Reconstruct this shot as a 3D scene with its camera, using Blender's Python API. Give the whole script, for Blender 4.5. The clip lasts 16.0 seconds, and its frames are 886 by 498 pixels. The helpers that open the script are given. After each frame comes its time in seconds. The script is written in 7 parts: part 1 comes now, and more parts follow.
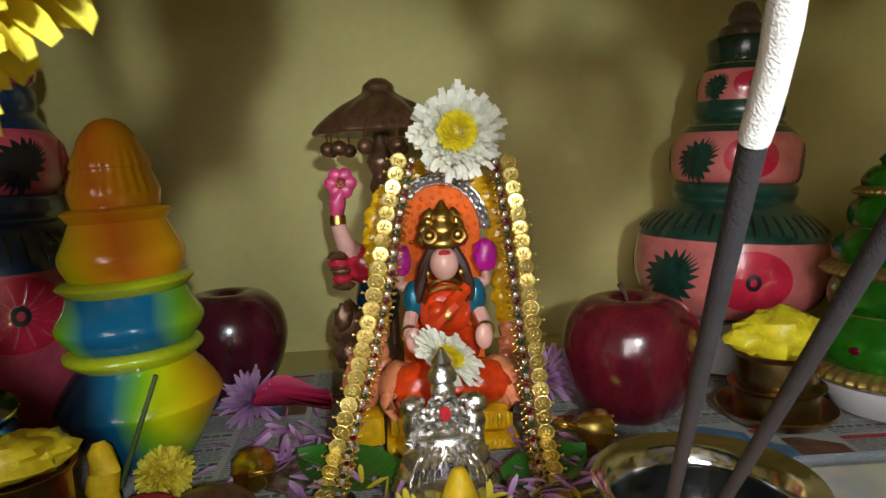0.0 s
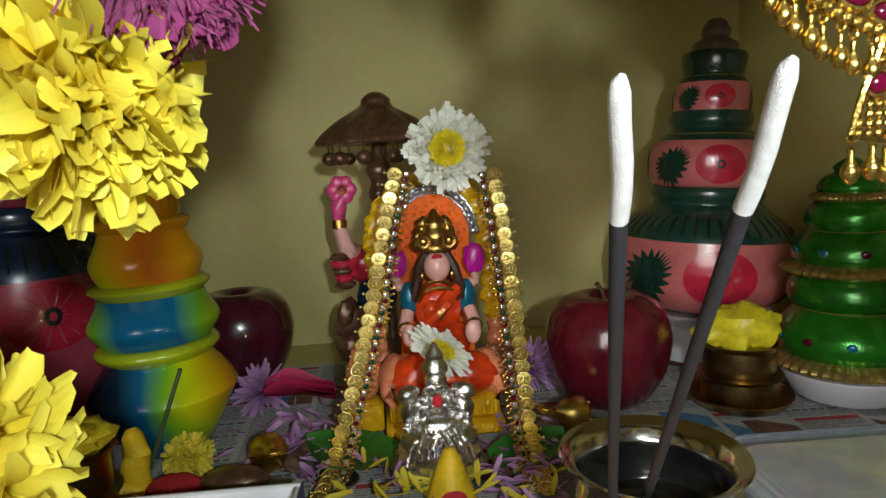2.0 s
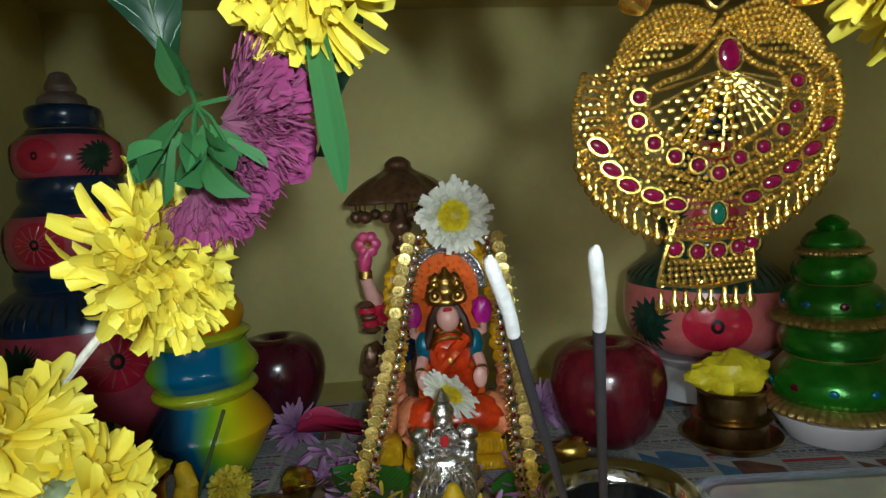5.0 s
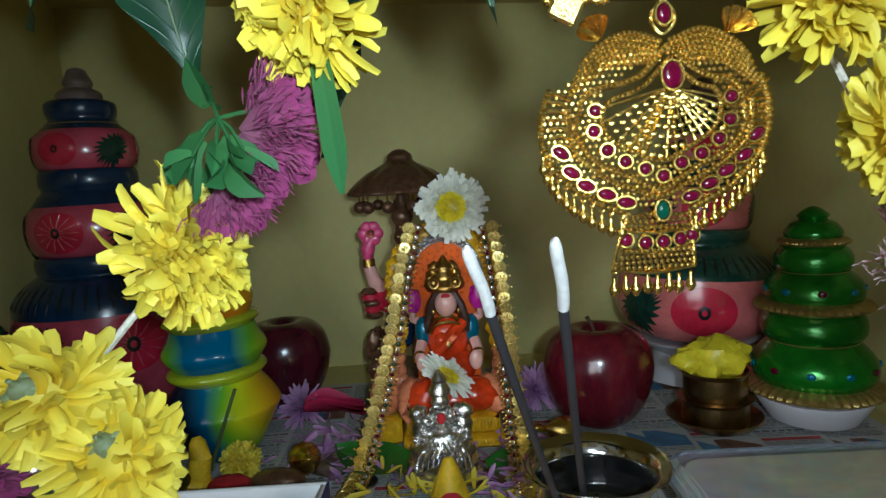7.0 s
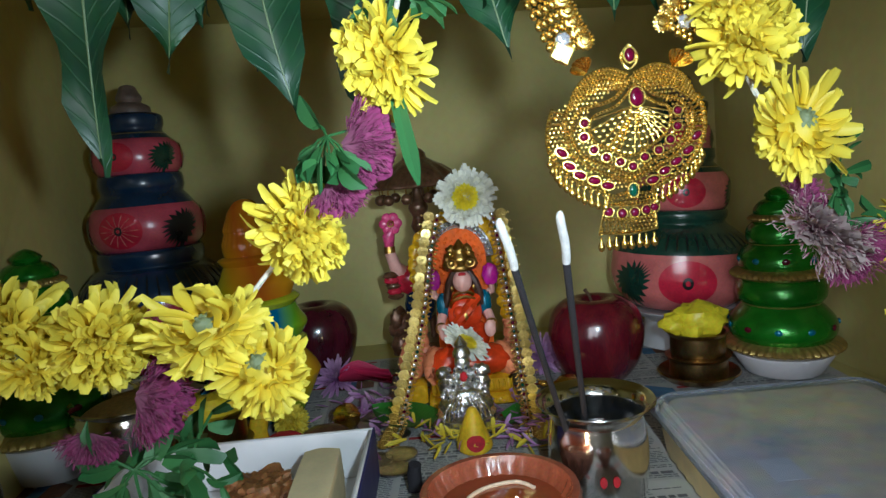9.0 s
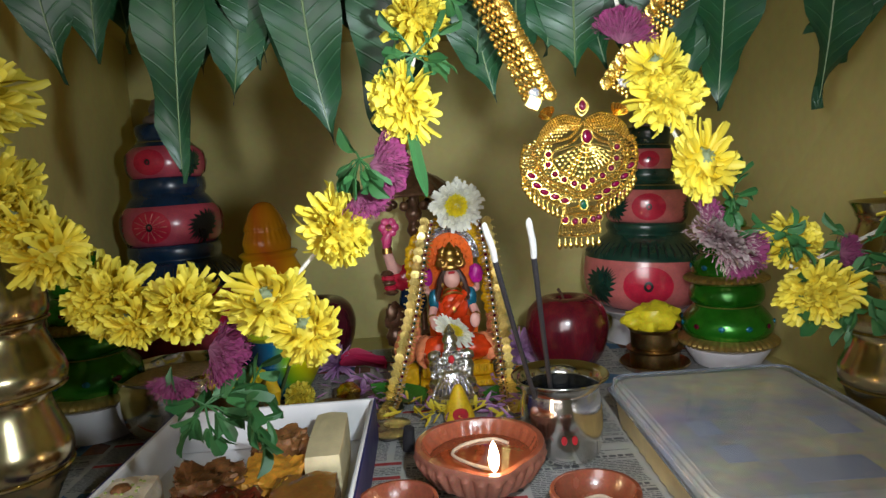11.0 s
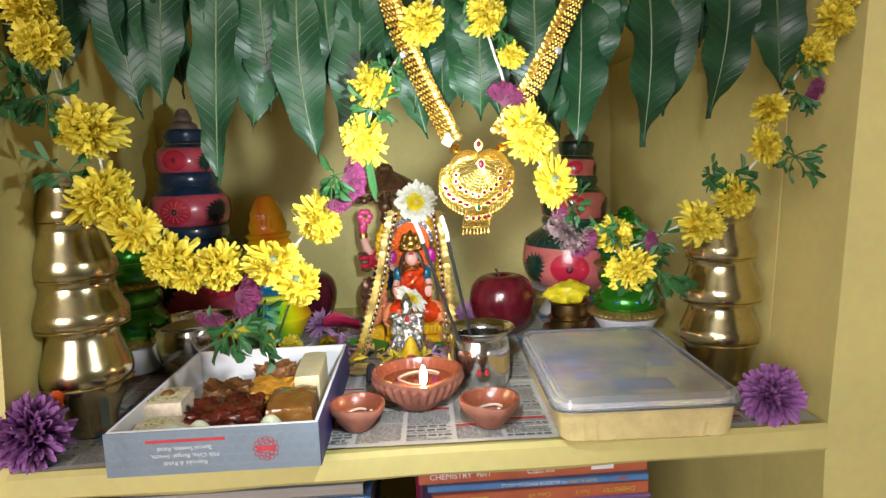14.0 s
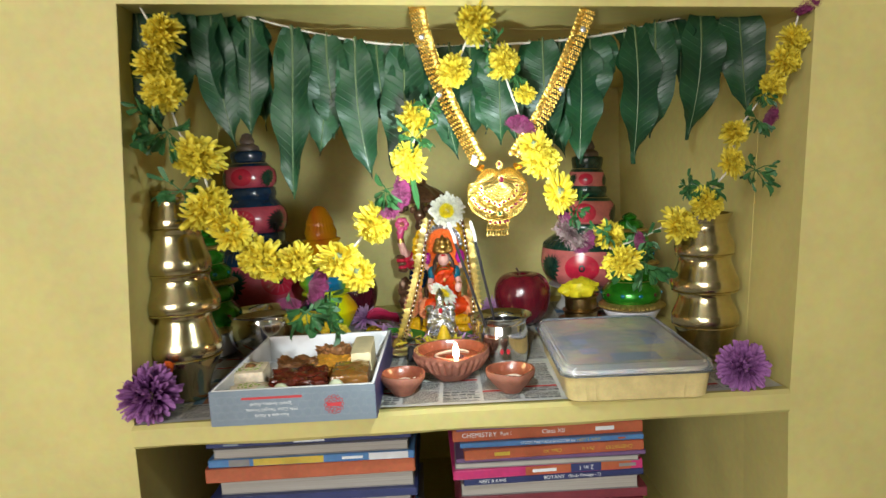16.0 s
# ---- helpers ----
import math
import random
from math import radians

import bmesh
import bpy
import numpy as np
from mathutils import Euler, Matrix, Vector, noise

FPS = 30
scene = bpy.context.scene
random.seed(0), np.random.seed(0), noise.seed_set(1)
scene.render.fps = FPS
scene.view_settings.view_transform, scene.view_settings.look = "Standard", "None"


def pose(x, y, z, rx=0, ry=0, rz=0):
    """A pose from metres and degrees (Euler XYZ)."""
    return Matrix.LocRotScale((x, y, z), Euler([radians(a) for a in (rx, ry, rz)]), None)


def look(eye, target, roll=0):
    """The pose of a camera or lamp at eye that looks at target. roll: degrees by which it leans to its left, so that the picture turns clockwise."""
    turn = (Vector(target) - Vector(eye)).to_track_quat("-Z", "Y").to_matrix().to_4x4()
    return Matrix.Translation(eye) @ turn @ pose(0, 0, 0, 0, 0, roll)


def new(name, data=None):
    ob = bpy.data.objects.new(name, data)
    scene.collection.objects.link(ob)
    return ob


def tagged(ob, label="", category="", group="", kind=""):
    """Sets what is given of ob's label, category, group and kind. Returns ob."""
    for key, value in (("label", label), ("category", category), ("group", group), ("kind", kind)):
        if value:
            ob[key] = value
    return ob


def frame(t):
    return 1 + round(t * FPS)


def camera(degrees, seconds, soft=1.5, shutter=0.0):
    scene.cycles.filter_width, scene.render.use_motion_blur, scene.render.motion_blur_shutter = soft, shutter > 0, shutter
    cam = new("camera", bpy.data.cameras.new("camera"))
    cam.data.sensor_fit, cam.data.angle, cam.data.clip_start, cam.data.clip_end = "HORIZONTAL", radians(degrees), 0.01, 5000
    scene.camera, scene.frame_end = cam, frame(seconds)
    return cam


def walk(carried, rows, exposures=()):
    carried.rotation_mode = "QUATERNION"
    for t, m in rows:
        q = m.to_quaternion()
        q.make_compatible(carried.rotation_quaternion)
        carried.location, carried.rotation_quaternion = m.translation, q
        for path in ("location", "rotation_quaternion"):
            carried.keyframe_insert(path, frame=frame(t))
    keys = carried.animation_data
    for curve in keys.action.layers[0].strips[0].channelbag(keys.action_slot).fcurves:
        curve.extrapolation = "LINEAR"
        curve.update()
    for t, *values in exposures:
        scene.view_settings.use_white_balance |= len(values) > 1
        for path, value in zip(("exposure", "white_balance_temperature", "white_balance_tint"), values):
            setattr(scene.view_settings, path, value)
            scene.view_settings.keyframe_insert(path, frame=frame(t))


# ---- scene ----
cam = camera(70.3, 16.0, soft=1.4, shutter=0.4)
PATH = [
    (0, (0.031, -0.013, 0.174), (0.201, 1.964, -0.076), -2.5),
    (0.5, (0.036, -0.009, 0.172), (0.223, 1.96, -0.124), -3.2),
    (1, (0.037, -0.014, 0.175), (0.199, 1.958, -0.121), -2.9),
    (1.5, (0.028, -0.04, 0.183), (0.177, 1.936, -0.092), -2.6),
    (2, (0.032, -0.052, 0.188), (0.205, 1.921, -0.093), -2.9),
    (2.5, (0.031, -0.061, 0.195), (0.197, 1.916, -0.057), -2.9),
    (3, (0.038, -0.066, 0.201), (0.197, 1.914, -0.034), -3.1),
    (3.5, (0.041, -0.068, 0.203), (0.177, 1.914, -0.021), -3.1),
    (4, (0.051, -0.078, 0.207), (0.201, 1.905, -0.002), -3.2),
    (4.5, (0.052, -0.093, 0.212), (0.111, 1.897, 0.025), -3.9),
    (7, (0.058, -0.128, 0.217), (0.083, 1.859, -0.009), -3.7),
    (7.5, (0.057, -0.148, 0.219), (0.062, 1.841, 0.006), -3.8),
    (8, (0.055, -0.173, 0.223), (0.047, 1.816, 0.01), -3.7),
    (8.5, (0.046, -0.191, 0.225), (0.029, 1.798, 0.023), -4.5),
    (9, (0.04, -0.204, 0.219), (0.071, 1.781, -0.027), -5.5),
    (11.5, (0.031, -0.318, 0.224), (0.106, 1.668, 0.002), -3.6),
    (12, (0.037, -0.35, 0.222), (0.032, 1.636, -0.015), -3.6),
    (12.5, (0.045, -0.393, 0.232), (0.009, 1.59, -0.019), -3.6),
    (13, (0.047, -0.429, 0.238), (-0.012, 1.556, -0.001), -3.6),
    (13.5, (0.045, -0.454, 0.241), (0.036, 1.53, -0.006), -3.1),
    (14, (0.062, -0.477, 0.24), (0.167, 1.503, -0.023), -2.3),
    (14.5, (0.073, -0.498, 0.24), (0.161, 1.484, -0.009), -2.3),
    (15, (0.082, -0.527, 0.235), (0.128, 1.456, -0.021), -2.1),
    (15.5, (0.074, -0.561, 0.234), (0.117, 1.422, -0.017), -2.8),
    (16, (0.051, -0.613, 0.246), (0.077, 1.374, 0.018), -3.0),
]
EXPOSURES = [(0.0, 0.16, 6600, 10), (1.5, -0.1, 6500, 8), (3.0, -0.42, 6300, 6), (4.5, -0.52, 6200, 4), (7.0, -0.54, 5600, 2), (9.0, -0.28, 5650, 4), (12.0, 0.10, 6500, 14), (12.8, 0.24, 6500, 15), (13.5, 0.38, 6500, 14), (14.0, 0.80, 6500, 13), (15.0, 0.95, 6500, 11), (16.0, 0.68, 6500, 5)]
walk(cam, [(t, look(eye, target, roll)) for t, eye, target, roll in PATH], EXPOSURES)

# ---- world and lights ----
world = bpy.data.worlds.new("sky")
world.use_nodes = True
scene.world = world
wn = world.node_tree
sky = wn.nodes.new("ShaderNodeTexSky")
sky.sky_type, sky.sun_disc, sky.sun_elevation, sky.sun_rotation = "NISHITA", False, radians(40), radians(200)
wn.links.new(sky.outputs[0], wn.nodes["Background"].inputs[0])
wn.nodes["Background"].inputs[1].default_value = 0.1


def area_lamp(name, eye, target, sx, sy, watts, colour, spread=180):
    data = bpy.data.lights.new(name, "AREA")
    data.shape, data.size, data.size_y, data.energy, data.color = "RECTANGLE", sx, sy, watts, colour
    data.spread = radians(spread)
    ob = new(name, data)
    ob.matrix_world = look(eye, target)
    return ob


# fixed stand-in for the flash that rides on the camera, and an added daylight fill
area_lamp("torch_light", (0.087, -0.185, 0.236), (0.0, 0.6, 0.15), 0.016, 0.016, 0.62, (0.87, 0.97, 1.0), 110)
# ambient fill from behind the camera; its window is assumed, never in view
area_lamp("window_light", (-0.85, -2.36, 0.60), (-0.1, 0.1, 0.1), 1.1, 1.2, 33.0, (1.0, 0.93, 0.91))

# the burning lamp's flame
flame_data = bpy.data.lights.new("flame_light", "POINT")
flame_data.energy, flame_data.color, flame_data.shadow_soft_size = 0.03, (1.0, 0.55, 0.22), 0.004
flame_light = new("flame_light", flame_data)
flame_light.location = (0.069, 0.078, 0.062)

# ---- materials ----


def paint(name, base, rough=0.5, metal=0.0, var=0.25, scale=40.0, bump=0.15, fine=8.0, coat=0.0, second=None, stretch=(1, 1, 1), spec=0.5):
    """A surface with two scales of tone, and fine relief."""
    m = bpy.data.materials.new(name)
    m.use_nodes = True
    nt = m.node_tree
    n, k = nt.nodes, nt.links
    b = n["Principled BSDF"]
    tc, mp = n.new("ShaderNodeTexCoord"), n.new("ShaderNodeMapping")
    mp.inputs["Scale"].default_value = stretch
    k.new(tc.outputs["Object"], mp.inputs[0])
    n1, n2 = n.new("ShaderNodeTexNoise"), n.new("ShaderNodeTexNoise")
    n1.inputs["Scale"].default_value, n1.inputs["Detail"].default_value = scale, 4
    n2.inputs["Scale"].default_value, n2.inputs["Detail"].default_value = scale * fine, 3
    for q in (n1, n2):
        k.new(mp.outputs[0], q.inputs["Vector"])
    mix1, mix2 = n.new("ShaderNodeMix"), n.new("ShaderNodeMix")
    for q in (mix1, mix2):
        q.data_type = "RGBA"
    dark = second or tuple(c * (1 - var) for c in base)
    light = tuple(min(1, c * (1 + var * 0.45)) for c in base)
    mix1.inputs[6].default_value, mix1.inputs[7].default_value = (*dark, 1), (*light, 1)
    ramp = n.new("ShaderNodeMapRange")
    ramp.inputs[1].default_value, ramp.inputs[2].default_value = 0.3, 0.7
    k.new(n1.outputs[0], ramp.inputs[0])
    k.new(ramp.outputs[0], mix1.inputs[0])
    mix2.blend_type = "OVERLAY"
    mix2.inputs[0].default_value = min(0.6, var)
    k.new(mix1.outputs[2], mix2.inputs[6])
    k.new(n2.outputs[1], mix2.inputs[7])
    hs = n.new("ShaderNodeHueSaturation")
    oi = n.new("ShaderNodeObjectInfo")
    vr = n.new("ShaderNodeMapRange")
    vr.inputs[3].default_value, vr.inputs[4].default_value = 1 - var * 0.4, 1 + var * 0.4
    k.new(oi.outputs["Random"], vr.inputs[0])
    k.new(vr.outputs[0], hs.inputs["Value"])
    k.new(mix2.outputs[2], hs.inputs["Color"])
    k.new(hs.outputs[0], b.inputs["Base Color"])
    rr = n.new("ShaderNodeMapRange")
    rr.inputs[3].default_value, rr.inputs[4].default_value = max(0.02, rough * 0.75), min(1, rough * 1.3)
    k.new(n1.outputs[0], rr.inputs[0])
    k.new(rr.outputs[0], b.inputs["Roughness"])
    b.inputs["Metallic"].default_value, b.inputs["Coat Weight"].default_value = metal, coat
    b.inputs["Specular IOR Level"].default_value = spec
    if bump:
        bp = n.new("ShaderNodeBump")
        bp.inputs["Strength"].default_value, bp.inputs["Distance"].default_value = bump, 0.0006
        k.new(n2.outputs[0], bp.inputs["Height"])
        k.new(bp.outputs[0], b.inputs["Normal"])
    return m


def petal_material(name, tip, base, rough=0.55, sheen=0.2, glow=0.25):
    """Thin petals and leaves: light shines through, tone runs from base to tip, fine veins along."""
    m = bpy.data.materials.new(name)
    m.use_nodes = True
    nt = m.node_tree
    n, k = nt.nodes, nt.links
    b = n["Principled BSDF"]
    uv, sep = n.new("ShaderNodeUVMap"), n.new("ShaderNodeSeparateXYZ")
    k.new(uv.outputs[0], sep.inputs[0])
    mix = n.new("ShaderNodeMix")
    mix.data_type = "RGBA"
    mix.inputs[6].default_value, mix.inputs[7].default_value = (*base, 1), (*tip, 1)
    k.new(sep.outputs["Y"], mix.inputs[0])
    geo, hs, vr = n.new("ShaderNodeNewGeometry"), n.new("ShaderNodeHueSaturation"), n.new("ShaderNodeMapRange")
    vr.inputs[3].default_value, vr.inputs[4].default_value = 0.84, 1.12
    k.new(geo.outputs["Random Per Island"], vr.inputs[0])
    k.new(vr.outputs[0], hs.inputs["Value"])
    k.new(mix.outputs[2], hs.inputs["Color"])
    wave = n.new("ShaderNodeTexWave")
    wave.inputs["Scale"].default_value, wave.inputs["Distortion"].default_value = 1.6, 2.5
    k.new(uv.outputs[0], wave.inputs[0])
    bp = n.new("ShaderNodeBump")
    bp.inputs["Strength"].default_value, bp.inputs["Distance"].default_value = 0.10, 0.0004
    k.new(wave.outputs[1], bp.inputs["Height"])
    k.new(bp.outputs[0], b.inputs["Normal"])
    k.new(hs.outputs[0], b.inputs["Base Color"])
    b.inputs["Roughness"].default_value = rough
    tr, ms = n.new("ShaderNodeBsdfTranslucent"), n.new("ShaderNodeMixShader")
    k.new(hs.outputs[0], tr.inputs[0])
    ms.inputs[0].default_value = glow
    k.new(b.outputs[0], ms.inputs[1])
    k.new(tr.outputs[0], ms.inputs[2])
    k.new(ms.outputs[0], n["Material Output"].inputs[0])
    return m


def leaf_material(name, base, second, vein):
    """A leathery leaf: slanting side veins and blotches."""
    m = paint(name, base, 0.42, var=0.35, scale=18, bump=0, second=second, spec=0.4)
    nt = m.node_tree
    n, k = nt.nodes, nt.links
    b = n["Principled BSDF"]
    uv, sep = n.new("ShaderNodeUVMap"), n.new("ShaderNodeSeparateXYZ")
    k.new(uv.outputs[0], sep.inputs[0])
    ab, ad, mu, sn = (n.new("ShaderNodeMath") for _ in range(4))
    ab.operation, ad.operation, mu.operation, sn.operation = "ABSOLUTE", "MULTIPLY_ADD", "MULTIPLY", "SINE"
    k.new(sep.outputs["X"], ab.inputs[0])
    k.new(ab.outputs[0], ad.inputs[0])
    ad.inputs[1].default_value = 0.10
    k.new(sep.outputs["Y"], ad.inputs[2])
    k.new(ad.outputs[0], mu.inputs[0])
    mu.inputs[1].default_value = 110.0
    k.new(mu.outputs[0], sn.inputs[0])
    ramp = n.new("ShaderNodeMapRange")
    ramp.inputs[1].default_value, ramp.inputs[2].default_value = 0.82, 1.0
    k.new(sn.outputs[0], ramp.inputs[0])
    mix = n.new("ShaderNodeMix")
    mix.data_type = "RGBA"
    fac = n.new("ShaderNodeMath")
    fac.operation = "MULTIPLY"
    fac.inputs[1].default_value = 0.3
    k.new(ramp.outputs[0], fac.inputs[0])
    k.new(fac.outputs[0], mix.inputs[0])
    old = b.inputs["Base Color"].links[0].from_socket
    k.new(old, mix.inputs[6])
    mix.inputs[7].default_value = (*vein, 1)
    k.new(mix.outputs[2], b.inputs["Base Color"])
    bp = n.new("ShaderNodeBump")
    bp.inputs["Strength"].default_value, bp.inputs["Distance"].default_value = 0.35, 0.0008
    k.new(ramp.outputs[0], bp.inputs["Height"])
    k.new(bp.outputs[0], b.inputs["Normal"])
    return m


def clear(name, colour, rough, trans=0.9, ior=1.45):
    """Moulded plastic: clear, slightly hazed and rippled."""
    m = bpy.data.materials.new(name)
    m.use_nodes = True
    n, k = m.node_tree.nodes, m.node_tree.links
    b = n["Principled BSDF"]
    b.inputs["Base Color"].default_value = (*colour, 1)
    b.inputs["Transmission Weight"].default_value, b.inputs["IOR"].default_value = trans, ior
    tc, ns, bp, rr = n.new("ShaderNodeTexCoord"), n.new("ShaderNodeTexNoise"), n.new("ShaderNodeBump"), n.new("ShaderNodeMapRange")
    ns.inputs["Scale"].default_value, ns.inputs["Detail"].default_value = 45, 4
    k.new(tc.outputs["Object"], ns.inputs[0])
    bp.inputs["Strength"].default_value, bp.inputs["Distance"].default_value = 0.35, 0.001
    k.new(ns.outputs[0], bp.inputs["Height"])
    k.new(bp.outputs[0], b.inputs["Normal"])
    rr.inputs[3].default_value, rr.inputs[4].default_value = rough * 0.5, rough * 2.2
    k.new(ns.outputs[0], rr.inputs[0])
    k.new(rr.outputs[0], b.inputs["Roughness"])
    return m


def flame_material(name, colour, strength):
    m = bpy.data.materials.new(name)
    m.use_nodes = True
    b = m.node_tree.nodes["Principled BSDF"]
    b.inputs["Base Color"].default_value = (*colour, 1)
    b.inputs["Emission Color"].default_value = (*colour, 1)
    b.inputs["Emission Strength"].default_value = strength
    return m


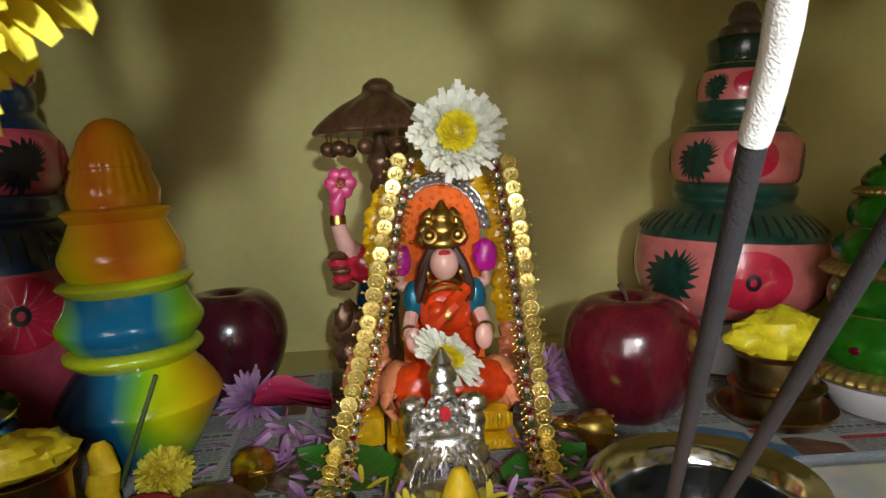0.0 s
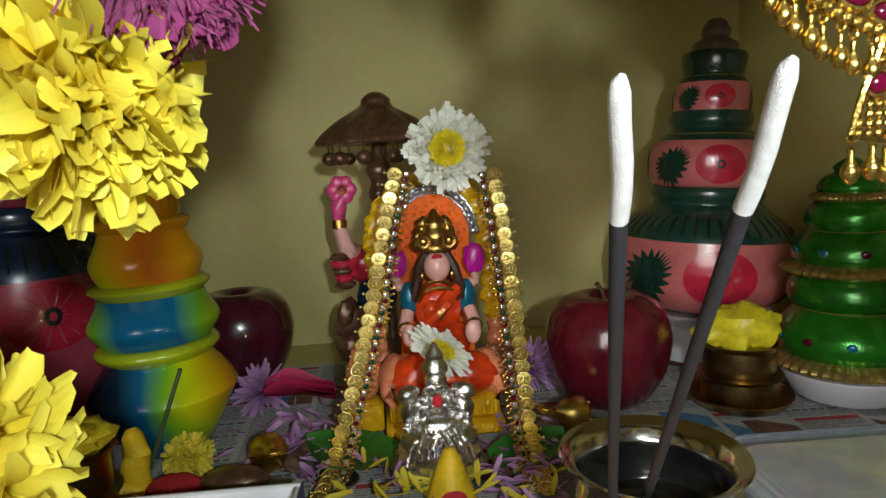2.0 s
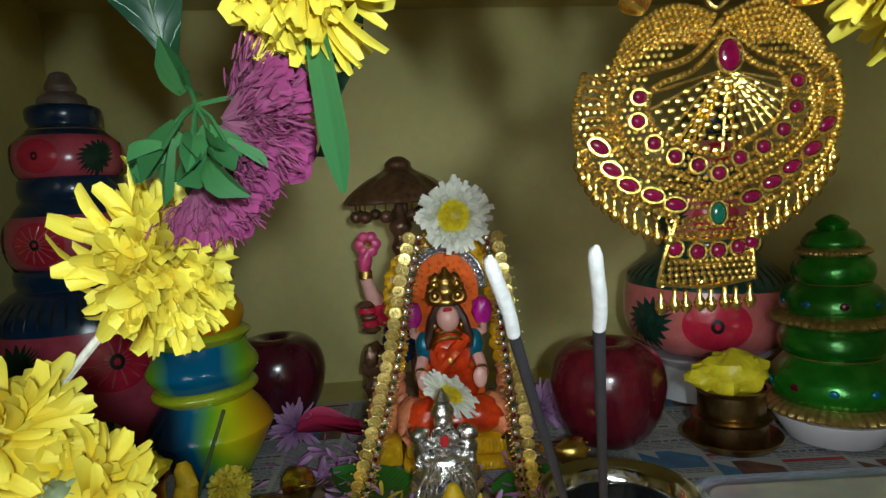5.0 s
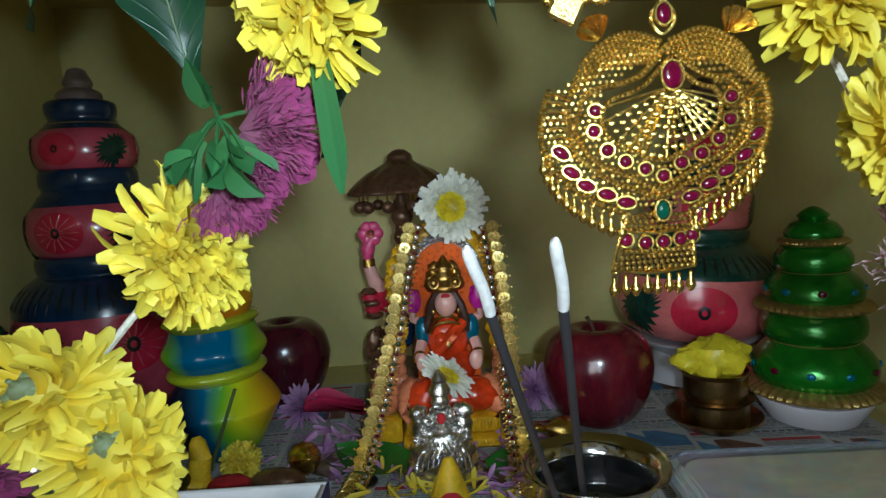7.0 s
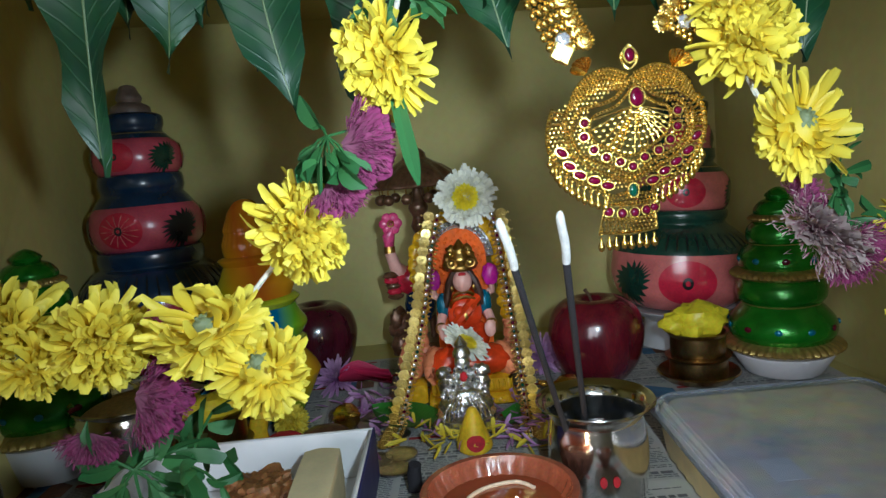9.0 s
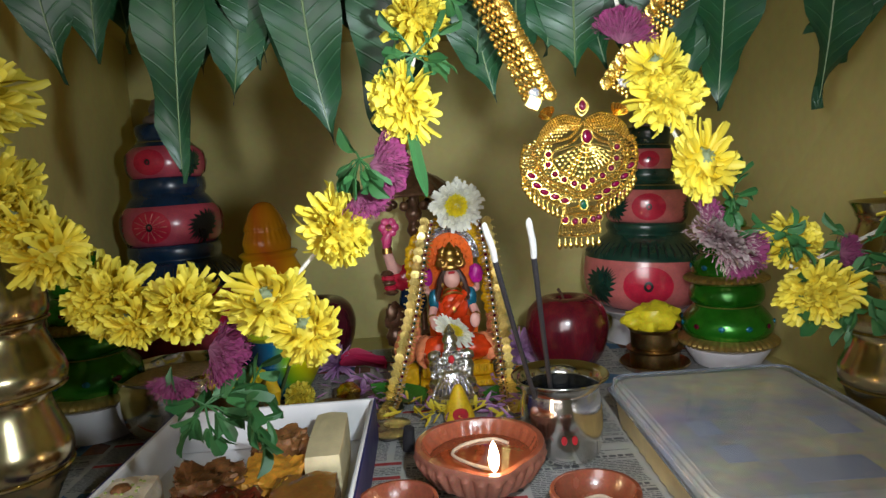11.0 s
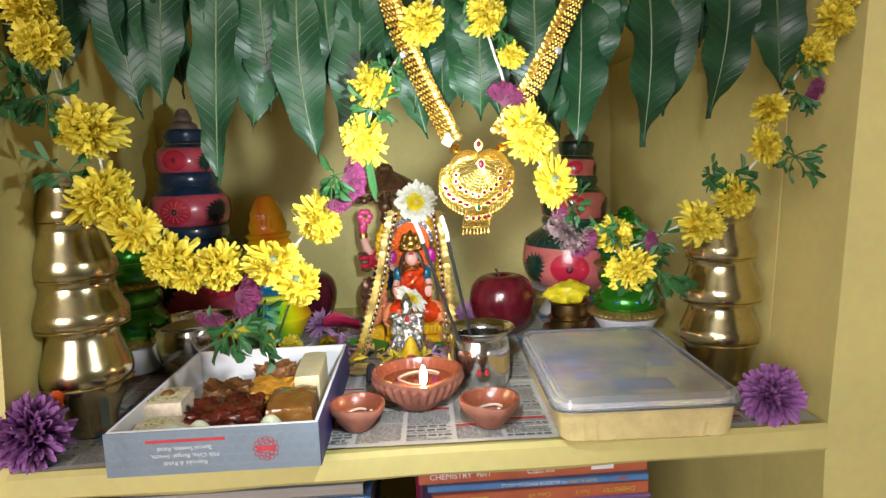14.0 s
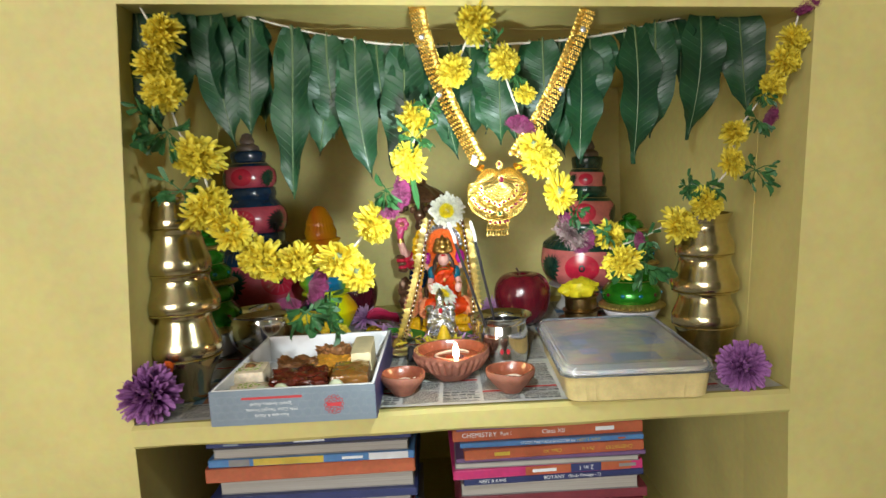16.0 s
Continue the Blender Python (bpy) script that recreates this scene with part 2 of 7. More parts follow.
M = dict(
    wall=paint("yellow_wall_paint", (0.62, 0.54, 0.20), 0.6, var=0.14, scale=7, bump=0.5, fine=14),
    room=paint("unseen_room_paint", (0.36, 0.355, 0.32), 0.8, var=0.1, scale=3, bump=0.1),
    brass=paint("worn_brass", (0.58, 0.49, 0.28), 0.2, 1.0, var=0.22, scale=30, bump=0.06),
    old_brass=paint("dull_brass", (0.38, 0.25, 0.10), 0.3, 1.0, var=0.4, scale=60, bump=0.12),
    steel=paint("polished_steel", (0.74, 0.73, 0.71), 0.13, 1.0, var=0.12, scale=25, bump=0.03),
    silver=paint("cast_silver", (0.78, 0.77, 0.75), 0.2, 1.0, var=0.25, scale=240, bump=0.7, fine=3),
    gold=paint("bright_gold", (0.76, 0.52, 0.13), 0.24, 1.0, var=0.22, scale=500, bump=0.3, fine=3),
    coin_gold=paint("bright_coin_gold", (0.98, 0.76, 0.27), 0.29, 1.0, var=0.2, scale=400, bump=0.35, fine=3),
    gold_dark=paint("antique_gold", (0.55, 0.34, 0.09), 0.3, 1.0, var=0.35, scale=300, bump=0.3, fine=3),
    gold_paint=paint("gold_paint", (0.42, 0.30, 0.09), 0.32, 0.7, var=0.3, scale=200, bump=0.3, fine=4),
    ruby=paint("ruby_stone", (0.085, 0.001, 0.016), 0.08, var=0.4, scale=200, bump=0, coat=0.2),
    emerald=paint("emerald_stone", (0.004, 0.045, 0.025), 0.06, var=0.3, scale=200, bump=0, coat=0.6),
    crystal=paint("crystal_stone", (0.80, 0.80, 0.84), 0.05, 0.75, var=0.1, scale=200, bump=0),
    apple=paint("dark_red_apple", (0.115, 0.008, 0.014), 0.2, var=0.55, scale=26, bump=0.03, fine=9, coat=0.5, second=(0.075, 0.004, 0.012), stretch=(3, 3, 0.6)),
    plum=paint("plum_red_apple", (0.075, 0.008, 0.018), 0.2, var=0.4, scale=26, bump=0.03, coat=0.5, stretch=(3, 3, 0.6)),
    stem=paint("brown_stem", (0.11, 0.06, 0.03), 0.7, var=0.3, scale=300),
    pink_pot=paint("salmon_pink_paint", (0.60, 0.16, 0.15), 0.22, var=0.22, scale=60, bump=0.1, coat=0.5),
    rose_pot=paint("crimson_rose_paint", (0.50, 0.07, 0.11), 0.22, var=0.22, scale=60, bump=0.1, coat=0.5),
    red_pot=paint("crimson_paint", (0.52, 0.02, 0.05), 0.22, var=0.25, scale=60, bump=0.1, coat=0.5),
    green_dark=paint("bottle_green_paint", (0.012, 0.045, 0.030), 0.22, var=0.35, scale=80, bump=0.12, coat=0.5),
    navy=paint("navy_paint", (0.008, 0.030, 0.075), 0.22, var=0.3, scale=80, bump=0.1, coat=0.5),
    black=paint("black_paint", (0.012, 0.013, 0.014), 0.3, var=0.3, scale=80),
    finial=paint("grey_brown_clay", (0.16, 0.11, 0.09), 0.35, var=0.35, scale=90, coat=0.3),
    green_metal=paint("metallic_green_paint", (0.022, 0.20, 0.012), 0.22, 0.5, var=0.3, scale=90, bump=0.15, coat=0.4),
    lid_white=paint("white_ceramic", (0.66, 0.64, 0.66), 0.4, var=0.08, scale=30, bump=0.03),
    orange=paint("bright_orange_paint", (0.88, 0.14, 0.006), 0.55, var=0.2, scale=160, bump=0.35, fine=3, spec=0.25),
    saree=paint("orange_red_enamel", (0.78, 0.06, 0.01), 0.22, var=0.25, scale=150, bump=0.3, fine=3, coat=0.5),
    yellow=paint("yellow_enamel", (0.80, 0.45, 0.01), 0.25, var=0.22, scale=150, bump=0.3, fine=3, coat=0.5),
    skin=paint("pale_pink_enamel", (0.78, 0.42, 0.36), 0.3, var=0.1, scale=150, bump=0.1, coat=0.4),
    peach=paint("peach_enamel", (0.78, 0.26, 0.12), 0.28, var=0.2, scale=150, bump=0.15, coat=0.4),
    magenta=paint("magenta_enamel", (0.50, 0.01, 0.30), 0.28, var=0.25, scale=150, bump=0.2, coat=0.4),
    rose=paint("rose_pink_enamel", (0.72, 0.07, 0.22), 0.28, var=0.25, scale=150, bump=0.2, coat=0.4),
    blue=paint("teal_blue_enamel", (0.01, 0.16, 0.26), 0.25, 0.3, var=0.25, scale=200, bump=0.3, coat=0.4),
    brown=paint("bronze_brown_paint", (0.16, 0.080, 0.042), 0.30, 0.45, var=0.45, scale=160, bump=0.5, fine=3, coat=0.3),
    hair=paint("dark_brown_paint", (0.055, 0.022, 0.012), 0.4, var=0.3, scale=200),
    silver_paint=paint("silver_paint", (0.55, 0.56, 0.58), 0.25, 0.8, var=0.2, scale=200, bump=0.3),
    kumkum=paint("red_powder", (0.42, 0.012, 0.02), 0.9, var=0.3, scale=300, bump=0.6, fine=3),
    turmeric=paint("turmeric_yellow", (0.72, 0.46, 0.01), 0.6, var=0.3, scale=90, bump=0.6, fine=4),
    jaggery=paint("pale_yellow_rind", (0.66, 0.56, 0.02), 0.42, var=0.25, scale=120, bump=0.6, fine=3),
    paper=paint("newsprint", (0.52, 0.51, 0.48), 0.85, var=0.12, scale=9, bump=0.1),
    ink=paint("printing_ink", (0.17, 0.17, 0.175), 0.8, var=0.3, scale=90, bump=0),
    ink_red=paint("red_printing_ink", (0.42, 0.05, 0.05), 0.8, var=0.2, scale=90, bump=0),
    ink_blue=paint("blue_printing_ink", (0.10, 0.22, 0.38), 0.8, var=0.4, scale=60, bump=0),
    ink_brown=paint("brown_printing_ink", (0.22, 0.10, 0.06), 0.8, var=0.5, scale=110, bump=0),
    clay=paint("terracotta", (0.33, 0.13, 0.085), 0.6, var=0.35, scale=70, bump=0.5, second=(0.24, 0.085, 0.055)),
    clay_oiled=paint("oiled_terracotta", (0.27, 0.075, 0.04), 0.25, var=0.3, scale=70, bump=0.3, coat=0.5),
    oil=paint("lamp_oil", (0.22, 0.05, 0.02), 0.05, var=0.2, scale=30, bump=0, coat=0.8),
    wick=paint("cotton_wick", (0.62, 0.52, 0.42), 0.9, var=0.2, scale=300),
    card_white=paint("white_card", (0.78, 0.78, 0.80), 0.6, var=0.06, scale=30, bump=0.05),
    card_grey=paint("grey_printed_card", (0.20, 0.25, 0.30), 0.5, var=0.1, scale=40, bump=0.05),
    card_line=paint("pale_grey_print", (0.26, 0.31, 0.36), 0.5, var=0.1, scale=40, bump=0),
    card_navy=paint("navy_card", (0.03, 0.03, 0.14), 0.45, var=0.15, scale=40, bump=0.05),
    print_red=paint("red_print", (0.55, 0.04, 0.05), 0.5, var=0.1, scale=60, bump=0),
    print_white=paint("white_print", (0.72, 0.74, 0.76), 0.5, var=0.1, scale=60, bump=0),
    sweet_white=paint("milk_sweet", (0.80, 0.66, 0.48), 0.6, var=0.25, scale=120, bump=0.7, fine=4),
    sweet_dark=paint("dark_red_halwa", (0.10, 0.016, 0.008), 0.22, var=0.5, scale=140, bump=0.8, fine=3, coat=0.5),
    sweet_brown=paint("brown_laddu", (0.26, 0.11, 0.035), 0.5, var=0.5, scale=220, bump=1.0, fine=3),
    sweet_gold=paint("golden_sweet", (0.62, 0.28, 0.03), 0.45, var=0.35, scale=160, bump=0.7, fine=3),
    sweet_amber=paint("amber_jelly_sweet", (0.30, 0.13, 0.03), 0.16, var=0.3, scale=50, bump=0.1, coat=0.5),
    sweet_cream=paint("cream_bar", (0.70, 0.60, 0.36), 0.5, var=0.12, scale=60, bump=0.2),
    sweet_pale=paint("pale_green_milk_ball", (0.62, 0.66, 0.46), 0.35, var=0.1, scale=60, bump=0.15),
    pistachio=paint("pistachio_chips", (0.36, 0.42, 0.10), 0.6, var=0.3, scale=200),
    rice=paint("pale_rice", (0.58, 0.47, 0.30), 0.8, var=0.3, scale=300, bump=1.0, fine=3),
    tray=paint("cream_plastic", (0.66, 0.53, 0.24), 0.35, var=0.15, scale=60, bump=0.1, coat=0.2),
    filling=paint("cream_sweet_slab", (0.46, 0.39, 0.22), 0.7, var=0.3, scale=13, bump=0.4, second=(0.20, 0.20, 0.27)),
    sticker=paint("pale_blue_label", (0.27, 0.28, 0.34), 0.5, var=0.1, scale=40, bump=0),
    # clear plastic; the blue tint paints in the bluish reflected haze
    lid=clear("blue_glare_tinted_plastic", (0.80, 0.87, 0.98), 0.07, 0.93),
    stick=paint("charcoal_incense", (0.018, 0.016, 0.020), 0.85, var=0.3, scale=300, bump=0.5),
    ash=paint("white_incense_ash", (0.62, 0.60, 0.58), 0.9, var=0.15, scale=400, bump=0.6),
    bamboo=paint("green_bamboo_stick", (0.05, 0.08, 0.02), 0.6, var=0.3, scale=300),
    twine=paint("white_cotton_twine", (0.62, 0.58, 0.50), 0.9, var=0.25, scale=500, bump=0.8, fine=2),
    water=paint("dark_water", (0.01, 0.012, 0.015), 0.04, var=0.1, scale=20, bump=0),
    coin=paint("worn_coin_steel", (0.46, 0.44, 0.40), 0.3, 1.0, var=0.3, scale=200, bump=0.5, fine=3),
    betel=leaf_material("betel_leaf_green", (0.035, 0.19, 0.02), (0.02, 0.11, 0.012), (0.10, 0.26, 0.05)),
    mango=leaf_material("mango_leaf_green", (0.013, 0.056, 0.019), (0.007, 0.032, 0.015), (0.035, 0.095, 0.04)),
    midrib=paint("leaf_midrib", (0.10, 0.15, 0.06), 0.5, var=0.2, scale=200, bump=0),
    sprig=petal_material("fresh_green_leaf", (0.028, 0.115, 0.035), (0.045, 0.15, 0.04), 0.5, glow=0.2),
    p_yellow=petal_material("yellow_petal", (0.84, 0.73, 0.085), (0.78, 0.56, 0.015), glow=0.35),
    calyx=petal_material("grey_green_calyx", (0.16, 0.20, 0.09), (0.20, 0.24, 0.13), 0.6, glow=0.1),
    p_white=petal_material("white_petal", (0.88, 0.87, 0.78), (0.78, 0.74, 0.42), glow=0.12),
    p_core=petal_material("yellow_floret", (0.92, 0.82, 0.05), (0.88, 0.70, 0.02), glow=0.3),
    p_purple=petal_material("purple_petal", (0.46, 0.20, 0.50), (0.15, 0.03, 0.17)),
    p_magenta=petal_material("magenta_tuft", (0.26, 0.03, 0.13), (0.17, 0.06, 0.095), 0.85),
    p_frost=petal_material("frosted_tuft", (0.52, 0.42, 0.40), (0.22, 0.03, 0.09)),
    p_lilac=petal_material("lilac_petal", (0.62, 0.38, 0.62), (0.40, 0.14, 0.42)),
    p_orange=petal_material("orange_petal", (0.80, 0.15, 0.02), (0.62, 0.08, 0.01)),
    p_rose=petal_material("rose_petal", (0.62, 0.03, 0.12), (0.45, 0.02, 0.08)),
    flame=flame_material("candle_flame", (1.0, 0.74, 0.40), 38.0),
)


def rainbow(name, stops, lo, hi, slant=0.28):
    """Sprayed lime, teal and orange patches on glossy clay."""
    m = paint(name, (0.36, 0.42, 0.01), 0.2, var=0.2, scale=60, bump=0.12, coat=0.25, spec=0.25)
    nt = m.node_tree
    n, k = nt.nodes, nt.links
    b = n["Principled BSDF"]
    tc, sep, dv = n.new("ShaderNodeTexCoord"), n.new("ShaderNodeSeparateXYZ"), n.new("ShaderNodeMath")
    k.new(tc.outputs["Object"], sep.inputs[0])
    ns = n.new("ShaderNodeTexNoise")
    ns.inputs["Scale"].default_value = 14
    k.new(tc.outputs["Object"], ns.inputs[0])
    # slanting coordinate round the pot: x leans with height, so the patches wrap
    dv.operation = "MULTIPLY_ADD"
    k.new(sep.outputs["Z"], dv.inputs[0])
    dv.inputs[1].default_value = slant
    k.new(sep.outputs["X"], dv.inputs[2])
    ad = n.new("ShaderNodeMath")
    ad.operation = "MULTIPLY_ADD"
    k.new(ns.outputs[0], ad.inputs[0])
    ad.inputs[1].default_value = 0.035
    k.new(dv.outputs[0], ad.inputs[2])
    rg = n.new("ShaderNodeMapRange")
    rg.inputs[1].default_value, rg.inputs[2].default_value = lo, hi
    k.new(ad.outputs[0], rg.inputs[0])
    cr = n.new("ShaderNodeValToRGB")
    e = cr.color_ramp.elements
    e[0].position, e[0].color = stops[0][0], (*stops[0][1], 1)
    e[1].position, e[1].color = stops[-1][0], (*stops[-1][1], 1)
    for p, c in stops[1:-1]:
        e.new(p).color = (*c, 1)
    k.new(rg.outputs[0], cr.inputs[0])
    old = b.inputs["Base Color"].links[0].from_socket
    mx = n.new("ShaderNodeMix")
    mx.data_type = "RGBA"
    mx.inputs[0].default_value = 0.985
    k.new(old, mx.inputs[6])
    k.new(cr.outputs[0], mx.inputs[7])
    k.new(mx.outputs[2], b.inputs["Base Color"])
    return m


NAVY, TEAL, LEAF, LIME, GOLD, RUST = (0.001, 0.010, 0.035), (0.0, 0.09, 0.20), (0.13, 0.36, 0.015), (0.46, 0.52, 0.004), (0.60, 0.30, 0.005), (0.52, 0.13, 0.01)
M["rainbow"] = rainbow("sprayed_rainbow_paint", [(0.0, NAVY), (0.22, TEAL), (0.38, LEAF), (0.55, LIME), (0.78, GOLD), (1.0, RUST)], 0.013, 0.092)
M["teal"] = rainbow("sprayed_teal_paint", [(0.0, LIME), (0.16, LEAF), (0.30, TEAL), (0.68, TEAL), (0.82, LEAF), (1.0, LIME)], -0.006, 0.092, 0.25)
M["amber"] = rainbow("sprayed_amber_paint", [(0.0, LEAF), (0.22, LIME), (0.42, GOLD), (0.6, RUST), (0.85, GOLD), (1.0, LIME)], 0.0, 0.10, 0.25)
M["lime"] = paint("lime_paint", (0.36, 0.44, 0.012), 0.25, var=0.2, scale=40, bump=0.1, coat=0.4)

# ---- building helpers ----


class Geo:
    """Vertices, faces, material slots and petal coordinates for one mesh."""

    def __init__(self, m=None):
        self.v, self.f, self.s, self.uv, self.m = [], [], [], [], m or Matrix()

    def add(self, vs, fs, slot=0, uvs=None):
        o = len(self.v)
        self.v += [tuple(self.m @ Vector(p)) for p in vs]
        self.uv += list(uvs) if uvs else [(0.5, 0.5)] * len(vs)
        self.f += [tuple(o + i for i in f) for f in fs]
        self.s += [slot] * len(fs) if isinstance(slot, int) else list(slot)
        return self

    def lathe(self, prof, seg=40, slot=0, at=(0, 0, 0), slots=None, wob=None, cap=True):
        vs, fs, ss = [], [], []
        for r, z in prof:
            for i in range(seg):
                a = 2 * math.pi * i / seg
                q = r * (wob(a, z) if wob else 1)
                vs.append((at[0] + q * math.cos(a), at[1] + q * math.sin(a), at[2] + z))
        for j in range(len(prof) - 1):
            for i in range(seg):
                k = (i + 1) % seg
                fs.append((j * seg + i, j * seg + k, (j + 1) * seg + k, (j + 1) * seg + i))
                ss.append(slots[j] if slots else slot)
        if cap and prof[0][0] > 1e-5:
            fs.append(tuple(reversed(range(seg))))
            ss.append(slots[0] if slots else slot)
        if cap is True and prof[-1][0] > 1e-5:
            fs.append(tuple((len(prof) - 1) * seg + i for i in range(seg)))
            ss.append(slots[-1] if slots else slot)
        return self.add(vs, fs, ss)

    def ball(self, c, r, slot=0, seg=14, rings=9, rot=None, rough=0.0, seed=0):
        r = (r, r, r) if isinstance(r, (int, float)) else r
        vs, fs = [], []
        rm = rot.to_3x3() if rot else Matrix.Identity(3)
        for j in range(rings + 1):
            t = math.pi * j / rings
            for i in range(seg):
                a = 2 * math.pi * i / seg
                p = Vector((math.sin(t) * math.cos(a), math.sin(t) * math.sin(a), -math.cos(t)))
                q = 1 + (rough * noise.noise(p * 2.3 + Vector((seed * 7.1, seed, 3))) if rough else 0)
                vs.append(tuple(Vector(c) + rm @ Vector((p.x * r[0] * q, p.y * r[1] * q, p.z * r[2] * q))))
        for j in range(rings):
            for i in range(seg):
                k = (i + 1) % seg
                fs.append((j * seg + i, j * seg + k, (j + 1) * seg + k, (j + 1) * seg + i))
        return self.add(vs, fs, slot)

    def tube(self, pts, r, slot=0, seg=6, cap=True):
        pts = [Vector(p) for p in pts]
        rs = r if isinstance(r, (list, tuple)) else [r] * len(pts)
        vs, fs = [], []
        for i, p in enumerate(pts):
            d = (pts[min(i + 1, len(pts) - 1)] - pts[max(i - 1, 0)]).normalized()
            u = d.cross(Vector((0.13, 0.31, 0.94)))
            u = u.normalized() if u.length > 1e-4 else Vector((1, 0, 0))
            w = d.cross(u)
            for k in range(seg):
                a = 2 * math.pi * k / seg
                vs.append(tuple(p + (u * math.cos(a) + w * math.sin(a)) * rs[i]))
        for i in range(len(pts) - 1):
            for k in range(seg):
                q = (k + 1) % seg
                fs.append((i * seg + k, i * seg + q, (i + 1) * seg + q, (i + 1) * seg + k))
        if cap:
            fs += [tuple(reversed(range(seg))), tuple((len(pts) - 1) * seg + k for k in range(seg))]
        return self.add(vs, fs, slot)

    def box(self, lo, hi, slot=0, bevel=0.0, rot=None):
        (x0, y0, z0), (x1, y1, z1) = lo, hi
        b = bevel
        if not b:
            vs = [(x, y, z) for z in (z0, z1) for x, y in ((x0, y0), (x1, y0), (x1, y1), (x0, y1))]
            fs = [(3, 2, 1, 0), (4, 5, 6, 7), (0, 1, 5, 4), (1, 2, 6, 5), (2, 3, 7, 6), (3, 0, 4, 7)]
            if rot:
                vs = [tuple(rot @ Vector(p)) for p in vs]
            return self.add(vs, fs, slot)
        rings = []
        for z, k in ((z0, b), (z0 + b, 0), (z1 - b, 0), (z1, b)):
            a0, a1, c0, c1 = x0 + k, x1 - k, y0 + k, y1 - k
            rings.append([(a0 + b, c0, z), (a1 - b, c0, z), (a1, c0 + b, z), (a1, c1 - b, z), (a1 - b, c1, z), (a0 + b, c1, z), (a0, c1 - b, z), (a0, c0 + b, z)])
        vs = [p for q in rings for p in q]
        if rot:
            vs = [tuple(rot @ Vector(p)) for p in vs]
        fs = [tuple(reversed(range(8))), tuple(24 + i for i in range(8))]
        for j in range(3):
            for i in range(8):
                fs.append((j * 8 + i, j * 8 + (i + 1) % 8, j * 8 + 8 + (i + 1) % 8, j * 8 + 8 + i))
        return self.add(vs, fs, slot)

    def ring(self, c, r, t, slot=0, seg=10, side=5, m=None):
        """A torus round the local y axis (facing the viewer)."""
        vs, fs = [], []
        rx, rz = (r, r) if isinstance(r, (int, float)) else r
        for i in range(seg):
            a = 2 * math.pi * i / seg
            for k in range(side):
                b = 2 * math.pi * k / side
                p = Vector(((rx + t * math.cos(b)) * math.cos(a), t * math.sin(b), (rz + t * math.cos(b)) * math.sin(a)))
                vs.append(tuple(Vector(c) + (m.to_3x3() @ p if m else p)))
        for i in range(seg):
            for k in range(side):
                i2, k2 = (i + 1) % seg, (k + 1) % side
                fs.append((i * side + k, i2 * side + k, i2 * side + k2, i * side + k2))
        return self.add(vs, fs, slot)

    def petal(self, m, length, width, curl=0.3, cup=0.25, slot=0, rows=4, point=0.6, base=0.35):
        """A petal from the origin along local x; z is its upper side."""
        vs, uvs, fs = [], [], []
        for j in range(rows + 1):
            s = j / rows
            w = width * (base + (1 - base) * math.sin(math.pi * min(1, s * 0.62 + 0.08))) * (1 if s < 0.75 else 1 - point * ((s - 0.75) / 0.25) ** 1.5)
            a = curl * s
            x, z = length * (s - a * a * s * 0.2), length * a * s * 0.6
            for k in (-1, 0, 1):
                vs.append(tuple(m @ Vector((x, k * w / 2, z + cup * w * abs(k) * 0.6))))
                uvs.append((k * 0.5 + 0.5, s))
        for j in range(rows):
            for k in (0, 1):
                o = j * 3 + k
                fs.append((o, o + 3, o + 4, o + 1))
        return self.add(vs, fs, slot, uvs)


def mesh_of(name, geo, mats, smooth=True, sharp=38):
    if isinstance(mats, (list, tuple)) and mats[0].startswith("p_") or isinstance(mats, str) and mats.startswith("p_"):
        sharp = 0
    me = bpy.data.meshes.new(name)
    me.from_pydata(geo.v, [], geo.f)
    mats = mats if isinstance(mats, (list, tuple)) else [mats]
    for q in mats:
        me.materials.append(M[q])
    me.polygons.foreach_set("material_index", geo.s)
    layer = me.uv_layers.new(name="UVMap")
    idx = np.empty(len(me.loops), dtype=np.int32)
    me.loops.foreach_get("vertex_index", idx)
    layer.data.foreach_set("uv", np.array(geo.uv, dtype=np.float32)[idx].ravel())
    me.polygons.foreach_set("use_smooth", [smooth] * len(me.polygons))
    me.update()
    if smooth and sharp:
        me.set_sharp_from_angle(angle=radians(sharp))
    return me


def thing(name, at=(0, 0, 0), label="", category="", group="", rz=0.0, kind=""):
    ob = new(name)
    ob.empty_display_size = 0.01
    ob.matrix_basis = pose(*at, 0, 0, rz)
    return tagged(ob, label, category, group, kind)


def part(name, geo, mats, parent, label="", kind="", smooth=True, at=None):
    """One mesh object under a thing or under a part."""
    me = geo if isinstance(geo, bpy.types.Mesh) else mesh_of(name, geo, mats, smooth)
    ob = new(name, me)
    ob.parent = parent
    if at is not None:
        ob.matrix_basis = at
    return tagged(ob, label, "", "", kind)


def solid(name, geo, mats, label, category, at=(0, 0, 0), rz=0.0, group="", kind="", smooth=True, m=None):
    """A thing that is one mesh."""
    me = geo if isinstance(geo, bpy.types.Mesh) else mesh_of(name, geo, mats, smooth)
    ob = new(name, me)
    ob.matrix_basis = m if m is not None else pose(*at, 0, 0, rz)
    return tagged(ob, label, category, group, kind)


def facing(at, normal, spin=0.0):
    """A pose whose local z looks along normal."""
    return Matrix.Translation(at) @ Vector(normal).to_track_quat("Z", "Y").to_matrix().to_4x4() @ pose(0, 0, 0, 0, 0, spin)


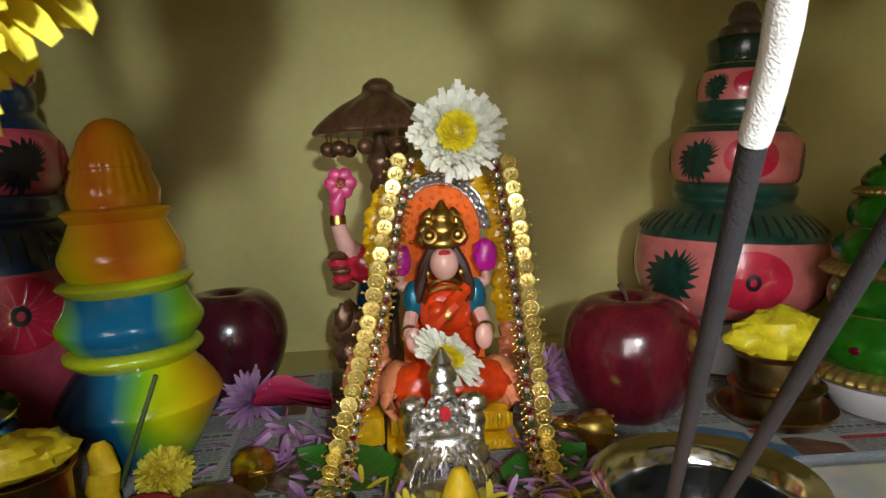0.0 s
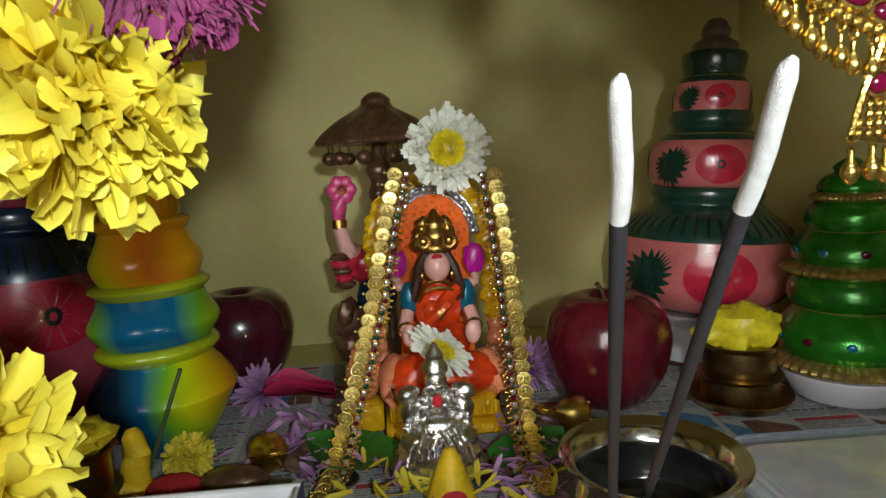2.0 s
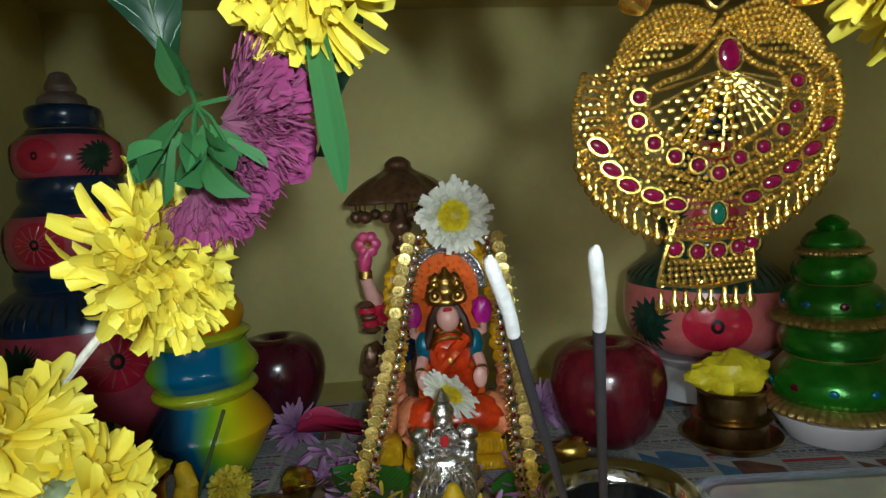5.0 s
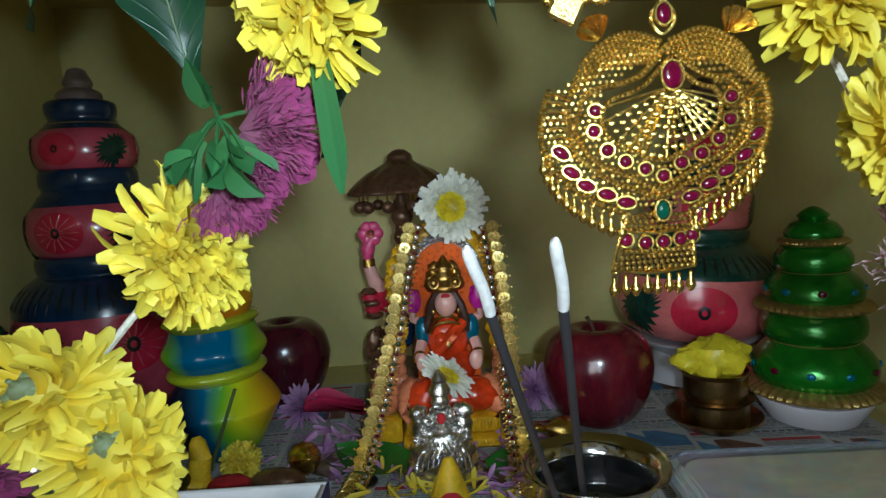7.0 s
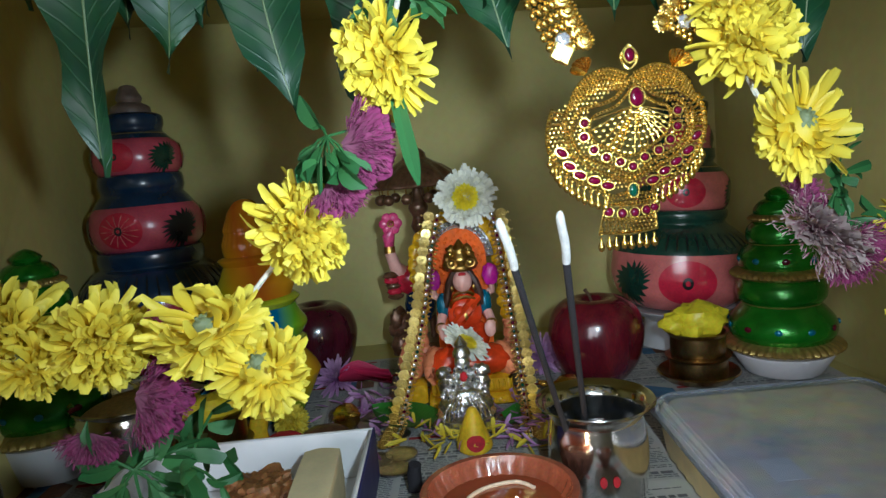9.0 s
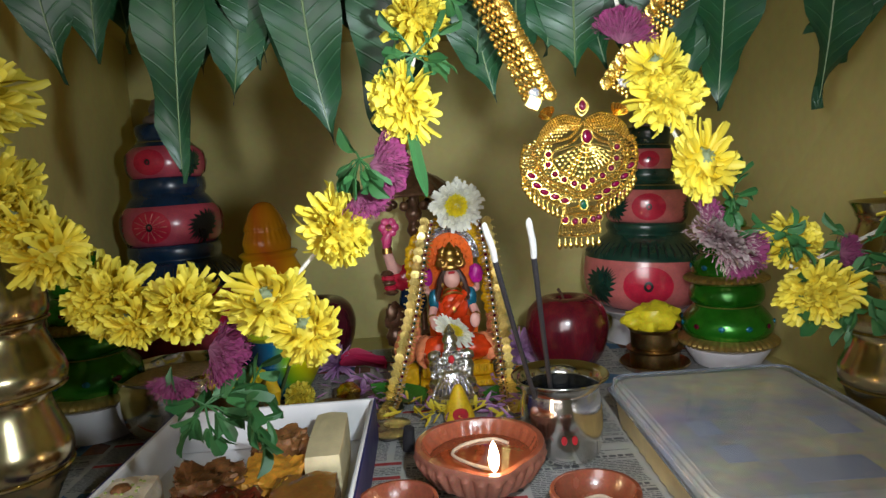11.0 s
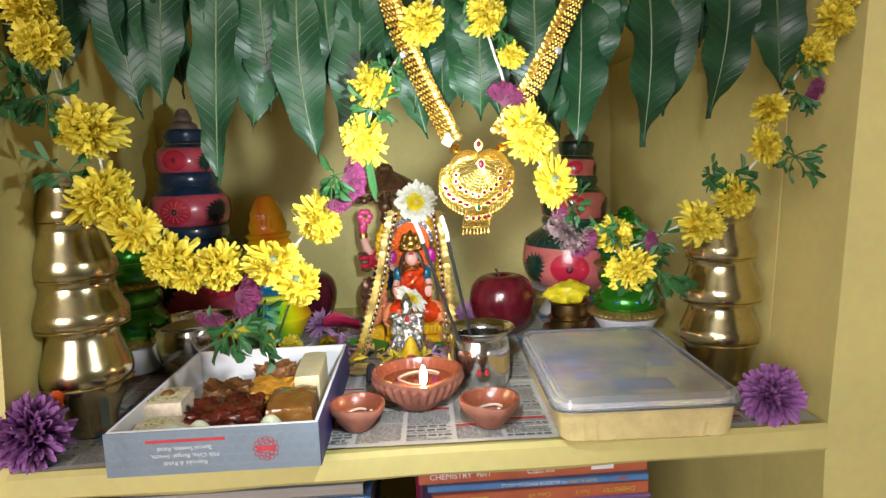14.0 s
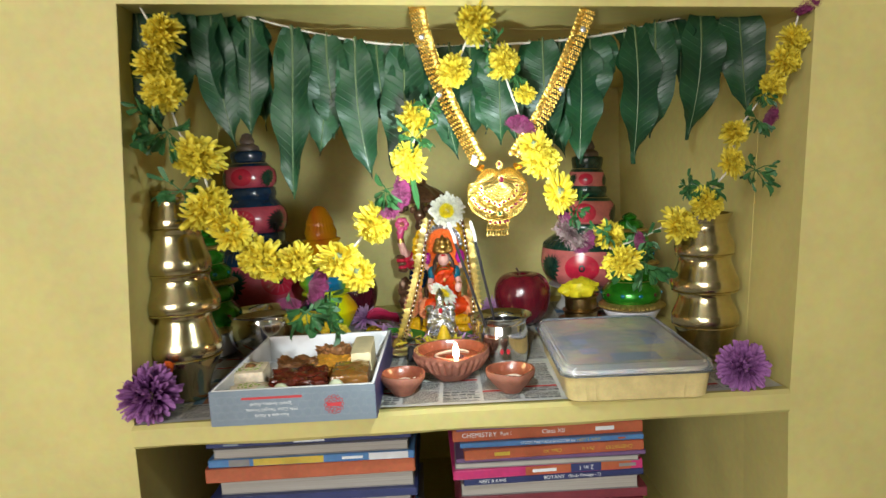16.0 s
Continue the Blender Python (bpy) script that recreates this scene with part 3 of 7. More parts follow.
def arc(p, q, sag, n):
    """Points from p to q, sagging down by sag in the middle."""
    p, q = Vector(p), Vector(q)
    return [p.lerp(q, i / n) - Vector((0, 0, sag * 4 * (i / n) * (1 - i / n))) for i in range(n + 1)]

# ---- structure: the niche in the wall, its shelf, and an unseen room added to enclose it ----
XL, XR, XLB, XRB, YF, YB = -0.280, 0.424, -0.350, 0.417, 0.035, 0.61
XL_T, XR_T, ZB = -0.250, 0.447, -0.026
ZT_L, ZT_R, ZLOW = 0.432, 0.396, -0.32


def slab(name, vs, fs, mat, label):
    return solid(name, Geo().add(vs, fs), mat, label, "wall", kind="structure", smooth=False)


def prism(quad, dx, dy, dz):
    """A slab: four corners and a thickness vector."""
    d = Vector((dx, dy, dz))
    return [tuple(p) for p in quad] + [tuple(Vector(p) + d) for p in quad], [(0, 1, 2, 3), (7, 6, 5, 4), (0, 4, 5, 1), (1, 5, 6, 2), (2, 6, 7, 3), (3, 7, 4, 0)]


def front_piece(name, corners, n=14):
    """A piece of the front wall between four corners (x, z), 0.1 m thick."""
    a, b, c, d = (Vector((x, 0, z)) for x, z in corners)
    g, vs, fs = Geo(), [], []
    for j in range(n + 1):
        for i in range(n + 1):
            p = a.lerp(b, i / n).lerp(d.lerp(c, i / n), j / n)
            inside = 0 < i < n and 0 < j < n
            vs.append((p.x, YF + (0.002 * noise.noise(p * 5.0) if inside else 0.002), p.z))
    for j in range(n):
        for i in range(n):
            o = j * (n + 1) + i
            fs.append((o, o + 1, o + n + 2, o + n + 1))
    g.add(vs, fs)
    v2, f2 = prism([(p.x, YF + 0.002, p.z) for p in (a, b, c, d)], 0, 0.1, 0)
    g.add(v2, f2[1:])
    return g


# the jambs lean a little above the shelf
for nm, quads in (("wall_front_left", ([(-1.8, -1.1), (XL, -1.1), (XL, ZB), (-1.8, ZB)], [(-1.8, ZB), (XL, ZB), (XL_T, ZT_L), (-1.8, ZT_L)])),
                  ("wall_front_right", ([(XR, -1.1), (1.9, -1.1), (1.9, ZB), (XR, ZB)], [(XR, ZB), (1.9, ZB), (1.9, ZT_R), (XR_T, ZT_R)])),
                  ("wall_front_top", ([(-1.8, ZT_L), (XL_T, ZT_L), (XL_T, 1.5), (-1.8, 1.5)], [(XL_T, ZT_L), (XR_T, ZT_R), (XR_T, 1.5), (XL_T, 1.5)], [(XR_T, ZT_R), (1.9, ZT_R), (1.9, 1.5), (XR_T, 1.5)])),
                  ("wall_front_low", ([(XL, -1.1), (XR, -1.1), (XR, ZLOW), (XL, ZLOW)],))):
    g = Geo()
    for cs in quads:
        q = front_piece(nm, cs)
        g.add(q.v, q.f)
    solid(nm, g, "wall", "yellow painted plaster wall round the niche", "wall", kind="structure")

for nm, xs, xb, d in (("wall_niche_left", (XL, XL_T, ZT_L), XLB, -0.08), ("wall_niche_right", (XR, XR_T, ZT_R), XRB, 0.08)):
    g, y0 = Geo(), YF + 0.1
    quads = ([(xs[0], y0, ZLOW - 0.05), (xb, YB, ZLOW - 0.05), (xb, YB, ZB), (xs[0], y0, ZB)], [(xs[0], y0, ZB), (xb, YB, ZB), (xb, YB, 0.55), (xs[1], y0, xs[2] + 0.02)])
    for q in quads:
        g.add(*prism(q if d < 0 else q[::-1], d, 0, 0))
    solid(nm, g, "wall", "yellow painted inner side of the niche", "wall", kind="structure", smooth=False)
slab("wall_niche_back", *prism([(XLB - 0.08, YB, ZLOW - 0.05), (XRB + 0.08, YB, ZLOW - 0.05), (XRB + 0.08, YB, 0.55), (XLB - 0.08, YB, 0.55)], 0, 0.08, 0), "wall", "mustard yellow back of the niche")
slab("ceiling_niche", *prism([(XL - 0.0, YF + 0.1, ZT_L), (XR_T, YF + 0.1, ZT_R), (XRB, YB, ZT_R), (XLB, YB, ZT_L)], 0, 0, 0.06), "wall", "yellow painted top of the niche")
slab("floor_niche_low", *prism([(XL, YF + 0.1, ZLOW - 0.03), (XR, YF + 0.1, ZLOW - 0.03), (XRB, YB, ZLOW - 0.03), (XLB, YB, ZLOW - 0.03)], 0, 0, 0.03), "wall", "floor of the lower niche")
# room shell out of view, its grey chosen for bounce light and metal reflections
slab("floor", *prism([(-1.8, -2.4, -1.1), (1.9, -2.4, -1.1), (1.9, YF, -1.1), (-1.8, YF, -1.1)], 0, 0, -0.05), "room", "plain room floor")
slab("ceiling", *prism([(-1.8, -2.4, 1.5), (1.9, -2.4, 1.5), (1.9, YF, 1.5), (-1.8, YF, 1.5)], 0, 0, 0.05), "room", "plain room ceiling")
slab("wall_room_left", *prism([(-1.8, -2.4, -1.1), (-1.8, YF, -1.1), (-1.8, YF, 1.5), (-1.8, -2.4, 1.5)], -0.1, 0, 0), "room", "plain room wall")
slab("wall_room_right", *prism([(1.9, -2.4, -1.1), (1.9, YF, -1.1), (1.9, YF, 1.5), (1.9, -2.4, 1.5)], 0.1, 0, 0), "room", "plain room wall")
# unseen back wall, with an opening made up for the daylight fill
g = Geo()
for x0, x1, z0, z1 in ((-1.8, -1.4, -1.1, 1.5), (-0.3, 1.9, -1.1, 1.5), (-1.4, -0.3, -1.1, 0.0), (-1.4, -0.3, 1.2, 1.5)):
    g.add(*prism([(x0, -2.4, z0), (x1, -2.4, z0), (x1, -2.4, z1), (x0, -2.4, z1)], 0, -0.1, 0))
solid("wall_room_back", g, "room", "unseen room wall with an added opening at the fill lamp", "wall", kind="structure", smooth=False)

# the shelf board, a cast slab painted like the wall
g = Geo()
vs, fs, n = [], [], 30
for i in range(n + 1):
    u = i / n
    xf, xb = XL + (XR - XL) * u, XLB + (XRB - XLB) * u
    w = 0.0025 * noise.noise(Vector((u * 7, 0, 0)))
    for x, y, z in ((xf, YF + 0.002 + w, -0.026 + 0.6 * w), (xf, YF - 0.002 + w, -0.022), (xf, YF - 0.002 + w, -0.004), (xf, YF + 0.002 + w, 0.0), (xb, YB, 0.0), (xb, YB, -0.026)):
        vs.append((x, y, z))
for i in range(n):
    for k in range(6):
        a, b = i * 6 + k, i * 6 + (k + 1) % 6
        fs.append((a, b, b + 6, a + 6))
fs += [tuple(range(6)), tuple(reversed([n * 6 + k for k in range(6)]))]
solid("shelf", g.add(vs, fs), "wall", "thick yellow painted shelf slab of the niche", "shelf", kind="structure")

# ---- newspaper on the shelf ----
ZP = 0.0008


def newspaper(at, w, d, rz, seed, label, photo=True):
    r = random.Random(seed)
    t = thing("newspaper", at, label, "newspaper", "newspapers on the shelf", rz)
    g, nx, ny, vs, fs = Geo(), 12, 8, [], []
    for j in range(ny + 1):
        for i in range(nx + 1):
            x, y = -w / 2 + w * i / nx, -d / 2 + d * j / ny
            vs.append((x, y, 0.0004 + 0.0004 * noise.noise(Vector((x * 30, y * 30, seed)))))
    for j in range(ny):
        for i in range(nx):
            o = j * (nx + 1) + i
            fs.append((o, o + 1, o + nx + 2, o + nx + 1))
    g.add(vs, fs)
    part("sheet", g, "paper", t)
    ink, red, pic = Geo(), Geo(), Geo()

    def bar(q, x0, y0, x1, y1):
        q.add([(x0, y0, 0.0011), (x1, y0, 0.0011), (x1, y1, 0.0011), (x0, y1, 0.0011)], [(0, 1, 2, 3)])
    cols = max(1, int(w / 0.045))
    for c in range(cols):
        x0 = -w / 2 + 0.006 + c * (w - 0.012) / cols
        cw, y = (w - 0.012) / cols - 0.004, -d / 2 + 0.006
        while y < d / 2 - 0.01:
            kind = r.random()
            if kind < 0.03:
                bar(red, x0, y, x0 + cw, y + 0.005)
                y += 0.008
            elif kind < 0.04 and photo:
                h = min(0.03, d / 2 - y - 0.005)
                vsx = [x0, x0 + cw * 0.3, x0 + cw * 0.55, x0 + cw]
                for k in range(3):
                    pic.add([(vsx[k], y, 0.0011), (vsx[k + 1], y, 0.0011), (vsx[k + 1], y + h * (0.6 + 0.4 * (k == 1)), 0.0011), (vsx[k], y + h, 0.0011)], [(0, 1, 2, 3)], (k + r.randrange(2)) % 2)
                y += h + 0.004
            elif kind < 0.12:
                x = x0
                while x < x0 + cw * 0.9:
                    l = 0.003 + 0.006 * r.random()
                    bar(ink, x, y, min(x + l, x0 + cw), y + 0.0035)
                    x += l + 0.0016
                y += 0.006
            else:
                x, end = x0, x0 + cw * (1 if r.random() < 0.85 else 0.5)
                while x < end - 0.002:
                    l = 0.002 + 0.006 * r.random()
                    bar(ink, x, y, min(x + l, end), y + 0.0011)
                    x += l + 0.001
                y += 0.0026
    part("print", ink, "ink", t, "rows of small black print", "stuff", False)
    if red.v:
        part("headline_strip", red, "ink_red", t, "red printed strips", "stuff", False)
    if pic.v:
        part("photo", pic, ["ink_blue", "ink_brown"], t, "printed colour picture", "stuff", False)
    return t


newspaper((-0.12, 0.305, 0.0003), 0.38, 0.46, 2, 4, "grey printed newspaper spread over the shelf")
newspaper((0.20, 0.32, 0.0012), 0.40, 0.47, -3, 7, "printed newspaper sheet under the figurines")
newspaper((0.075, 0.115, 0.0021), 0.235, 0.15, -1.5, 12, "printed newspaper under the clay lamps")
newspaper((0.33, 0.12, 0.0026), 0.17, 0.17, 2, 15, "newspaper sheet under the plastic box")
newspaper((-0.235, 0.10, 0.0021), 0.09, 0.13, 4, 18, "newspaper sheet at the shelf's end")
ZF = 0.004

# ---- pots ----


def radius_at(prof, z):
    for (r0, z0), (r1, z1) in zip(prof, prof[1:]):
        if z0 <= z <= z1 and z1 > z0:
            return r0 + (r1 - r0) * (z - z0) / (z1 - z0)
    return prof[-1][0]


def motif(prof, phi, z0, outline, n=36, rings=4, lift=0.0007, inner=0.0):
    """A painted shape laid on a turned surface: outline(angle) gives its reach in metres."""
    g, vs, fs = Geo(), [], []
    for j in range(rings + 1):
        k = inner + (1 - inner) * j / rings
        for i in range(n):
            a = 2 * math.pi * i / n
            q = outline(a)
            dx, dz = q[0] * k, q[1] * k
            r = radius_at(prof, z0 + dz) + lift
            f = phi + dx / max(r, 0.01)
            vs.append((r * math.cos(f), r * math.sin(f), z0 + dz))
    for j in range(rings):
        for i in range(n):
            k = (i + 1) % n
            fs.append((j * n + i, j * n + k, (j + 1) * n + k, (j + 1) * n + i))
    return g.add(vs, fs)


def disc_outline(rx, rz):
    return lambda a: (rx * math.cos(a), rz * math.sin(a))


def fern_outline(rx, rz, tilt):
    def f(a):
        saw = 0.80 + 0.20 * (((a * 11 / math.pi) % 1.0) * 2 - 1)
        lobe = (1 - 0.18 * math.cos(2 * a)) * saw
        x, z = rx * math.cos(a) * lobe, rz * math.sin(a) * lobe * (1 - 0.35 * math.cos(a))
        c, s = math.cos(tilt), math.sin(tilt)
        return (x * c - z * s, x * s + z * c)
    return f


def smooth(prof, n=3):
    """Catmull-Rom through a profile."""
    out = []
    for i in range(len(prof) - 1):
        p0, p1, p2, p3 = prof[max(i - 1, 0)], prof[i], prof[i + 1], prof[min(i + 2, len(prof) - 1)]
        for k in range(n):
            t = k / n
            out.append(tuple(0.5 * (2 * p1[c] + (p2[c] - p0[c]) * t + (2 * p0[c] - 5 * p1[c] + 4 * p2[c] - p3[c]) * t * t + (3 * p1[c] - p0[c] - 3 * p2[c] + p3[c]) * t ** 3) for c in (0, 1)))
    return out + [prof[-1]]


def painted_stack(at, turn, leaf_turn, collar, label, tiers, finial_z, rosette, lean):
    """Three clay pots, one on another: each tier is a pot with a collar; a finial on top."""
    t = thing("painted_pot_stack", at, label, "pot stack", "painted pot stacks")
    t.matrix_basis = t.matrix_basis @ pose(0, 0, 0, 0, lean, 0)
    base = "rose_pot" if rosette else "pink_pot"
    for i, (prof, neck) in enumerate(tiers):
        p = smooth(prof)
        pot = part("pot", Geo().lathe(p, 56), base, t, "%s painted clay pot" % ("crimson rose" if rosette else "salmon pink"))
        part("collar", Geo().lathe(smooth(neck), 48), collar, pot, "dark glossy collar")
        zb = neck[0][1]
        part("gold_line", Geo().lathe([(neck[1][0] + 0.0004, zb + 0.004), (neck[1][0] + 0.0012, zb + 0.005), (neck[1][0] + 0.0004, zb + 0.006)], 48), "gold_paint", pot, "thin gold line")
        if i == 0:
            sh, st = smooth(neck), Geo()
            z0, z1 = neck[0][1] + 0.004, neck[2][1]
            for w in range(44):
                q = motif(sh, 2 * math.pi * w / 44, (z0 + z1) / 2, disc_outline(0.0011, (z1 - z0) * 0.48), 10, 1, 0.0007)
                st.add(q.v, q.f, q.s)
            part("brush_pattern", st, "black", pot, "fine dark brush strokes", "stuff")
        zc = (prof[0][1] + prof[-1][1]) / 2 + (0.004 if i == 0 else 0)
        h = (prof[-1][1] - prof[0][1]) / 2
        if rosette and i == 0:
            zc, h = 0.090, 0.034
        k = 0.80 if i else 0.72
        for s in range(3):
            ph = radians(turn + s * 120 + (45 if rosette and i == 0 else 0))
            part("painted_disc", motif(p, ph, zc, disc_outline(h * k * 1.25, h * k)), "red_pot", pot, "crimson painted disc")
            if rosette and i < 2:
                for w in range(14):
                    a = 2 * math.pi * w / 14
                    d = lambda b, a=a: (h * k * 1.15 * (0.62 * math.cos(a) + 0.34 * math.cos(b) * math.cos(a) - 0.035 * math.sin(b) * math.sin(a)), h * k * 0.95 * (0.62 * math.sin(a) + 0.34 * math.cos(b) * math.sin(a) + 0.035 * math.sin(b) * math.cos(a)))
                    part("ray", motif(p, ph, zc, d, 8, 1, 0.0012), "pink_pot" if i else "rose_pot", pot)
            part("painted_ring", motif(p, ph, zc, disc_outline(h * 0.17, h * 0.2), 20, 1, 0.0016, 0.45), "black", pot, "black painted ring")
            part("painted_leaf", motif(p, ph + radians(leaf_turn), zc - h * 0.05, fern_outline(h * (1.18 if i == 0 else 1.35), h * (0.66 if i == 0 else 0.74), 0.7), 88), "green_dark" if not rosette or i != 1 else "black", pot, "dark saw-edged painted leaf")
    top = tiers[-1][1][-1]
    part("finial", Geo().lathe(smooth([(0.019, top[1] - 0.002), (0.0185, top[1] + 0.007), (0.011, top[1] + 0.012), (0.0125, top[1] + 0.016), (0.009, top[1] + 0.024), (0.0068, finial_z - 0.002), (0.001, finial_z)]), 32), "finial", t, "grey brown finial")
    return t


# white stand under the right-hand stack, then the two stacks
solid("ceramic_saucer", Geo().lathe([(0.046, 0), (0.049, 0.001), (0.040, 0.014), (0.039, 0.028), (0.050, 0.037), (0.060, 0.0415), (0.061, 0.043), (0.058, 0.0435), (0.046, 0.0405), (0.001, 0.0405)], 48), "lid_white", "white ceramic footed saucer under a painted pot", "saucer", (0.311, 0.485, ZF))
painted_stack((0.311, 0.487, ZF + 0.0415), -106, -46, "green_dark", "stack of salmon pink clay pots with dark green collars", [
    ([(0.042, 0.0), (0.056, 0.004), (0.070, 0.018), (0.0755, 0.038), (0.0735, 0.064)], [(0.0737, 0.064), (0.070, 0.073), (0.056, 0.085), (0.046, 0.093), (0.048, 0.099), (0.048, 0.105), (0.045, 0.108)]),
    ([(0.043, 0.107), (0.048, 0.112), (0.050, 0.126), (0.049, 0.139), (0.044, 0.147)], [(0.0442, 0.147), (0.038, 0.153), (0.033, 0.158), (0.035, 0.163), (0.034, 0.172)]),
    ([(0.031, 0.171), (0.0315, 0.176), (0.032, 0.184), (0.029, 0.196)], [(0.0292, 0.196), (0.025, 0.203), (0.026, 0.208), (0.027, 0.220), (0.023, 0.223)])], 0.252, False, 3.4)
painted_stack((-0.252, 0.455, ZF), -94, 62, "navy", "stack of crimson pink clay pots with navy collars", [
    ([(0.046, 0.0), (0.058, 0.018), (0.071, 0.048), (0.076, 0.082), (0.0735, 0.116)], [(0.0737, 0.116), (0.070, 0.130), (0.058, 0.143), (0.052, 0.147), (0.050, 0.149), (0.0515, 0.154), (0.051, 0.163), (0.047, 0.166)]),
    ([(0.046, 0.165), (0.052, 0.171), (0.0555, 0.187), (0.053, 0.202), (0.048, 0.209)], [(0.0482, 0.209), (0.043, 0.217), (0.039, 0.222), (0.041, 0.228), (0.040, 0.239), (0.036, 0.241)]),
    ([(0.036, 0.240), (0.041, 0.246), (0.043, 0.257), (0.041, 0.269), (0.035, 0.275)], [(0.0352, 0.275), (0.029, 0.281), (0.027, 0.285), (0.029, 0.290), (0.029, 0.298), (0.025, 0.301)])], 0.331, True, 0.0)


def slim(prof):
    return smooth([(r * 0.93, z) for r, z in prof])


def rainbow_stack(at):
    t = thing("rainbow_pot_stack", at, "stack of small clay pots sprayed lime, teal and orange", "pot stack")
    t.matrix_basis = t.matrix_basis @ pose(0, 0, 0, 0, -1.5, 0)
    body = part("pot", Geo().lathe(slim([(0.022, 0.0), (0.030, 0.006), (0.048, 0.036), (0.0495, 0.042), (0.044, 0.052), (0.034, 0.064)]), 48), "rainbow", t, "teal, lime and orange sprayed pot")
    part("rim", Geo().lathe(slim([(0.033, 0.063), (0.040, 0.068), (0.0415, 0.071), (0.039, 0.074), (0.033, 0.075)]), 48), "lime", body, "lime green rim")
    mid = part("pot", Geo().lathe(slim([(0.036, 0.075), (0.042, 0.083), (0.0435, 0.089), (0.038, 0.098), (0.035, 0.106)]), 48), "teal", t, "shiny teal pot with lime sides")
    part("rim", Geo().lathe(slim([(0.034, 0.106), (0.039, 0.110), (0.040, 0.112), (0.036, 0.115)]), 48), "lime", mid, "lime green rim")
    up = part("pot", Geo().lathe(slim([(0.032, 0.114), (0.036, 0.122), (0.0365, 0.129), (0.032, 0.138), (0.028, 0.147)]), 48), "amber", t, "shiny amber pot")
    part("rim", Geo().lathe(slim([(0.0275, 0.146), (0.0315, 0.151), (0.032, 0.153), (0.028, 0.155)]), 48), "amber", up, "amber rim")

    def flute(a, z):
        return 1 + 0.018 * math.cos(26 * a) * (1 if 0.162 < z < 0.187 else 0)
    part("lid", Geo().lathe(slim([(0.025, 0.154), (0.0262, 0.160), (0.0258, 0.166), (0.022, 0.176), (0.023, 0.178), (0.0195, 0.187), (0.016, 0.195), (0.009, 0.203), (0.001, 0.2055)]), 104, wob=flute), "amber", t, "fluted orange domed lid")
    return t


rainbow_stack((-0.121, 0.368, ZF + 0.002))


def green_stack(at, label, studs):
    lift = at[2] - ZF
    t = thing("green_pot_stack", at, label, "pot stack", "green pot stacks")

    def ridged(a, z):
        return 1 + 0.02 * math.cos(46 * a)
    part("saucer", Geo().lathe([(0.030, -lift), (0.033, 0.001 - lift), (0.044, 0.013), (0.044, 0.015), (0.03, 0.015)], 40), "lid_white", t, "white saucer foot")
    for i, (r, z, h) in enumerate(((0.0505, 0.015, 0.012), (0.042, 0.083, 0.010), (0.0255, 0.135, 0.007))):
        part("ruffled_ring", Geo().lathe(smooth([(r * 0.8, z), (r, z + h * 0.35), (r * 0.97, z + h * 0.7), (r * 0.82, z + h)]), 184, wob=ridged), "gold_paint", t, "ridged dull gold ring")
    for prof in ([(0.041, 0.026), (0.0455, 0.034), (0.044, 0.046), (0.034, 0.058), (0.033, 0.060)], [(0.033, 0.060), (0.0375, 0.066), (0.0375, 0.076), (0.033, 0.084)],
                 [(0.034, 0.092), (0.036, 0.098), (0.034, 0.107), (0.026, 0.115)], [(0.025, 0.115), (0.028, 0.121), (0.027, 0.129), (0.021, 0.136)], [(0.020, 0.141), (0.021, 0.146), (0.016, 0.153), (0.010, 0.156), (0.0115, 0.159), (0.006, 0.164), (0.001, 0.166)]):
        p = part("pot", Geo().lathe(smooth(prof), 44), "green_metal", t)
        part("bead_line", Geo().lathe([(prof[0][0] * 0.99, prof[0][1] - 0.001), (prof[0][0] * 1.03, prof[0][1] + 0.0006), (prof[0][0] * 0.99, prof[0][1] + 0.002)], 44), "gold_paint", p, "gold painted line")
    for z, r, nn in ((0.041, 0.0462, 11), (0.102, 0.0358, 9)):
        for i in range(nn):
            a = 2 * math.pi * i / nn + studs
            g = Geo().ball((0, 0, 0), (0.0014, 0.0034, 0.0028), 0, 10, 6)
            part("stud", g, "ruby" if i % 3 == 0 else "blue", t, "shiny coloured stud", at=pose(r * math.cos(a), r * math.sin(a), z, 0, 0, math.degrees(a)))
    return t


green_stack((0.357, 0.362, ZF + 0.006), "stack of metallic green pots on a white saucer", 0.15)
green_stack((-0.284, 0.302, ZF + 0.019), "stack of metallic green pots beside the brass vessels", 0.5)


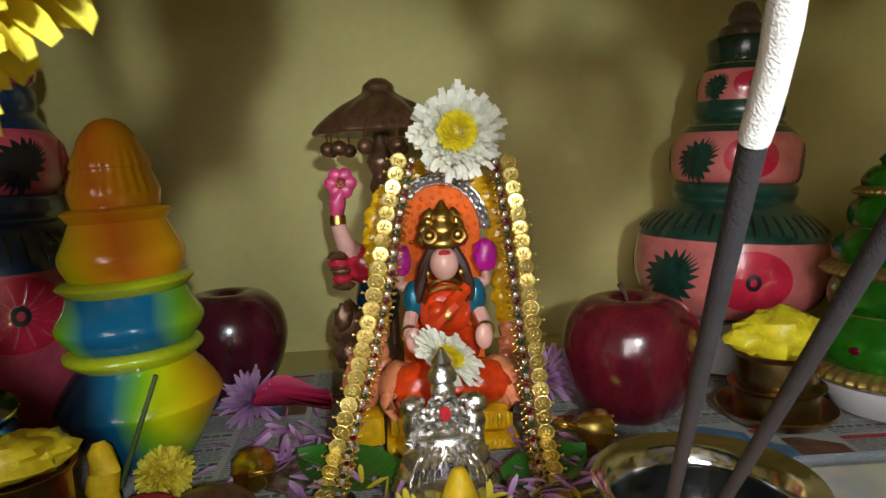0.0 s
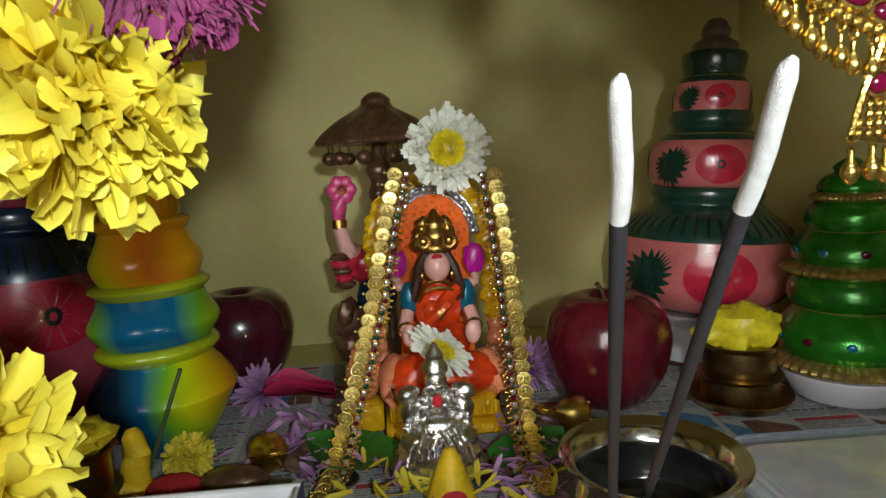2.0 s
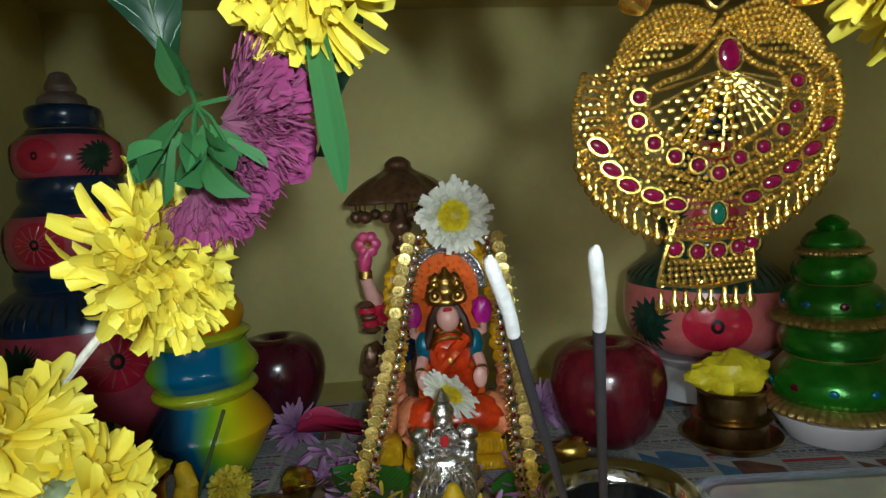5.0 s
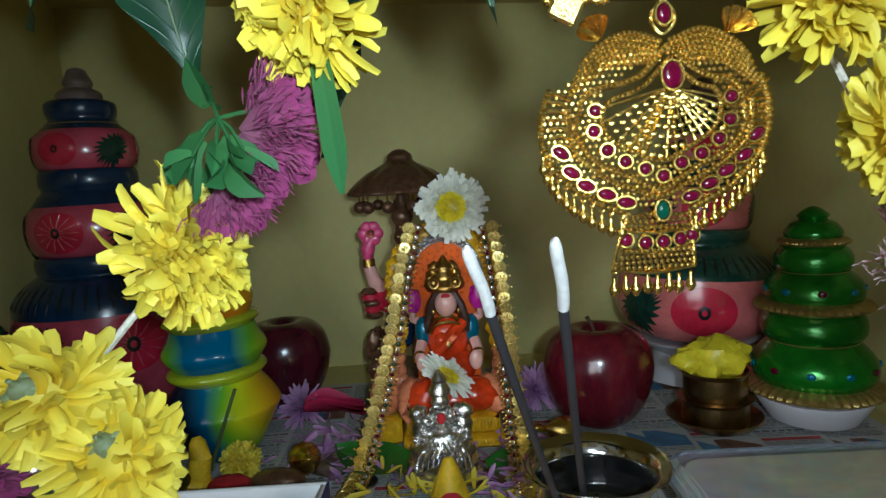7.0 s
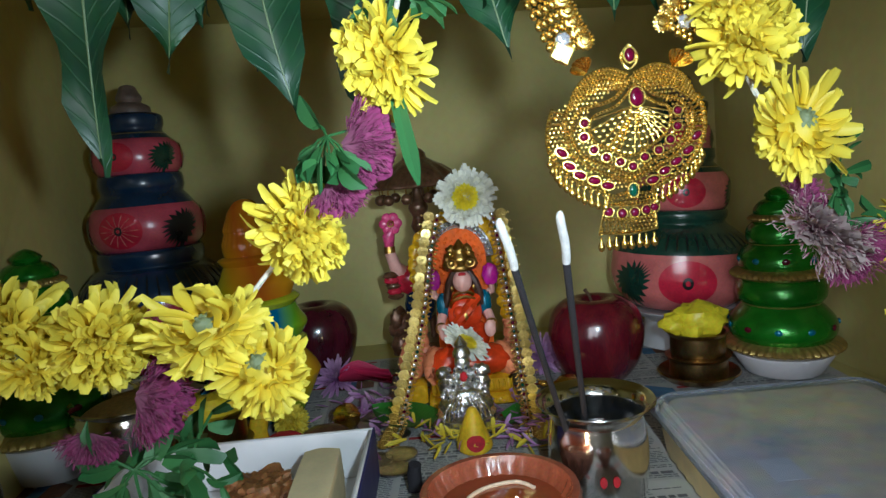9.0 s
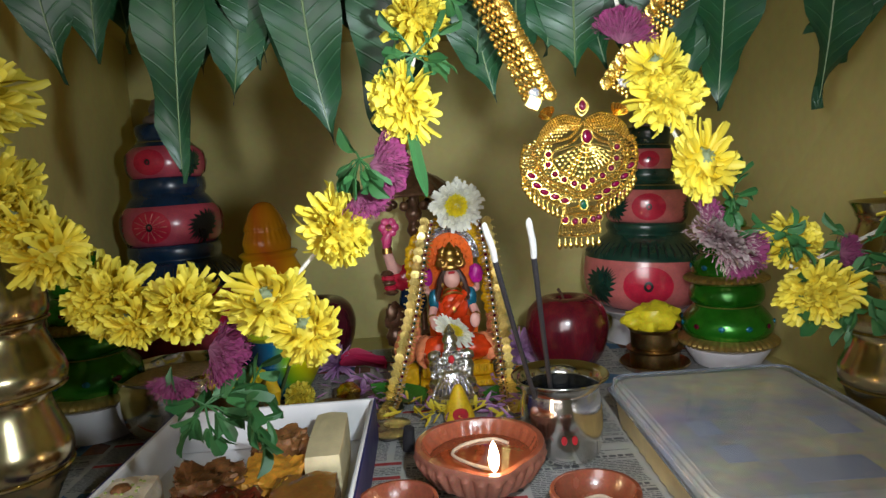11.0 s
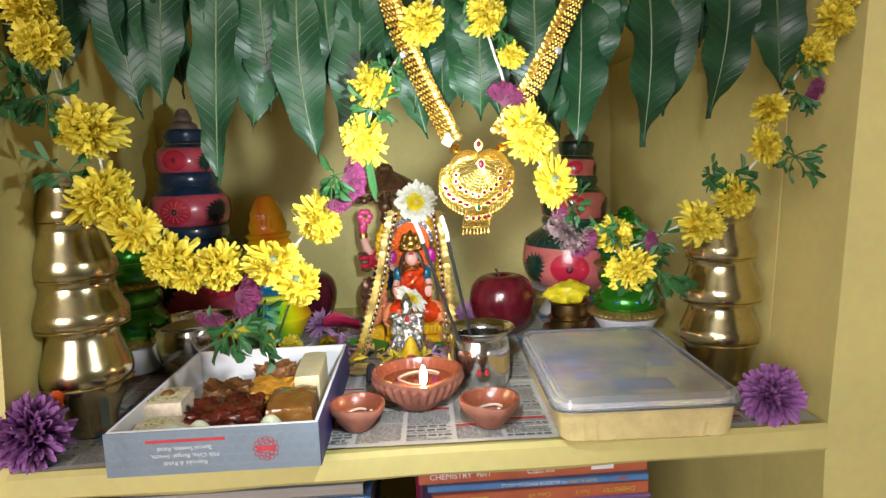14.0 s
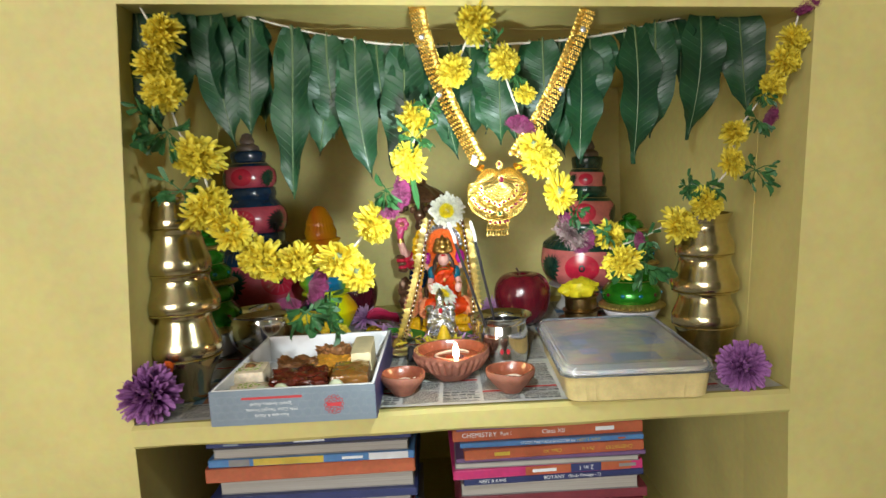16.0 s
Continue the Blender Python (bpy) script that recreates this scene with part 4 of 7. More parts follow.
def brass_stack(at, label, foot, tiers, lip, rz):
    """Round-bellied vessels with rolled rims on a footed one; a flared lip on top."""
    t = thing("brass_vessel_stack", at, label, "vessel stack", "brass vessel stacks", rz)
    part("vessel", Geo().lathe(smooth(foot, 4), 56), "brass", t, "footed brass vessel")
    for z0, z1, r0, r1 in tiers:
        h = z1 - z0
        prof = [(r0 * 0.86, z0 + 0.0004), (r0 * 0.94, z0 + h * 0.03), (r0 * 0.985, z0 + h * 0.10), (r0, z0 + h * 0.20), (r0 * 0.985, z0 + h * 0.32), (r0 * 0.91, z0 + h * 0.48), (r0 * 0.81, z0 + h * 0.70), (r0 * 0.765, z0 + h * 0.86), (r0 * 0.79, z0 + h * 0.96), (r0 * 0.83, z1 + 0.0006)]
        v = part("vessel", Geo().lathe(smooth(prof, 4), 56), "brass", t)
        q = r0 * 0.93
        part("rim", Geo().lathe([(q - 0.004, z0 - 0.0006), (q + 0.0012, z0 - 0.0004), (q + 0.0022, z0 + 0.0006), (q + 0.0014, z0 + 0.0016), (q - 0.002, z0 + 0.0022)], 56), "brass", v, "rolled brass rim")
    z, r = tiers[-1][1] - 0.002, tiers[-1][3]
    part("lip", Geo().lathe(smooth([(r - 0.0004, z), (r + 0.0006, z + 0.004), (lip, z + 0.010), (lip + 0.0006, z + 0.0112), (lip - 0.002, z + 0.0108), (r - 0.003, z + 0.004)]), 56), "brass", t, "flared brass lip")


brass_stack((-0.245, 0.112, ZF), "tall stack of polished brass vessels", [(0.0205, 0.0), (0.0215, 0.004), (0.0225, 0.014), (0.0275, 0.028), (0.0345, 0.042), (0.0375, 0.0500)],
            [(0.0496, 0.103, 0.0400, 0.0320), (0.103, 0.147, 0.0420, 0.0300), (0.147, 0.198, 0.0362, 0.0245), (0.198, 0.234, 0.0290, 0.0230)], 0.0255, 10)
brass_stack((0.383, 0.152, ZF), "stack of polished brass vessels before the side wall", [(0.0290, 0.0), (0.0300, 0.004), (0.0295, 0.016), (0.0330, 0.030), (0.0370, 0.0430)],
            [(0.0430, 0.086, 0.0398, 0.0315), (0.086, 0.1305, 0.0400, 0.0285), (0.1305, 0.172, 0.0350, 0.0285)], 0.0320, 60)

# ---- steel water pot with incense sticks ----
t = thing("steel_water_pot", (0.133, 0.1795, ZF), "polished steel water pot holding incense sticks", "pot")
body = smooth([(0.0255, 0.0), (0.0285, 0.002), (0.0308, 0.013), (0.0316, 0.026), (0.0312, 0.040), (0.0298, 0.050), (0.0296, 0.054), (0.033, 0.0595), (0.0368, 0.0615)], 4)
inner = [(r - 0.0011, z + 0.0006) for r, z in reversed(body) if r > 0.0290 and z > 0.012]
part("body", Geo().lathe(body + [(0.0376, 0.0624), (0.0372, 0.0632)] + inner + [(0.001, 0.006)], 64), "steel", t)
part("water", Geo().lathe([(0.0300, 0.0450), (0.001, 0.0450)], 40, cap=False), "water", t, "dark water in the pot")
for a in (-10, 4):
    f = radians(-90 + a)
    part("kumkum_mark", motif(body, f, 0.022, disc_outline(0.0022, 0.0036), 16, 2, 0.0006), "kumkum", t, "red powder mark")


def incense(tip, foot, label):
    tip, foot = Vector(tip), Vector(foot)
    t = thing("incense_stick", foot, label, "incense stick", "incense sticks")
    d = tip - foot
    bend = Vector((0.0, 0.0012, -0.0018))
    pts = [d * s + bend * math.sin(math.pi * s) for s in (0, 0.1, 0.2, 0.3, 0.4, 0.5, 0.6, 0.7, 0.8, 0.87)]
    part("stick", Geo().tube(pts, 0.00165, 0, 16), "stick", t, "charcoal black coated stick")
    ash = [d * s + bend * math.sin(math.pi * s) + Vector((0.0004 * math.sin((s - 0.87) * 40), 0, 0)) for s in (0.87, 0.885, 0.9, 0.915, 0.93, 0.945, 0.96, 0.975, 0.987, 0.995)] + [d * 1.0]
    part("ash", Geo().tube(ash, [0.0018, 0.00185, 0.00182, 0.0018, 0.00188, 0.00182, 0.0018, 0.00176, 0.0017, 0.0013, 0.0006], 0, 16), "ash", t, "white burnt ash end")


incense((0.0893, 0.0325, 0.1995), (0.129, 0.187, 0.030), "burning black incense stick in the steel pot")
incense((0.0664, 0.0365, 0.1985), (0.118, 0.185, 0.030), "leaning black incense stick in the steel pot")

# ---- clay lamps ----


def diya(at, rz, r, h, fluted, label, mats=("clay", "clay_oiled"), lit=False):
    t = thing("clay_lamp", at, label, "oil lamp", "clay lamps", rz)

    def spout(a, z):
        d = math.atan2(math.sin(a + math.pi / 2), math.cos(a + math.pi / 2))
        k = z / h
        return 1 + 0.20 * k * math.exp(-(d / 0.30) ** 2) + (0.10 * (abs(math.sin(15 * a)) - 0.6) * (1 if 0.35 < k < 0.82 else 0) * fluted) + 0.012 * math.sin(3 * a)
    outer = smooth([(r * 0.42, 0.0), (r * 0.48, h * 0.06), (r * 0.66, h * 0.30), (r * 0.80, h * 0.38) if fluted else (r * 0.76, h * 0.42), (r * 0.97, h * 0.72), (r * 1.0, h * 0.92), (r * 0.985, h)], 3)
    inside = [(r * 0.90, h), (r * 0.86, h * 0.86), (r * 0.66, h * 0.50), (r * 0.3, h * 0.34), (0.001, h * 0.32)]
    part("bowl", Geo().lathe(outer, 240, wob=spout, cap="low"), mats[0], t, "terracotta bowl with a pinched spout")
    part("inside", Geo().lathe([(r * 0.985, h)] + inside, 120, wob=spout, cap=False), mats[1], t, "oiled inside")
    part("oil", Geo().lathe([(r * (0.78 if fluted else 0.55), h * (0.72 if fluted else 0.46)), (0.001, h * (0.722 if fluted else 0.462))], 48, cap=False), "oil", t, "pool of oil")
    zo = h * (0.74 if fluted else 0.5)
    ctl = [(r * 0.50, r * 0.25, zo), (r * 0.30, r * 0.46, zo + 0.0004), (-r * 0.15, r * 0.42, zo), (-r * 0.42, r * 0.12, zo), (-r * 0.22, -r * 0.32, zo + 0.0006), (-0.04 * r, -r * 0.72, (zo + h) / 2), (0, -r * 0.98, h * 0.98)]
    xs, ys = smooth([(p[0], p[1]) for p in ctl], 5), smooth([(p[2], 0) for p in ctl], 5)
    pts = [(a[0], a[1], b[0]) for a, b in zip(xs, ys)]
    part("wick", Geo().tube(pts, 0.0012, 0, 8), "wick", t, "white cotton wick")
    if lit:
        pr = [(0.0004, 0.0), (0.0022, 0.002), (0.0034, 0.006), (0.0035, 0.009), (0.0029, 0.0130), (0.0018, 0.0170), (0.0002, 0.0200)]
        fl = part("flame", Geo().lathe(smooth(pr), 16, at=(0, -r * 0.99, h * 0.97)), "flame", t, "small bright flame")
        fl.visible_shadow = False
    return t


diya((0.064, 0.130, ZF), 6, 0.0455, 0.0355, 1, "large fluted terracotta oil lamp burning with a flame", lit=True)
diya((0.007, 0.079, ZF), 35, 0.0258, 0.025, 0, "small terracotta oil lamp with a dry wick")
diya((0.128, 0.069, ZF), 10, 0.0275, 0.026, 0, "small terracotta oil lamp beside the steel pot")

# ---- apples ----


def apple(at, mat, stem, rz, label, size=1.08):
    t = thing("apple", at, label, "apple", "apples", rz)
    prof = [(0.001, 0.006), (0.008, 0.003), (0.016, 0.0005), (0.026, 0.006), (0.0355, 0.020), (0.0405, 0.038), (0.0410, 0.050), (0.0370, 0.064), (0.028, 0.0735), (0.018, 0.0765), (0.010, 0.074), (0.004, 0.067), (0.001, 0.063)]
    prof = [(p * size, q * size) for p, q in prof]

    def lobes(a, z):
        return 1 + 0.018 * math.cos(5 * a + 1) * (1 - z / 0.09) + 0.012 * math.cos(2 * a)
    part("fruit", Geo().lathe(smooth(prof), 48, wob=lobes), mat, t)
    if stem:
        part("stem", Geo().tube([(0, 0, 0.067), (-0.001, 0, 0.076), (-0.004, -0.001, 0.085), (-0.008, -0.002, 0.091)], [0.0011, 0.0011, 0.0013, 0.0019], 0, 8), "stem", t, "short brown stem")


apple((0.187, 0.381, ZF), "apple", True, 0, "glossy dark red apple with a short stem")
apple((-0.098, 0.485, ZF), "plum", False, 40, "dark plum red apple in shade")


# ---- brass cups with yellow lumps ----
def cup(at, label, s=1.0, lump=True):
    t = thing("brass_cup", at, label, "cup", "brass cups")
    part("dish", Geo().lathe([(0.026 * s, 0), (0.030 * s, 0.001), (0.037 * s, 0.008), (0.036 * s, 0.009), (0.027 * s, 0.003), (0.001, 0.003)], 40), "old_brass", t, "dull brass dish")
    part("lower_cup", Geo().lathe([(0.0255 * s, 0.003), (0.0262 * s, 0.006), (0.0258 * s, 0.020), (0.0290 * s, 0.0225), (0.0293 * s, 0.0235), (0.024 * s, 0.0240)], 44), "old_brass", t, "lower brass cup")
    part("upper_cup", Geo().lathe([(0.0235 * s, 0.024), (0.0245 * s, 0.026), (0.0245 * s, 0.042), (0.0275 * s, 0.0455), (0.0278 * s, 0.0465), (0.025 * s, 0.046), (0.0235 * s, 0.040), (0.001, 0.040)], 44), "old_brass", t, "upper brass cup")


cup((0.277, 0.362, ZF), "stacked dull brass cups on a small dish")
cup((-0.140, 0.268, ZF), "small dull brass cups before the rainbow pots", 0.9)


def lump(at, r, seed, label, mat="jaggery", name="jaggery_lump"):
    g = Geo()
    for i, (dx, dz, k) in enumerate(((0, 0, 1), (-0.8, -0.05, 0.62), (0.55, 0.1, 0.7), (0.1, 0.3, 0.65))):
        g.ball((dx * r[0], 0.1 * i * r[1], dz * r[2]), tuple(c * k for c in r), 0, 20, 14, rough=0.35, seed=seed + i)
    solid(name, g, mat, label, "sweet lump", at)


lump((0.275, 0.358, ZF + 0.056), (0.023, 0.020, 0.0165), 3, "craggy pale yellow lump on the brass cup")
lump((-0.140, 0.268, ZF + 0.052), (0.020, 0.018, 0.010), 9, "craggy pale yellow lump on small cups")

# ---- steel bowl of rice ----
t = thing("steel_bowl", (-0.201, 0.282, ZF), "shallow steel bowl filled with pale rice", "bowl")
part("bowl", Geo().lathe(smooth([(0.024, 0.0), (0.027, 0.001), (0.040, 0.012), (0.049, 0.030), (0.0505, 0.053), (0.0490, 0.060), (0.0515, 0.064)], 3) + [(0.0510, 0.065), (0.0480, 0.060), (0.0470, 0.050)], 56), "steel", t)
part("rice", Geo().lathe(smooth([(0.0472, 0.052), (0.040, 0.056), (0.022, 0.0605), (0.001, 0.062)]), 40, wob=lambda a, z: 1 + 0.02 * math.sin(7 * a)), "rice", t, "heaped pale rice")

# ---- flowers ----


def head(R, count, slot=0, flat=8, steep=80, wid=0.17, jit=10, curl=0.45, seed=0, shrink=0.5, core=None, g=None, point=0.6):
    """A many-petalled flower head that looks along local z."""
    g = g or Geo()
    r = random.Random(seed)
    for i in range(count):
        s = i / count
        az = i * 137.508 + r.uniform(-jit, jit)
        el = flat + (steep - flat) * s ** 1.2 + r.uniform(-jit, jit)
        L = R * (1 - shrink * s) * r.uniform(0.82, 1.1)
        m = pose(0, 0, R * 0.04 * s, 0, 0, az) @ pose(R * 0.03, 0, 0, r.uniform(-25, 25), -el, 0)
        g.petal(m, L, R * wid * r.uniform(0.8, 1.2), curl * r.uniform(0.3, 1.3), 0.5, slot, 4, point)
    if core:
        g.ball((0, 0, R * 0.36), (R * core * 0.95, R * core * 0.95, R * 0.24), 1, 16, 8)
        for i in range(110):
            s = math.sqrt((i + 0.5) / 110)
            az = i * 137.508
            rr = R * core * s
            m = pose(rr * math.cos(radians(az)), rr * math.sin(radians(az)), R * 0.12 * (1 - s * s) + R * 0.50, 0, 0, az) @ pose(0, 0, 0, 0, -80 + 45 * s, 0)
            g.petal(m, R * 0.17, R * 0.10, 0.3, 0.3, 1, 2)
    return g


def pompon(count, lo, hi, wid, length, seed, jit=14, curl=0.4, point=0.7, slot=0):
    """A dense dome of short petals that spring from a small core."""
    g = Geo()
    r = random.Random(seed)
    for i in range(count):
        s = (i + 0.5) / count
        el = math.degrees(math.asin(math.sin(radians(lo)) + (math.sin(radians(hi)) - math.sin(radians(lo))) * s)) + r.uniform(-jit, jit)
        L = length * r.uniform(0.75, 1.12) * (1 - 0.25 * max(0, s - 0.5))
        m = pose(0, 0, 0, 0, 0, i * 137.508 + r.uniform(-jit, jit)) @ pose(0, 0, 0, 0, -el, 0) @ pose(1 - length - 0.1, 0, 0, r.uniform(-35, 35), r.uniform(-16, 22), r.uniform(-20, 20))
        g.petal(m, L, wid * r.uniform(0.7, 1.25), curl * r.uniform(-0.2, 1.5), 0.7, slot, 4, point)
    return g


def ragged(seed, count=300, skirt=70):
    """A loose, many-petalled yellow head along local z: soft blunt petals, some limp, and a green calyx behind."""
    g, r = Geo(), random.Random(seed)
    lean = Vector((r.uniform(-0.5, 0.5), r.uniform(-0.5, 0.5), r.uniform(-0.1, 0.2)))
    for i in range(count + skirt):
        low = i >= count
        s = (i + 0.5) / count if not low else r.random()
        el = radians((-12 + 96 * s ** 0.85) if not low else r.uniform(-42, 4)) + r.gauss(0, 0.12)
        az = i * 2.39996 + r.gauss(0, 0.15)
        d = Vector((math.cos(el) * math.cos(az), math.cos(el) * math.sin(az), math.sin(el)))
        far = 1 + 0.22 * noise.noise(Vector((d.x * 1.6, d.y * 1.6, d.z + seed)))
        way = (d + lean * r.uniform(0, 0.55) + Vector((r.gauss(0, 0.24), r.gauss(0, 0.24), r.gauss(0, 0.24)))).normalized()
        root = d * 0.36 * r.uniform(0.7, 1.25)
        side = way.cross(Vector((0, 0, 1)) if abs(way.z) < 0.95 else Vector((1, 0, 0))).normalized()
        up = side.cross(way)
        m = Matrix((( way.x, side.x, up.x, root.x), (way.y, side.y, up.y, root.y), (way.z, side.z, up.z, root.z), (0, 0, 0, 1))) @ pose(0, 0, 0, r.gauss(0, 32), 0, 0)
        g.petal(m, far * r.uniform(0.36, 0.62) * (1.2 if low else 1 - 0.22 * s), r.uniform(0.13, 0.23), r.uniform(-1.0, 0.5) if low else r.uniform(-0.7, 1.0), r.uniform(0.3, 1.1), 0, 5, r.uniform(0.1, 0.5), 0.45)
    g.ball((0, 0, 0.06), (0.44, 0.44, 0.40), 0, 12, 8, rough=0.2, seed=seed)
    g.lathe(smooth([(0.03, -0.50), (0.04, -0.40), (0.10, -0.37), (0.15, -0.30), (0.17, -0.18)]), 14, 1)
    for i in range(12):
        a = 30 * i + r.uniform(-8, 8)
        g.petal(pose(0, 0, -0.34, 0, 0, a) @ pose(0.07, 0, 0, 0, -r.uniform(-10, 35), 0), 0.17, 0.08, 0.3, 0.4, 1, 3, 0.7)
    sx, sy = r.uniform(0.86, 1.06), r.uniform(0.86, 1.06)
    g.v = [(x * sx, y * sy, z * 0.95) for x, y, z in g.v]
    return g


YELLOW = [mesh_of("yellow_blossom", ragged(20 + k), ["p_yellow", "calyx"]) for k in range(6)]


def tuft(seed):
    """A velvety crest: broad ruffled lobes fanned along local z, with hairy filaments at the base."""
    g, r = Geo(), random.Random(seed)
    for i in range(34):
        a, b = r.uniform(-1.0, 1.0), r.uniform(-0.42, 0.42)
        d = Vector((math.sin(a), b, math.cos(a) * 0.9 + 0.1)).normalized()
        side = Vector((math.cos(a), r.uniform(-0.5, 0.5), -math.sin(a))).normalized()
        up = d.cross(side).normalized()
        side = up.cross(d)
        o = d * 0.05 - Vector((0, 0, 0.45))
        L, W, n, vs, uvs, fs, ph = r.uniform(0.95, 1.35), r.uniform(0.38, 0.62), 6, [], [], [], r.uniform(0, 6)
        for j in range(n + 1):
            s = j / n
            w = W * (0.12 + 0.88 * s ** 1.1) * (1 if s < 0.85 else 0.9)
            for k in range(7):
                u = k / 3 - 1
                ruf = 0.07 * s * math.sin(7 * u + ph + 3 * s) + 0.03 * math.sin(17 * u + ph)
                vs.append(tuple(o + d * (L * s * (1 - 0.14 * u * u)) + side * (w * u * 0.5) + up * (ruf + 0.10 * s * s)))
                uvs.append((u * 0.5 + 0.5, s))
        for j in range(n):
            for k in range(6):
                q = j * 7 + k
                fs.append((q, q + 7, q + 8, q + 1))
        g.add(vs, fs, 0, uvs)
    for i in range(1100):
        a = r.uniform(-1.3, 1.3)
        d = Vector((math.sin(a), r.gauss(0, 0.35), math.cos(a) * 0.8)).normalized()
        q = d * r.uniform(0.3, 1.1) - Vector((0, 0, 0.4))
        m = Matrix.Translation(q) @ (d + Vector((r.uniform(-0.6, 0.6), r.uniform(-0.6, 0.6), r.uniform(-0.3, 0.4)))).to_track_quat("X", "Z").to_matrix().to_4x4() @ pose(0, 0, 0, r.uniform(0, 360), 0, 0)
        g.petal(m, r.uniform(0.14, 0.30), 0.035, r.uniform(-0.2, 0.4), 0.5, 0, 2, 0.3, 0.2)
    return g


TUFT = [mesh_of("magenta_blossom", tuft(70 + k), "p_magenta") for k in range(3)]
FROST = mesh_of("frosted_blossom", tuft(75), "p_frost")


def sprig(seed, n=9):
    """A tangle of small green leaves on thin stems."""
    g = Geo()
    r = random.Random(seed)
    for i in range(n):
        d = Vector((r.uniform(-1, 1), r.uniform(-0.5, 0.3), r.uniform(-1.1, 0.5))).normalized()
        e = d * r.uniform(0.4, 0.9)
        g.tube([(0, 0, 0), e * 0.5 + Vector((0, 0, 0.06)), e], 0.025, 0, 5)
        for q in range(3):
            m = Matrix.Translation(e * (0.55 + 0.22 * q)) @ Vector((d.x + r.uniform(-0.7, 0.7), d.y + r.uniform(-0.6, 0.4), d.z + r.uniform(-0.7, 0.5))).to_track_quat("X", "Z").to_matrix().to_4x4() @ pose(0, 0, 0, r.uniform(0, 360), 0, 0)
            g.petal(m, r.uniform(0.35, 0.75), r.uniform(0.14, 0.34), r.uniform(-0.9, 1.0), r.uniform(0.3, 1.2), 0, 5, 0.85, 0.3)
    return g


SPRIG = [mesh_of("leaf_sprig", sprig(80 + k), "sprig") for k in range(4)]

garland = thing("flower_garland", (0.09, 0.045, 0.43), "strung garland of yellow chrysanthemums, purple tufts and green leaves", "garland")
BASE = Matrix.Translation((-0.09, -0.045, -0.43))
STRING = [(-0.232, 0.43), (-0.213, 0.39), (-0.217, 0.352), (-0.205, 0.305), (-0.187, 0.275), (-0.177, 0.225), (-0.156, 0.200), (-0.135, 0.173), (-0.092, 0.160), (-0.048, 0.164), (-0.011, 0.200), (0.013, 0.230), (0.029, 0.263),
          (0.041, 0.304), (0.08, 0.35), (0.104, 0.402), (0.131, 0.352), (0.147, 0.30), (0.165, 0.258), (0.181, 0.222), (0.200, 0.176), (0.240, 0.160), (0.264, 0.168), (0.318, 0.190), (0.366, 0.238), (0.371, 0.276), (0.410, 0.325), (0.427, 0.359), (0.440, 0.405)]
rnd = random.Random(5)
pts = []
for a, b in zip(STRING, STRING[1:]):
    for k in range(4):
        s = k / 4
        pts.append((a[0] + (b[0] - a[0]) * s - 0.09, rnd.uniform(-0.0015, 0.0015) + 0.004, a[1] + (b[1] - a[1]) * s - 0.43 + rnd.uniform(-0.0012, 0.0012)))
part("string", Geo().tube(pts, 0.0011, 0, 6), "twine", garland, "white cotton string")


def bloom(name, me, x, z, R, nrm, y=0.040):
    part(name, me, None, garland, at=BASE @ facing((x, y, z), nrm, rnd.uniform(0, 360)) @ Matrix.Diagonal((R * rnd.uniform(0.84, 1.12), R * rnd.uniform(0.74, 1.0), R, 1)))


FRONT = [(-0.208, 0.402, 0.026), (-0.222, 0.372, 0.025), (-0.213, 0.345, 0.024), (-0.187, 0.279, 0.036), (-0.181, 0.228, 0.028), (-0.133, 0.171, 0.029), (-0.092, 0.165, 0.027), (-0.012, 0.200, 0.029), (0.029, 0.263, 0.025), (0.038, 0.306, 0.025),
         (0.080, 0.352, 0.022), (0.104, 0.399, 0.027), (0.131, 0.358, 0.021), (0.152, 0.326, 0.014), (0.166, 0.258, 0.025), (0.236, 0.176, 0.021), (0.246, 0.146, 0.023), (0.310, 0.182, 0.027), (0.338, 0.204, 0.022), (0.367, 0.246, 0.021), (0.366, 0.275, 0.019), (0.408, 0.320, 0.021), (0.418, 0.345, 0.021), (0.430, 0.368, 0.020)]
for i, (x, z, R) in enumerate(FRONT):
    # heads look out, sideways or down from the string
    turned = (-0.8, 0.55, 0.1, -0.15, 0.7, -0.3, 0.35, 0.5)[i % 8]
    bloom("yellow_blossom", YELLOW[i % 6], x, z, R * 0.93, (turned + rnd.uniform(-0.2, 0.2), -0.9 if R > 0.033 else rnd.uniform(-0.9, -0.35), rnd.uniform(-0.55, 0.35)), 0.040 + 0.006 * (i % 2))
for i, (x, z, R) in enumerate(((-0.155, 0.200, 0.030), (-0.048, 0.166, 0.031), (-0.030, 0.150, 0.024), (0.182, 0.222, 0.027), (0.158, 0.272, 0.022), (-0.166, 0.216, 0.022), (-0.118, 0.160, 0.020))):
    # heads hung face down and away, calyx showing
    bloom("drooping_blossom", YELLOW[(i + 2) % 6], x, z, R * 0.86, (rnd.uniform(-0.4, 0.4), 0.62, rnd.uniform(-0.75, -0.3)), 0.034)
